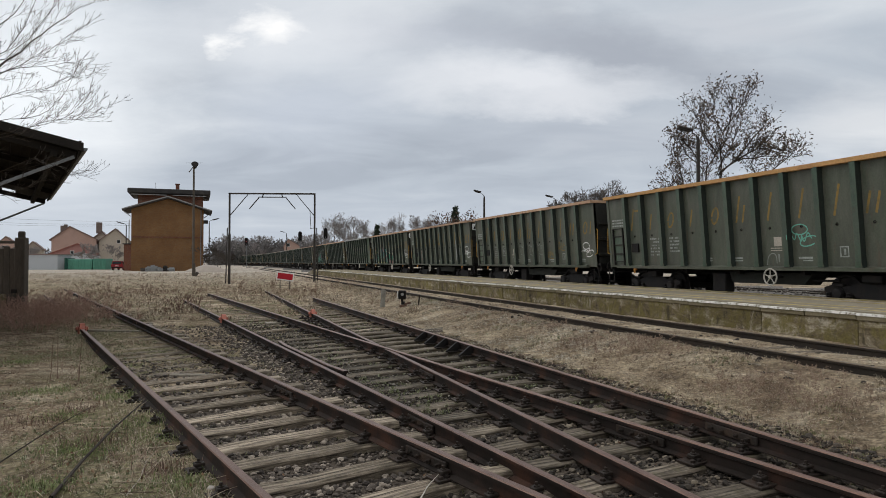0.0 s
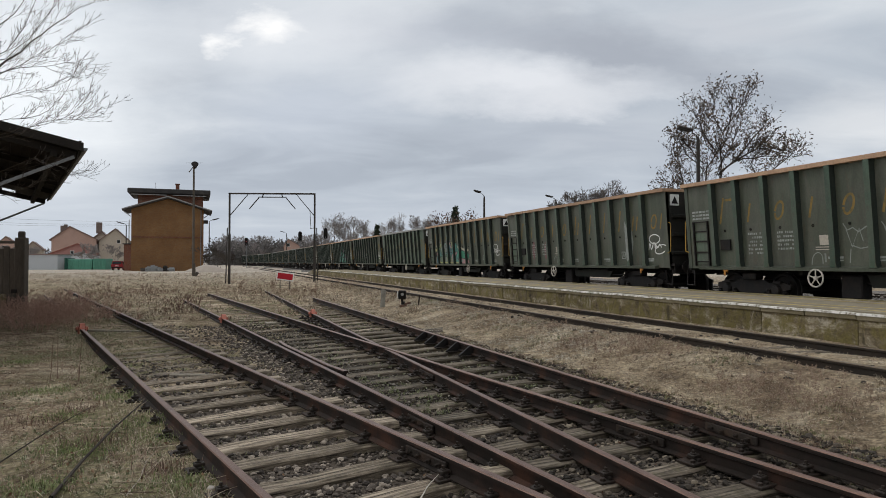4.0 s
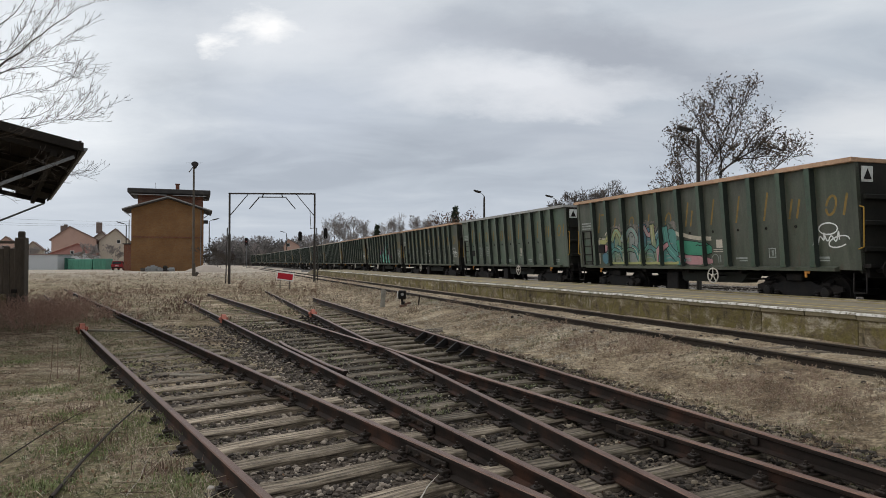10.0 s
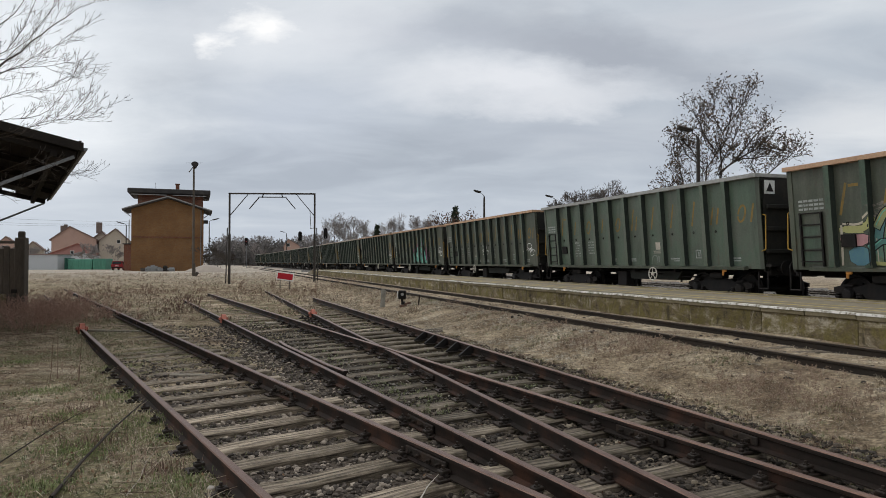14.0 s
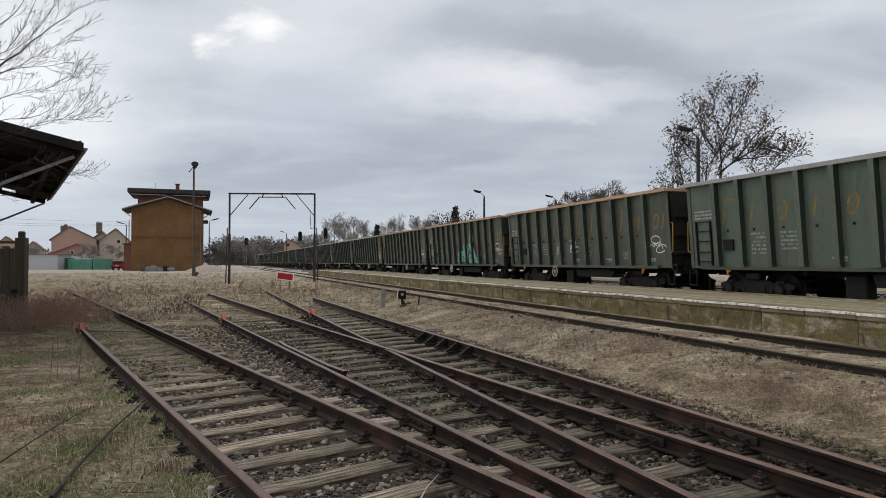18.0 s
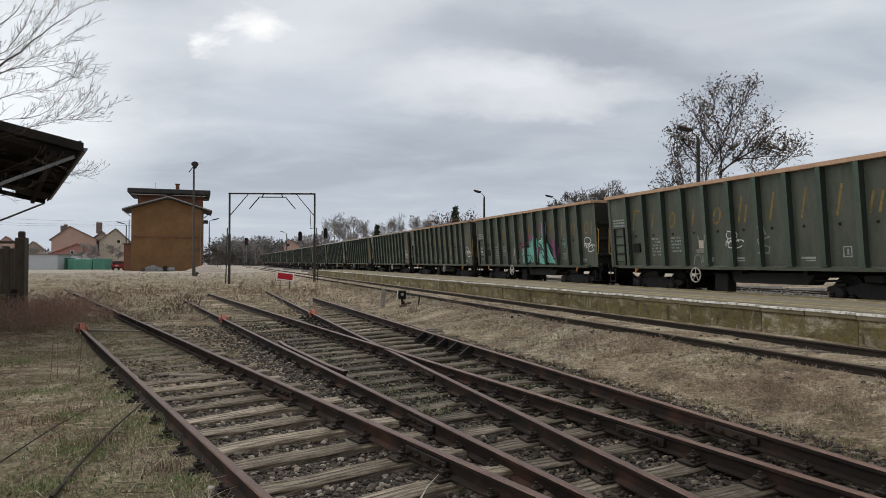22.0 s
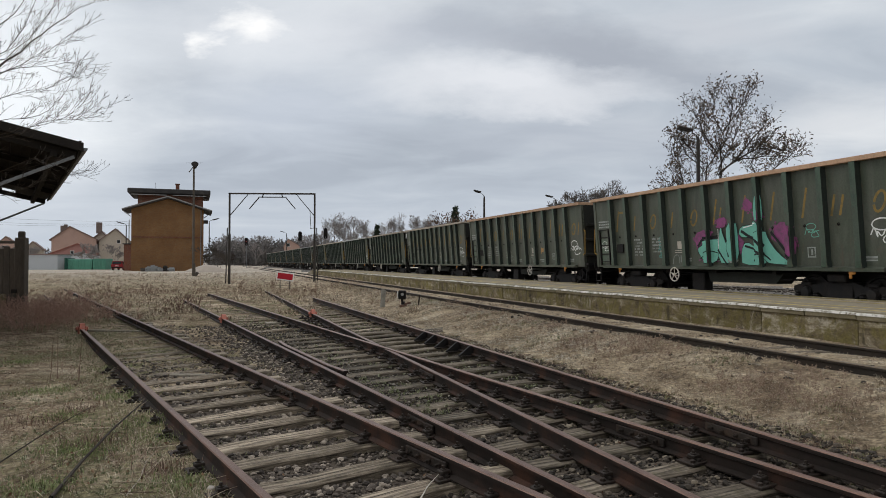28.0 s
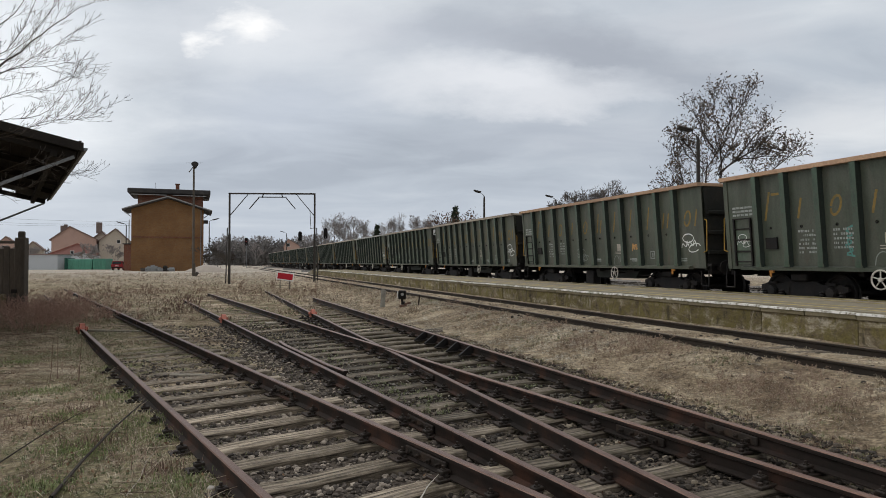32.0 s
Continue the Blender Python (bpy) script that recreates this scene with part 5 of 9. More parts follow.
def block_piece(w):
    """Four arched blocks in blue, lime and pink with black edges, and striped bands at both sides."""
    q = Spray(w, 4.86, 3.98, 1.12, 2.28, "striped lime, pink and blue spray-painted bands")
    q.shape(M_TAG_LIME, [(0.0, 0.66), (1.0, 0.62), (1.0, 0.98), (0.8, 0.78), (0.0, 0.78)], 0.02)
    q.shape(M_TAG_PINK, [(0.0, 0.36), (1.0, 0.40), (1.0, 0.60), (0.0, 0.63)], 0.02)
    q.shape(M_TAG_BLUE, [(0.25, 0.0), (1.0, 0.0), (1.0, 0.34), (0.2, 0.38)], 0.02)
    q.line(M_TAG_CREAM, [(0.02, 0.02), (0.04, 0.8)], 0.06)
    q.line(M_TAG_CREAM, [(0.1, 0.84), (0.6, 0.8), (0.95, 1.02)], 0.05)
    q.done()
    blue = blended_spray("blue_to_lime_spray", (0.22, 0.24, 0.12), (0.10, 0.24, 0.22), (0.08, 0.16, 0.21))
    lime = blended_spray("grey_to_lime_spray", (0.20, 0.21, 0.14), (0.16, 0.26, 0.19), (0.32, 0.32, 0.15))
    fills = [(blue, lime, M_TAG_TEAL), (lime, M_TAG_GREY, M_TAG_TEAL), (lime, blue, M_TAG_PINK), (blue, M_TAG_TEAL, M_TAG_PINK)]
    for n, ((ya, yb, h), (top, low, gap)) in enumerate(zip(((3.98, 3.16, 1.22), (3.12, 2.22, 1.24), (2.2, 1.22, 1.3), (1.2, 0.1, 1.18)), fills)):
        q = Spray(w, ya, yb, 1.12, 1.12 + h, "arched spray-painted block with black edges")
        q.mist(M_TAG_HAZE, 0.5, 0.98, 0.42, 0.2, 40 + n)
        r = random.Random(60 + n)
        q.shape(low, [(0.0, 0.0), (0.02, 0.6), (0.2, 0.9), (0.6, 0.98), (0.9, 0.84), (1.0, 0.4), (1.0, 0.0)], 0.03)
        for k in range(6):
            v = 0.08 + 0.1 * k
            q.line(M_TAG_GREY, [(0.3, v), (0.45, v + 0.02), (0.62, v - 0.01)], 0.028)
        bars = [([(0.10, 0.0), (0.08, 0.45), (0.2, 0.86)], 0.2), ([(0.04, 0.7), (0.3, 1.0), (0.62, 0.98), (0.8, 0.7), (0.62, 0.46)], 0.17), ([(0.5, 0.5), (0.72, 0.42), (0.84, 0.2), (0.98, 0.02)], 0.2), ([(0.0, 0.36), (0.26, 0.46), (0.52, 0.42)], 0.11)]
        if n == 2:
            bars = [([(0.02, 0.0), (0.18, 0.4), (0.26, 0.98)], 0.2), ([(0.26, 0.98), (0.52, 0.66), (0.74, 1.0)], 0.14), ([(0.72, 0.98), (0.72, 0.5), (0.98, 0.0)], 0.22), ([(0.2, 0.34), (0.5, 0.5), (0.78, 0.36)], 0.13)]
        if n == 3:
            bars = [([(-0.02, 0.72), (0.2, 0.94), (0.4, 0.98)], 0.16), ([(0.34, 1.0), (0.4, 0.5), (0.72, 0.2), (1.06, 0.04)], 0.26), ([(0.0, 0.02), (0.1, 0.4), (0.34, 0.52)], 0.14)]
        for j, (bar, wide) in enumerate(bars):
            bar = [(u + r.uniform(-0.04, 0.04), v + r.uniform(-0.04, 0.04)) for u, v in bar]
            q.line(M_TAG_BLACK, bar, wide + 0.055)
            q.line((top, low, gap, top)[j] if n != 2 else (low, gap, top, low)[j], bar, wide)
            q.line(M_TAG_MINT if j % 2 else M_TAG_CREAM, [(u - 0.03, v + 0.02) for u, v in bar[:-1]], 0.025)
        q.line(M_TAG_LIME, [(0.0, 0.05), (0.35, 0.03), (1.0, 0.06)], 0.08)
        q.done()
    q = Spray(w, 0.1, -1.2, 1.12, 2.12, "green and pink spray-painted band with cream edge")
    q.shape(M_TAG_PINK, [(0.0, 0.02), (0.0, 0.36), (1.0, 0.22), (1.0, 0.0)], 0.02)
    q.shape(M_TAG_LEAF, [(-0.1, 0.36), (-0.06, 0.8), (0.3, 0.74), (1.0, 0.62), (1.0, 0.26)], 0.04)
    q.line(M_TAG_CREAM, [(-0.3, 0.9), (-0.1, 1.04), (0.1, 0.92), (0.5, 0.82), (1.0, 0.78)], 0.12)
    q.line(M_TAG_BLACK, [(0.5, 0.58), (0.66, 0.66), (0.76, 0.56), (0.92, 0.6)], 0.025)
    q.done()


def dress_wagon(w, k):
    rim = {0: M_RIM_ORANGE, 1: M_RIM_PINK, 2: M_RIM_PINK, 3: M_RIM_PINK, 4: M_RIM_GREY, 5: M_RIM_PINK, 6: M_RIM_PINK, 7: M_RIM_PINK}.get(k, (M_RIM_BEIGE, M_RIM_GREY, M_RIM_BEIGE)[k % 3])
    pale = k in (4,)
    for c in w.children:
        base = c.name.split(".")[0]
        if base in ("top_rim", "end_rim") and rim is not M_RIM_ORANGE:
            c.data = c.data.copy()
            c.data.materials[0] = rim
        if pale and base in ("side_panel", "rib"):
            key = base + "_pale"
            if key not in PALE or base == "side_panel":
                PALE[key] = c.data.copy()
                PALE[key].materials[0] = M_GREEN_PALE
            c.data = PALE[key]
    words = {0: "dark green open goods wagon with orange rim and a mint scrawl", 1: "dark green open goods wagon with white scrawl near its end",
             2: "dark green open goods wagon with pink spray patches", 3: "green open goods wagon with a large multicoloured spray-painted mural",
             4: "pale faded green open goods wagon with grey rim", 5: "dark green open goods wagon with several white scrawls",
             6: "green open goods wagon with a mint and magenta spray mural", 7: "dark green open goods wagon with small white scrawls"}
    if k in words:
        tagged(w, words[k])
    far = BODY_L / 2
    hand_wheel(w, far - (4.7 if k in (1, 2, 5, 6, 9, 12) else 7.65))
    if k in (2, 3, 4, 9, 14):
        bm = bmesh.new()
        box(bm, (side_x(3.2) + 0.32, -BODY_L / 2 + NEAR_CUT - 0.01, 3.22), (0.34, 0.02, 0.36))
        pl = part("hazard_plate", bm, M_TAG_WHITE, w, "white hazard plate on the wagon end")
        bm = bmesh.new()
        prism(bm, [(side_x(3.2) + 0.2, 3.1), (side_x(3.2) + 0.44, 3.1), (side_x(3.2) + 0.32, 3.34)], -BODY_L / 2 + NEAR_CUT - 0.03, -BODY_L / 2 + NEAR_CUT - 0.022)
        part("triangle", bm, M_BLACK, pl)
    if k == 0:
        tag(w, -2.25, 1.93, 0.98, M_TAG_MINT, 1)
    if k == 1:
        tag(w, -5.3, 1.75, 1.0, M_TAG_WHITE, 2)
        for y in (0.5, -0.45, -1.42):
            bm = bmesh.new()
            paint_strip(bm, [(y + 0.36, 2.1), (y + 0.26, 1.95), (y + 0.12, 2.0), (y - 0.02, 1.9), (y - 0.2, 2.0), (y - 0.34, 2.06)], 0.03)
            paint_strip(bm, [(y + 0.30, 2.0), (y + 0.16, 1.56), (y - 0.04, 1.98), (y - 0.12, 1.7)], 0.028)
            paint_strip(bm, [(y + 0.18, 1.6), (y - 0.05, 1.52), (y - 0.3, 1.56), (y - 0.26, 1.95)], 0.028)
            paint_strip(bm, [(y + 0.2, 1.5), (y + 0.24, 1.2)], 0.026)
            tagged(part("spray_tag", bm, M_TAG_GREY, w, "thin white spiky spray scrawl"), kind="stuff")
        for y, z, sd in ((-2.45, 1.58, 3), (-3.42, 1.92, 8)):
            r = random.Random(sd)
            bm = bmesh.new()
            paint_strip(bm, rounded([(y + 0.36 - 0.085 * q, z + (0.16 if q % 2 else -0.15) + r.uniform(-0.08, 0.08)) for q in range(9)], 1), 0.034)
            paint_strip(bm, rounded([(y + 0.3, z - 0.12), (y, z - 0.24), (y - 0.38, z - 0.18), (y - 0.3, z + 0.02)], 2), 0.034)
            tagged(part("spray_tag", bm, M_LETTER, w, "yellow spray scrawl"), kind="stuff")
    if k == 2:
        tag(w, -5.3, 1.85, 1.15, M_TAG_WHITE, 3)
        thin = faded_paint("thin_pink_spray", (0.22, 0.10, 0.11), (0.06, 0.06, 0.05), 0.9)
        for i, y in enumerate((3.62, 3.3, 2.45)):
            bm = bmesh.new()
            blob_patch(bm, y, 1.75, 0.13, 0.42, 0.1, 12, i)
            part("spray_cloud", bm, thin, w, "thin pink spray patch")
        bm = bmesh.new()
        blob_patch(bm, -3.9, 1.9, 0.2, 0.7, 0, 12, 9)
        part("spray_cloud", bm, M_TAG_GREY, w)
    if k == 3:
        tag(w, -5.2, 1.9, 1.05, M_TAG_WHITE, 4)
        block_piece(w)
    if k == 5:
        tag(w, -5.25, 1.85, 1.0, M_TAG_WHITE, 6)
        tag(w, 0.15, 1.9, 0.85, M_TAG_WHITE, 7)
        bm = bmesh.new()
        paint_strip(bm, [(1.55, 2.0), (1.42, 1.6), (1.3, 1.9), (1.18, 1.6), (1.05, 2.0)], 0.05)
        paint_strip(bm, [(-1.0, 2.15), (-1.08, 1.95)], 0.05)
        paint_strip(bm, [(-1.2, 1.88), (-0.95, 1.8), (-1.0, 1.66), (-1.2, 1.6), (-1.15, 1.45), (-0.95, 1.45)], 0.05)
        part("spray_tag", bm, M_TAG_GREY, w)
    if k == 6:
        tag(w, -5.35, 1.95, 1.0, M_TAG_WHITE, 8)
        jagged_piece(w)
        tag(w, -3.5, 2.05, 0.6, M_TAG_MINT, 9)
        tag(w, 5.68, 1.86, 0.62, M_TAG_WHITE, 10)
        scribble(w, 2.4, 1.68, 0.16, 0.36, M_TAG_TEAL, 3, "teal vertical spray scrawl", 0.045)
    if k == 7:
        tag(w, -5.3, 1.85, 1.0, M_TAG_WHITE, 12)
        tag(w, 1.0, 1.55, 0.8, M_TAG_GREY, 13)
        scribble(w, -2.6, 1.75, 0.24, 0.17, M_RIM_ORANGE, 5, "small orange spray scrawl", 0.06)
    if k in (8, 10, 13, 16):
        tag(w, -5.3, 1.85, 1.0, M_TAG_WHITE, 20 + k)


PALE = {}
N_WAGONS = 20
WAGONS = [build_wagon()]
for k in range(1, N_WAGONS):
    WAGONS.append(copy_thing(WAGONS[0], pose(0, 0, 0)))
for k, w in enumerate(WAGONS):
    dress_wagon(w, k)

# metres that the train has rolled towards the camera, second by second
ROLLED = [0.40, 5.06, 9.58, 13.90, 17.97, 21.81, 25.39, 28.79, 31.99, 35.04, 37.95, 40.72, 43.35, 45.88, 48.34, 50.75, 53.12, 55.45, 57.76, 60.02, 62.25, 64.44, 66.61, 68.75, 70.85, 72.91, 74.94, 76.92, 78.85, 80.75, 82.58, 84.29, 85.77]


def rolled(t):
    i = min(31, int(t))
    f = t - i
    p = [ROLLED[max(0, i - 1)] if i else 2 * ROLLED[0] - ROLLED[1], ROLLED[i], ROLLED[i + 1], ROLLED[min(32, i + 2)] if i < 31 else 2 * ROLLED[32] - ROLLED[31]]
    return 0.5 * (2 * p[1] + (p[2] - p[0]) * f + (2 * p[0] - 5 * p[1] + 4 * p[2] - p[3]) * f * f + (3 * p[1] - p[0] - 3 * p[2] + p[3]) * f ** 3)


FIRST_END = 26.517 - 4.69         # far end of the first wagon along the line, at the start


def wagon_pose(k, t):
    s = FIRST_END + PITCH * k - rolled(t) - BODY_L / 2
    d = D_TRAIN - bend(s)
    x, y = at(d, s)
    turn = math.degrees(PHI) + math.degrees(math.atan(max(0.0, s - 180) / 550.0))
    return pose(x, y, MAIN_Z, 0, 0, turn)


def motions():
    for k, w in enumerate(WAGONS):
        walk(w, [(t, wagon_pose(k, t)) for t in range(33)])
    # wheels turn as the train rolls
    turns = [0.0]
    while turns[-1] < 32.0:
        t = turns[-1]
        v = (rolled(min(32, t + 0.05)) - rolled(max(0, t - 0.05))) / 0.1 if 0.05 < t < 31.95 else (rolled(t + 0.1) - rolled(t)) / 0.1 if t <= 0.05 else 1.6
        turns.append(min(32.0, t + 0.62 / max(v, 1.2)))
    for k, w in enumerate(WAGONS[:8]):
        for c in w.children_recursive:
            if c.name.startswith("wheelset"):
                p = c.location.copy()
                walk(c, [(t, pose(p.x, p.y, p.z, math.degrees(rolled(t) / 0.455) + k * 23, 0, 0)) for t in turns])
    walk(BACKDROP, [(t, pose(0, 0, 1.53, 0, 0, -0.85 + 1.7 * t / 32.0)) for t in (0.0, 16.0, 32.0)])


# ---------------------------------------------------------------- places by bearing: x and y of the picture plane, y metres away
def px(x, y):
    return (x - 784.0) / 1180.0 * y


def pz(v, y):
    return 1.53 + (464.0 - v) / 1180.0 * y


# ---------------------------------------------------------------- plants
def tubes(segs, sides=4):
    """Verts and faces of many tapered tubes (p, q, r0, r1)."""
    verts, faces = [], []
    for p, q, r0, r1 in segs:
        p, q = Vector(p), Vector(q)
        d = q - p
        if d.length < 1e-5:
            continue
        d.normalize()
        a = d.orthogonal().normalized()
        b = d.cross(a)
        base = len(verts)
        n = sides if r0 > 0.012 else 3
        for c, r in ((p, r0), (q, r1)):
            for i in range(n):
                t = 2 * math.pi * i / n
                verts.append(tuple(c + a * (r * math.cos(t)) + b * (r * math.sin(t))))
        for i in range(n):
            j = (i + 1) % n
            faces.append((base + i, base + j, base + n + j, base + n + i))
    return verts, faces


def grow(r, p, d, length, radius, depth, segs, tips, spread=0.55, up=0.12, gnarl=0.18, kids=(2, 4), min_r=0.004, shrink=0.68, droop=0.0):
    n = 3 if depth > 1 else 2
    r0 = radius
    for i in range(n):
        d = (d + Vector((r.uniform(-gnarl, gnarl), r.uniform(-gnarl, gnarl), r.uniform(-gnarl, gnarl) + up * 0.4 - droop))).normalized()
        q = p + d * (length / n)
        r1 = max(min_r, r0 * (0.82 if i < n - 1 else 0.7))
        segs.append((p, q, r0, r1))
        p, r0 = q, r1
        if depth > 0 and i > 0 and r.random() < 0.7:
            side = Vector((r.uniform(-1, 1), r.uniform(-1, 1), r.uniform(-0.3, 0.9))).normalized()
            grow(r, p, (d * 0.6 + side * spread * 1.2).normalized(), length * shrink * r.uniform(0.6, 0.95), max(min_r, r0 * 0.6), depth - 1, segs, tips, spread, up, gnarl, kids, min_r, shrink, droop)
    if depth <= 0:
        tips.append(p)
        return
    for k in range(r.randint(*kids)):
        side = Vector((r.uniform(-1, 1), r.uniform(-1, 1), r.uniform(-0.5, 0.8))).normalized()
        grow(r, p, (d + side * spread).normalized(), length * shrink * r.uniform(0.75, 1.1), max(min_r, r0 * 0.72), depth - 1, segs, tips, spread, up, gnarl, kids, min_r, shrink, droop)


def leaf_cards(pts, r, size, per, scatter):
    """Small folded leaves about the given points."""
    verts, faces = [], []
    for p in pts:
        for k in range(per):
            c = Vector(p) + Vector((r.gauss(0, scatter), r.gauss(0, scatter), r.gauss(0, scatter)))
            a = Vector((r.uniform(-1, 1), r.uniform(-1, 1), r.uniform(-1, 1))).normalized()
            b = a.orthogonal().normalized()
            n = a.cross(b)
            s = size * r.uniform(0.6, 1.3)
            base = len(verts)
            for u, v, w in ((-1, 0, 0), (-0.2, 0.55, 0.25), (1, 0, 0), (-0.2, -0.55, 0.25)):
                verts.append(tuple(c + a * (u * s) + b * (v * s) + n * (w * s)))
            faces.append((base, base + 1, base + 2))
            faces.append((base, base + 2, base + 3))
    return verts, faces


M_BARK = worn("dark_bark", (0.055, 0.045, 0.038), (0.03, 0.025, 0.02), 0.95, 0, 6, 40, 0.6, 0.6)
M_TWIG = worn("grey_brown_twigs", (0.085, 0.072, 0.062), (0.05, 0.042, 0.036), 0.95, 0, 3, 30, 0.5, 0.2)
M_GREY_TWIG = worn("grey_bare_twigs", (0.14, 0.122, 0.112), (0.09, 0.078, 0.07), 0.95, 0, 3, 30, 0.5, 0.1)
# haze of distance painted into a paler twig colour
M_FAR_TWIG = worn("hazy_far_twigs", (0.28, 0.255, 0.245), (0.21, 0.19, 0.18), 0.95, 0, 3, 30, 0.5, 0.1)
M_OLD_LEAF = blade_mat("withered_leaves", [(0, (0.05, 0.04, 0.03)), (0.6, (0.10, 0.075, 0.055)), (1, (0.17, 0.115, 0.075))])
M_CONIFER = blade_mat("dark_conifer_needles", [(0, (0.016, 0.024, 0.016)), (1, (0.045, 0.06, 0.035))])
M_RED_LEAF = blade_mat("red_brown_leaves", [(0, (0.06, 0.032, 0.022)), (1, (0.14, 0.075, 0.05))])


def tree(base, height, seed, label, spread=0.55, depth=5, leaf=None, leaf_size=0.1, per=2, scatter=0.25, trunk_r=None, trunk_len=0.28, name="tree", mat=None, kids=(2, 3), up=0.15, shrink=0.72, min_r=0.006):
    r = random.Random(seed)
    segs, tips = [], []
    trunk_r = trunk_r or height * 0.016
    grow(r, Vector((0, 0, -0.1)), Vector((0, 0, 1)), height * trunk_len, trunk_r, depth, segs, tips, spread, up, 0.13, kids, min_r, shrink)
    top = max(s[1].z for s in segs)
    k = height / top
    segs = [(p * k, q * k, a, b) for p, q, a, b in segs]
    tips = [t * k for t in tips]
    # keep the crown over the foot
    mx, my = sum(t.x for t in tips) / len(tips) / height, sum(t.y for t in tips) / len(tips) / height

    def upright(p):
        return Vector((p.x - mx * p.z * 1.25, p.y - my * p.z * 1.25, p.z))
    segs = [(upright(p), upright(q), a, b) for p, q, a, b in segs]
    tips = [upright(t) for t in tips]
    t = thing(name, pose(*base), label, "tree" if name == "tree" else "bush")
    v, f = tubes([s for s in segs if s[2] > trunk_r * 0.3] or segs[:5], 6)
    raw("trunk", v, f, mat or M_BARK, t)
    v, f = tubes([s for s in segs if s[2] <= trunk_r * 0.3], 3)
    if leaf:
        lv, lf = leaf_cards(tips, r, leaf_size, per, scatter)
        o = len(v)
        me = bpy.data.meshes.new("crown")
        me.from_pydata(v + lv, [], f + [tuple(i + o for i in g) for g in lf])
        me.materials.append(mat or M_TWIG)
        me.materials.append(leaf)
        for i, p in enumerate(me.polygons):
            p.material_index = 1 if i >= len(f) else 0
        new("crown", me).parent = t
    elif f:
        raw("crown", v, f, mat or M_TWIG, t)
    return t


def gz(x, y):
    return ground_z(x, y)


def tree_at(u, y, top, seed, label, **k):
    x = px(u, y)
    g = gz(x, y)
    return tree((x, y, g), pz(top, y) - g, seed, label, **k)


def conifer(base, height, seed, width):
    r = random.Random(seed)
    t = thing("conifer", pose(*base), "dark evergreen conifer among bare winter trees", "tree")
    v, f = tubes([((0, 0, 0), (0, 0, height), height * 0.02, 0.02)], 6)
    raw("trunk", v, f, M_BARK, t)
    pts = []
    for k in range(420):
        h = r.uniform(0.08, 1.0)
        a = r.uniform(0, 2 * math.pi)
        q = width * (1 - h) ** 0.8 * r.uniform(0.4, 1.05)
        pts.append((q * math.cos(a), q * math.sin(a), h * height - q * 0.2))
    v, f = leaf_cards(pts, r, 0.28, 3, 0.2)
    raw("crown", v, f, M_CONIFER, t)
    return t


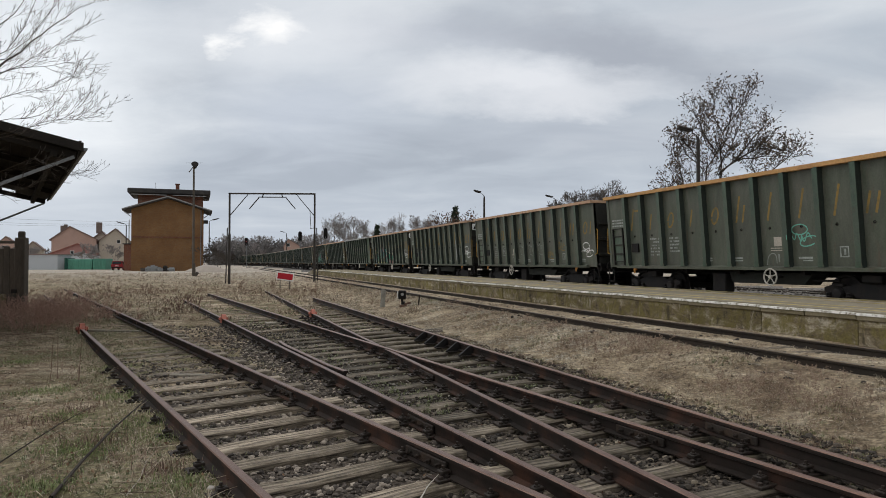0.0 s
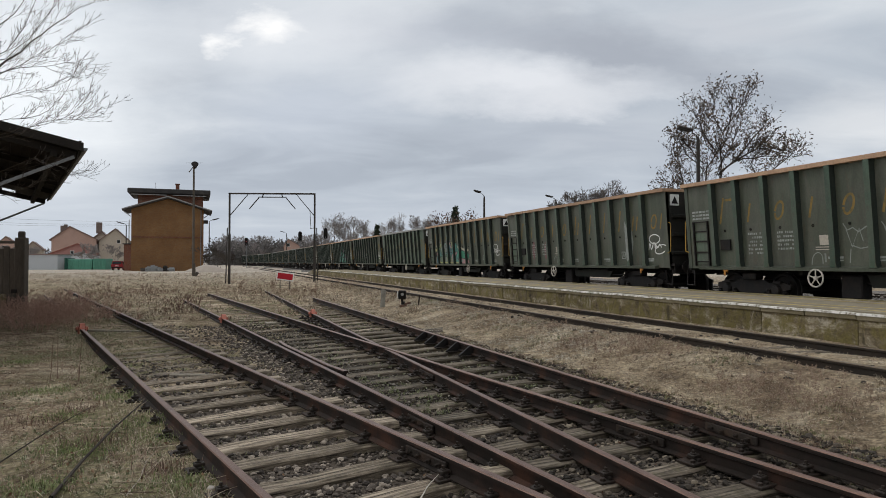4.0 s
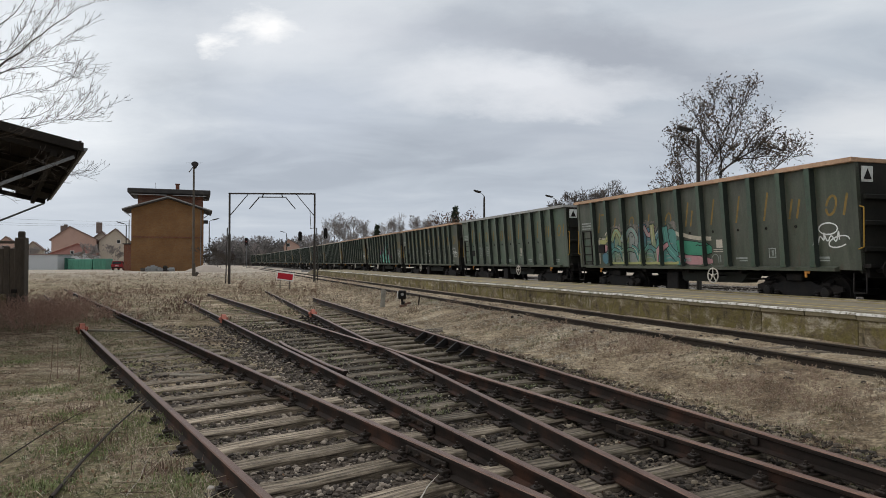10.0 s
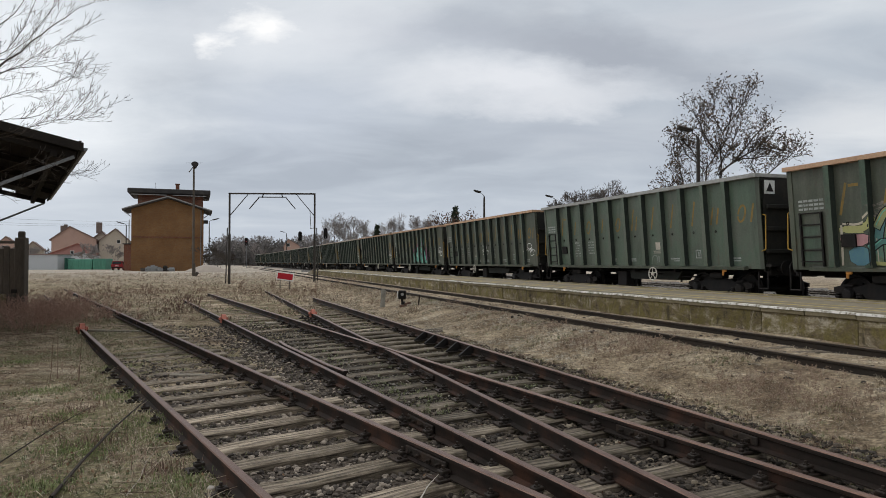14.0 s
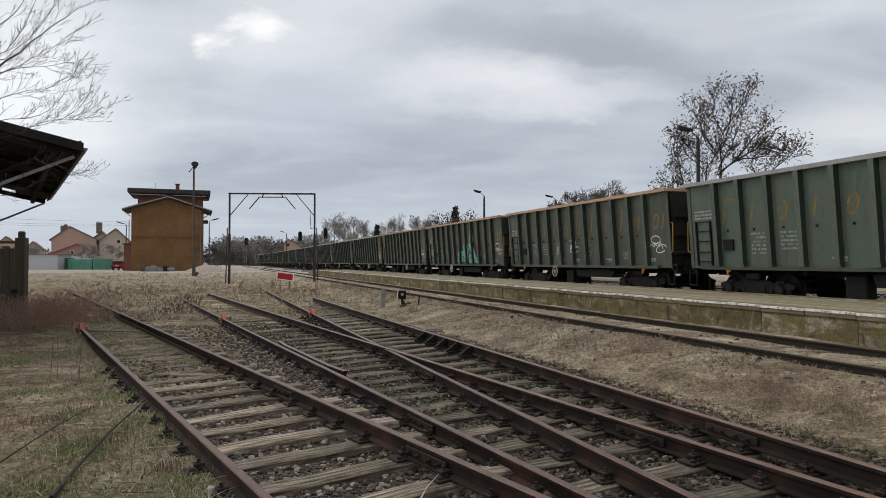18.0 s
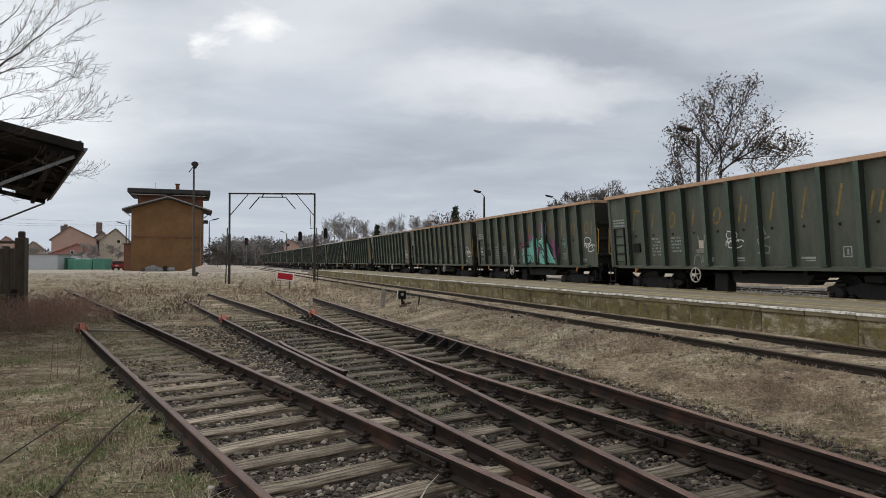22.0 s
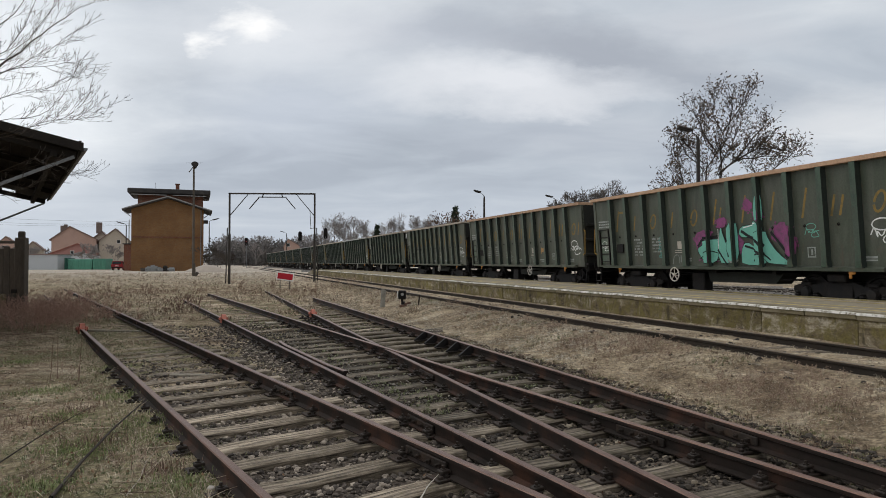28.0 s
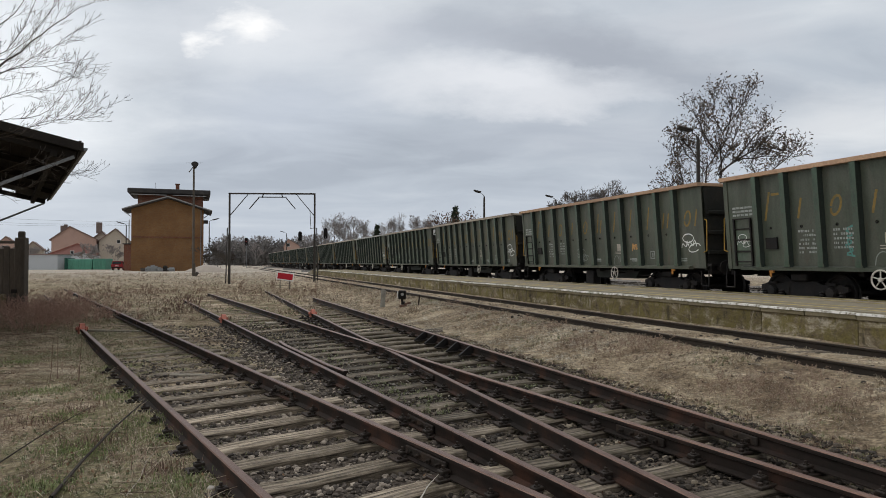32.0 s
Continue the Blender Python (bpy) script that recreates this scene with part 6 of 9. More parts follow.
def leafy_tree():
    """The tall tree behind the train: forked stems, rising limbs, thin twigs with withered leaves."""
    r = random.Random(31)
    Y = 46.0
    x0 = px(1272, Y)
    o = Vector((x0, Y, gz(x0, Y)))
    t = thing("tree", pose(*o), "tall sparse tree still hung with withered leaves behind the train", "tree")

    def spot(u, v, dy):
        return Vector((px(u, Y), Y + dy, pz(v + (470 - v) * 0.055, Y))) - o
    stems = [([(1272, 478), (1274, 380), (1273, 300), (1270, 258), (1282, 218), (1288, 176)], 0.105), ([(1268, 470), (1240, 340), (1246, 290), (1266, 250)], 0.08),
             ([(1273, 300), (1302, 275), (1345, 250), (1366, 235)], 0.075), ([(1302, 275), (1340, 226), (1362, 206)], 0.055), ([(1270, 258), (1246, 220), (1230, 184)], 0.055), ([(1273, 290), (1300, 245), (1318, 205)], 0.05), ([(1345, 250), (1368, 252), (1400, 262)], 0.04), ([(1302, 275), (1335, 270), (1368, 268)], 0.04), ([(1246, 290), (1214, 262), (1202, 240)], 0.045), ([(1273, 270), (1248, 246), (1236, 222)], 0.04),
             ([(1282, 218), (1308, 176), (1314, 156)], 0.04), ([(1282, 224), (1262, 186), (1266, 160)], 0.04), ([(1262, 440), (1222, 335), (1208, 290), (1204, 262)], 0.06),
             ([(1222, 335), (1190, 312), (1180, 326)], 0.04), ([(1300, 430), (1345, 310), (1375, 285), (1402, 262)], 0.07), ([(1345, 310), (1330, 280), (1338, 262)], 0.04), ([(1248, 280), (1222, 250), (1208, 232)], 0.05)]
    thick, fine, tips = [], [], []
    for pts, rad in stems:
        dy = r.uniform(-1.2, 1.2)
        w = [spot(u, v, dy * k / len(pts)) for k, (u, v) in enumerate(pts)]
        rr = rad
        for k, (p, q) in enumerate(zip(w, w[1:])):
            m = (p + q) / 2 + Vector((r.uniform(-0.12, 0.12), r.uniform(-0.1, 0.1), r.uniform(-0.1, 0.1)))
            thick += [(p, m, rr, rr * 0.87), (m, q, rr * 0.87, rr * 0.74)]
            rr *= 0.74
            if q.z > 4.5:
                for c in (m, q, (m + q) / 2):
                    for n_ in range(3):
                        d = ((q - p).normalized() * 0.8 + Vector((r.uniform(-1, 1), r.uniform(-1, 1), r.uniform(-0.2, 0.9)))).normalized()
                        grow(r, c, d, r.uniform(0.45, 0.85), max(0.014, rr * 0.4), 2, fine, tips, 0.6, 0.2, 0.2, (1, 2), 0.012, 0.72)
    v, f = tubes(thick, 7)
    raw("trunk", v, f, M_BARK, t)
    v, f = tubes(fine, 3)
    lv, lf = leaf_cards([p for p in tips if r.random() < 0.85], r, 0.11, 2, 0.2)
    base = len(v)
    me = bpy.data.meshes.new("crown")
    me.from_pydata(v + lv, [], f + [tuple(i + base for i in g) for g in lf])
    me.materials.append(M_TWIG)
    me.materials.append(M_OLD_LEAF)
    for i, p in enumerate(me.polygons):
        p.material_index = 1 if i >= len(f) else 0
    new("crown", me).parent = t


def plant_trees():
    leafy_tree()
    tree_at(1206, 44, 285, 12, "low tree with withered leaves behind the train", spread=0.75, depth=5, leaf=M_OLD_LEAF, leaf_size=0.11, per=1, scatter=0.25, trunk_len=0.26, trunk_r=0.07, min_r=0.010)
    for u, y, top, seed in ((1018, 66, 328, 3), (1064, 62, 315, 4)):
        tree_at(u, y, top, seed, "bushy bare tree with dense fine twigs", spread=0.5, depth=7, kids=(2, 3), trunk_len=0.25, trunk_r=0.09, min_r=0.009, up=0.2, shrink=0.72, mat=M_GREY_TWIG)
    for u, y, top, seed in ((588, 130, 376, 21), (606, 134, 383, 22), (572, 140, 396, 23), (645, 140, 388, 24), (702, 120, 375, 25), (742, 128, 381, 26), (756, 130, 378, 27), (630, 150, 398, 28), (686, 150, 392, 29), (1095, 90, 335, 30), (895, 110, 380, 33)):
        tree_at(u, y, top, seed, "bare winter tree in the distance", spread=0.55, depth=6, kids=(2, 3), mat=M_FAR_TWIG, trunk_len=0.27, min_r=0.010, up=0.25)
    x = px(806, 118)
    conifer((x, 118, gz(x, 118)), pz(367, 118) - gz(x, 118), 2, 2.6)
    x = px(667, 150)
    conifer((x, 150, gz(x, 150)), pz(400, 150) - gz(x, 150), 5, 2.0)
    for u, top, s in ((790, 383, 41), (825, 377, 42)):
        tree_at(u, 112, top, s, "red-brown leafy bush behind the train", name="bush", spread=0.9, depth=4, leaf=M_RED_LEAF, leaf_size=0.2, per=5, scatter=0.5, trunk_len=0.3, min_r=0.02)
    # scrub beside the brick building
    for u, top, s, y in ((372, 430, 51, 92), (384, 438, 52, 95), (393, 447, 53, 90), (404, 446, 54, 100), (366, 446, 55, 88)):
        tree_at(u, y, top, s, "dark leafless shrub beside the brick building", name="bush", spread=0.9, depth=5, kids=(2, 3), mat=M_TWIG, trunk_len=0.3, min_r=0.014)
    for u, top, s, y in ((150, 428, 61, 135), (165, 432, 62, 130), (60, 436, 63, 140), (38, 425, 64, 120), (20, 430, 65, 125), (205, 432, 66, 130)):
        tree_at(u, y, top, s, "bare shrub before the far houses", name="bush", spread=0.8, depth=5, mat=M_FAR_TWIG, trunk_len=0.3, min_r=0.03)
    # far woods, one hazy mass of bare crowns
    r = random.Random(77)
    segs, tips = [], []
    for i in range(70):
        u = r.uniform(395, 1010) if i % 3 else r.uniform(395, 560)
        y = r.uniform(230, 330)
        x = px(u, y)
        g = gz(x, y)
        s2, t2 = [], []
        hgt = max(5.0, pz((r.uniform(412, 432) if u < 560 else r.uniform(398, 425)), y) - g)
        grow(r, Vector((0, 0, 0)), Vector((0, 0, 1)), hgt * 0.34, 0.16, 4, s2, t2, 0.6, 0.15, 0.15, (2, 3), 0.05, 0.72)
        top = max(q.z for _, q, _, _ in s2)
        for p, q, a, b in s2:
            segs.append((Vector((x, y, g)) + p * hgt / top, Vector((x, y, g)) + q * hgt / top, a, b))
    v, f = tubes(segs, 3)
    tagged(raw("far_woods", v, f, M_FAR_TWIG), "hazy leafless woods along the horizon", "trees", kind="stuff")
    # a low dense hedge line under them
    pts = []
    for i in range(5200):
        u = r.uniform(-100, 1650) if i % 2 else r.uniform(380, 620)
        y = r.uniform(240, 300)
        pts.append((px(u, y), y, 0.2 + r.random() ** 1.2 * (5.0 if i % 2 else 8.0 + 2.5 * noise.noise((u * 0.04, 0, 2)))))
    v, f = leaf_cards(pts, r, 0.5, 8, 1.1)
    tagged(raw("far_hedge", v, f, blade_mat("far_scrub", [(0, (0.095, 0.09, 0.088)), (1, (0.18, 0.168, 0.162))])), "distant brown-grey scrub on the horizon", "scrub", kind="stuff")


def near_branches():
    """The tree at the siding's edge, whose bare limbs hang into view over the shed roof."""
    r = random.Random(19)
    t = thing("tree", pose(-8.6, 8.3, gz(-8.6, 8.3)), "bare tree with fine drooping twigs beside the goods shed", "tree")
    o = Vector((-8.6, 8.3, gz(-8.6, 8.3)))
    Y = 8.5
    trunk = [(Vector((0, 0, -0.1)), Vector((0.1, 0.1, 1.6)), 0.16, 0.13), (Vector((0.1, 0.1, 1.6)), Vector((0.0, 0.0, 3.4)), 0.13, 0.09), (Vector((0, 0, 3.4)), Vector((0.2, 0.1, 5.8)), 0.09, 0.05)]
    v, f = tubes(trunk, 8)
    raw("trunk", v, f, M_BARK, t)
    limbs = [([(-90, 190), (0, 104), (50, 66), (92, 34), (142, 0)], 0.017), ([(-90, 118), (0, 100), (45, 62), (75, 20), (92, -20)], 0.009),
             ([(-60, 70), (0, 30), (30, -6), (50, -40)], 0.009), ([(-60, 120), (0, 86), (34, 40), (52, -12)], 0.008),
             ([(-60, 160), (10, 118), (52, 96), (100, 70), (142, 40)], 0.008), ([(-80, 150), (0, 122), (50, 112), (96, 106), (140, 98)], 0.008),
             ([(-60, 190), (0, 168), (44, 154), (90, 146), (126, 124)], 0.007), ([(-60, 220), (10, 208), (70, 200), (108, 172), (134, 128), (148, 112)], 0.008),
             ([(-90, 262), (0, 240), (70, 214), (130, 206), (166, 200), (188, 184)], 0.008), ([(-60, 250), (30, 226), (100, 212), (150, 186), (170, 158)], 0.006),
             ([(-80, 330), (0, 300), (60, 276), (110, 290), (150, 304)], 0.007), ([(-70, 350), (0, 345), (50, 328), (110, 312), (150, 306)], 0.006)]
    segs, tips = [], []
    for i, (pts, rad) in enumerate(limbs):
        yy = Y + r.uniform(-0.5, 0.5)
        w = [Vector((px(min(a, a * 0.8), yy), yy + k * 0.06, pz(b, yy))) - o for k, (a, b) in enumerate(pts)]
        rr = rad
        for p, q in zip(w, w[1:]):
            m = (p + q) / 2 + Vector((r.uniform(-0.03, 0.03), 0, r.uniform(-0.03, 0.03)))
            segs.append((p, m, rr, rr * 0.9)); segs.append((m, q, rr * 0.9, rr * 0.75))
            rr *= 0.72
            for c in (p, m, q):
                for k in range(r.randint(1, 2)):
                    d = (q - p).normalized() + Vector((r.uniform(-0.3, 0.6), r.uniform(-0.5, 0.5), r.uniform(-0.7, 0.6)))
                    grow(r, c, d.normalized(), r.uniform(0.11, 0.27), max(0.0024, rr * 0.4), 2, segs, tips, 0.42, 0.2, 0.2, (1, 2), 0.0017, 0.7, 0.0)
    v, f = tubes(segs, 4)
    raw("crown", v, f, M_TWIG, t)


plant_trees()
near_branches()


# ---------------------------------------------------------------- goods shed with its canopy
M_TAR = worn("roofing_felt", (0.06, 0.058, 0.06), (0.11, 0.10, 0.095), 0.9, 0, 2, 20, 0.5, 0.3)
# near-black boards for the canopy's underside and edges
M_OLD_BOARD = worn("dark_roof_boards", (0.025, 0.021, 0.018), (0.012, 0.010, 0.009), 0.95, 0, 2, 20, 0.6, 0.5)
M_SHED_BRICK = brick_mat("shed_brick", (0.24, 0.10, 0.055), (0.18, 0.075, 0.045), (0.2, 0.17, 0.14), 1.0)


def build_shed():
    # local frame: x across (towards the track), y along the eave, from the near corner
    shed = thing("goods_shed", pose(-7.07 - 0.17 * 0.838, 13.3 - 0.17 * 0.5455 - 0.1, 0, 0, 0, LA.turn), "old goods shed with a dark overhanging boarded canopy", "shed")
    run, rise, length = 3.3, 0.21, 8.02 + 4.35
    z0 = 3.72
    r = random.Random(3)
    n = 18
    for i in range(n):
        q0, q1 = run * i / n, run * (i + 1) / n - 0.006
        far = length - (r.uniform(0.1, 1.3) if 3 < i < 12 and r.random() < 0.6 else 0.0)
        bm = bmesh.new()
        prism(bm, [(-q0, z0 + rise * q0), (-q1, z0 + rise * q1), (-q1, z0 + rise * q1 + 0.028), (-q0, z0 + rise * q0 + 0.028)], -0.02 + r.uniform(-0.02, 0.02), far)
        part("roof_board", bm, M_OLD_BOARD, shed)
    bm = bmesh.new()
    prism(bm, [(0.06, z0 + 0.03), (-run - 4, z0 + 0.03 + rise * (run + 4)), (-run - 4, z0 + 0.06 + rise * (run + 4)), (0.06, z0 + 0.06)], -0.08, length - 0.5)
    part("roof_felt", bm, M_TAR, shed)
    bm = bmesh.new()
    prism(bm, [(0.03, z0 - 0.05), (0.07, z0 - 0.05), (0.07, z0 + 0.2), (0.03, z0 + 0.2)], -0.05, length)
    part("fascia", bm, M_OLD_BOARD, shed)
    bm = bmesh.new()
    prism(bm, [(0.1, z0 + 0.15), (-run - 1, z0 + 0.15 + rise * (run + 1)), (-run - 1, z0 - 0.02 + rise * (run + 1)), (0.1, z0 - 0.02)], -0.14, -0.09)
    part("verge_board", bm, M_OLD_BOARD, shed)
    bm = bmesh.new()
    seg = [(0.12 + 0.06 * math.cos(a), z0 + 0.05 + 0.06 * math.sin(a)) for a in [math.pi + k * math.pi / 6 for k in range(7)]]
    prism(bm, seg + [(0.18 - 0.008, z0 + 0.055), (0.068, z0 + 0.055)], -0.1, length + 0.05)
    part("gutter", bm, M_GAL, shed)
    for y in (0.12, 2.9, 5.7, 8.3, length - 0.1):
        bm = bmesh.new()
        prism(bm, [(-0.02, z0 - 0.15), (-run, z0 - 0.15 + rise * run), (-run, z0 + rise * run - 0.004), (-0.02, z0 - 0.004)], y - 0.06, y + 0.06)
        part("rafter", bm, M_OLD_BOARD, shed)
    for y in (0.0, length + 0.1):
        bm = bmesh.new()
        beam(bm, (-0.05, y, z0 - 0.12), (-run, y, z0 - 0.12 - 0.5 * run), 0.05, 0.06)
        part("brace", bm, M_GAL, shed, "slanting painted canopy brace")
    bm = bmesh.new()
    box(bm, (-0.4, length / 2, z0 - 0.08), (0.12, length, 0.14), 0.01)
    box(bm, (-1.9, length / 2, z0 + 0.24), (0.12, length, 0.14), 0.01)
    part("purlin", bm, M_OLD_BOARD, shed)
    bm = bmesh.new()
    box(bm, (-run - 2, length / 2, 2.3), (3.9, length - 0.2, 4.8))
    part("wall", bm, M_SHED_BRICK, shed)
    return shed


def build_gate():
    y = 24.0
    g = thing("timber_gate", pose(px(24, y), y, gz(px(24, y), y)), "dark weathered timber gate post with boarded panel", "gate")
    bm = bmesh.new()
    box(bm, (0.29, 0, 1.28), (0.36, 0.3, 2.6), 0.03)
    part("post", bm, M_POLE_WOOD, g)
    bm = bmesh.new()
    box(bm, (0.29, 0, 2.66), (0.2, 0.2, 0.3), 0.04)
    part("post_cap", bm, M_POLE_WOOD, g)
    bm = bmesh.new()
    box(bm, (0.14, -0.17, 0.66), (0.18, 0.05, 0.14))
    part("iron_bracket", bm, M_BLACK, g)
    bm = bmesh.new()
    box(bm, (-1.0, 0, 2.42), (2.3, 0.14, 0.1), 0.01)
    part("top_beam", bm, M_POLE_WOOD, g)
    r = random.Random(8)
    for i in range(9):
        bm = bmesh.new()
        box(bm, (-0.02 - i * 0.24, 0.03, 1.12 + r.uniform(-0.05, 0.05)), (0.225, 0.04, 2.2), 0.008)
        part("board", bm, M_POLE_WOOD, g)
    bm = bmesh.new()
    box(bm, (-0.42, -0.3, 0.25), (0.5, 0.4, 0.62), 0.03)
    tagged(part("concrete_foot", bm, M_CONCRETE, g), "pale concrete block")
    return g


build_shed()
build_gate()

# ---------------------------------------------------------------- brick building and what stands about it
M_BRICK = brick_mat("orange_brick", (0.225, 0.118, 0.048), (0.18, 0.092, 0.040), (0.20, 0.14, 0.085), 1.0)
M_BRICK_RED = brick_mat("dark_red_brick", (0.20, 0.075, 0.045), (0.16, 0.06, 0.04), (0.18, 0.14, 0.11), 1.0)
M_ROOF_DARK = worn("dark_felt_roof", (0.055, 0.052, 0.052), (0.10, 0.095, 0.09), 0.9, 0, 1, 10, 0.6, 0.3)
M_PALE_TRIM = worn("pale_roof_edge", (0.34, 0.34, 0.34), (0.2, 0.2, 0.2), 0.7, 0, 1, 10, 0.4, 0.1)
# plaster and roof colours of the far houses, paled to hold distance haze
M_PLASTER_PINK = worn("pink_plaster", (0.52, 0.36, 0.30), (0.43, 0.29, 0.245), 0.9, 0, 0.4, 8, 0.6, 0.1)
M_PLASTER_BEIGE = worn("beige_plaster", (0.50, 0.44, 0.365), (0.42, 0.365, 0.30), 0.9, 0, 0.4, 8, 0.6, 0.1)
M_TILE_ROOF = worn("brown_tile_roof", (0.22, 0.16, 0.14), (0.16, 0.12, 0.105), 0.9, 0, 0.8, 14, 0.6, 0.3)
M_GLASS_DARK = plain("dark_window_glass", (0.03, 0.035, 0.04), 0.15)
M_LIGHT_SHEET = worn("light_grey_sheet", (0.50, 0.53, 0.56), (0.4, 0.42, 0.45), 0.6, 0, 0.5, 8, 0.4, 0.1)
M_CONTAINER = worn("green_container_paint", (0.10, 0.30, 0.22), (0.07, 0.20, 0.15), 0.6, 0, 0.8, 10, 0.5, 0.1)
M_CONTAINER_DARK = worn("dark_green_container_paint", (0.035, 0.13, 0.10), (0.03, 0.09, 0.07), 0.6, 0, 0.8, 10, 0.5, 0.1)
M_SAND = worn("pale_gravel_heap", (0.48, 0.42, 0.36), (0.36, 0.31, 0.26), 0.95, 0, 1.2, 18, 0.6, 0.8)
M_CAR_RED = plain("red_car_paint", (0.30, 0.02, 0.03), 0.3)
M_RUBBER = plain("tyre_rubber", (0.02, 0.02, 0.02), 0.8)
M_LAMP_RED = plain("red_lens", (0.35, 0.01, 0.01), 0.3)


def build_brick_house():
    y = 95.0
    x0, x1 = px(233, y), px(361, y)
    cx, w = (x0 + x1) / 2, x1 - x0
    g = gz(cx, y)
    w *= 0.925
    b = thing("signal_building", pose(cx, y, g - 0.2, 0, 0, 20.5), "orange brick railway building with gable annex and dark roof", "building")
    h1 = pz(371, y) - g + 0.2
    ap = pz(352, y) - g + 0.2
    bm = bmesh.new()
    prism(bm, [(-w / 2, 0), (w / 2, 0), (w / 2, h1), (0, ap), (-w / 2, h1)], 0, 7.0)
    part("wall", bm, M_BRICK, b)
    for s in (-1, 1):
        bm = bmesh.new()
        ov = 1.15
        k = (ap - h1) / (w / 2)
        prism(bm, [(0, ap + 0.05), (s * (w / 2 + ov), h1 - k * ov + 0.05), (s * (w / 2 + ov), h1 - k * ov + 0.3), (0, ap + 0.3)], -0.8, 7.2)
        part("roof", bm, M_ROOF_DARK, b)
        bm = bmesh.new()
        prism(bm, [(0, ap + 0.2), (s * (w / 2 + ov), h1 - k * ov + 0.2), (s * (w / 2 + ov), h1 - k * ov + 0.34), (0, ap + 0.36)], -0.86, -0.8)
        part("verge", bm, M_PALE_TRIM, b)
        bm = bmesh.new()
        beam(bm, (s * (w / 2 + 1.0), -0.5, h1 - k * 1.0), (s * (w / 2 + 0.08), -0.1, h1 - 1.1), 0.09)
        part("eaves_brace", bm, M_PALE_TRIM if s < 0 else M_ROOF_DARK, b)
    z2, z3 = pz(348, y + 7) - g + 0.2, pz(336.5, y + 7) - g + 0.2
    bm = bmesh.new()
    box(bm, (0.15, 11.0, (z2 + 0.3) / 2), (w - 0.3, 8.0, z2 + 0.3))
    part("upper_wall", bm, M_BRICK_RED, b)
    bm = bmesh.new()
    box(bm, (0.0, 11.0, (z2 + z3) / 2 + 0.12), (w + 2.1, 10.4, (z3 - z2) * 0.75), 0.12)
    part("upper_roof", bm, M_ROOF_DARK, b)
    bm = bmesh.new()
    for s in (-1, 1):
        prism(bm, [(s * 0.4, z2 + 0.1), (s * (w / 2 + 0.5), z2 + 0.1), (s * (w / 2 + 0.5), z2 - 0.02), (s * 0.4, z2 - 0.02)], 5.75, 5.8)
    part("roof_edge", bm, M_PALE_TRIM, b)
    bm = bmesh.new()
    box(bm, (1.0, 10, z3 + 0.45), (0.55, 0.6, 1.5), 0.03)
    box(bm, (1.0, 10, z3 + 1.2), (0.7, 0.75, 0.12), 0.02)
    part("chimney", bm, M_BRICK_RED, b)
    bm = bmesh.new()
    box(bm, (-0.6, 9, z3 + 0.1), (1.3, 0.6, 0.3), 0.03)
    part("roof_vent", bm, M_ROOF_DARK, b)
    bm = bmesh.new()
    beam(bm, (-w / 2 + 2.6, 10, z3), (-w / 2 + 2.6, 10, z3 + 1.3), 0.05, sides=5)
    part("roof_pole", bm, M_POLE, b)
    bm = bmesh.new()
    box(bm, (0, -0.06, 5.0), (w - 0.02, 0.1, 0.16))
    part("brick_band", bm, M_BRICK_RED, b)
    bm = bmesh.new()
    beam(bm, (w / 2 - 0.35, -0.09, 0.2), (w / 2 - 0.35, -0.09, h1), 0.12, sides=6)
    part("downpipe", bm, M_GAL, b)
    bm = bmesh.new()
    box(bm, (w / 2 + 0.2, 2.0, 7.4), (0.9, 0.6, 0.5), 0.05)
    part("wall_lamp_box", bm, M_ROOF_DARK, b)
    # dark brick lean-to
    y2 = 99.0
    xa, xb = px(219, y2), px(232, y2)
    s = thing("brick_outhouse", pose((xa + xb) / 2, y2, gz(xa, y2) - 0.1), "narrow dark brick outhouse with flat roof", "outhouse")
    bm = bmesh.new()
    box(bm, (0, 1.5, 2.0), (xb - xa, 3, 4.0))
    part("wall", bm, M_BRICK_RED, s)
    bm = bmesh.new()
    box(bm, (0, 1.5, 4.08), (xb - xa + 0.3, 3.3, 0.15), 0.02)
    part("roof", bm, M_ROOF_DARK, s)


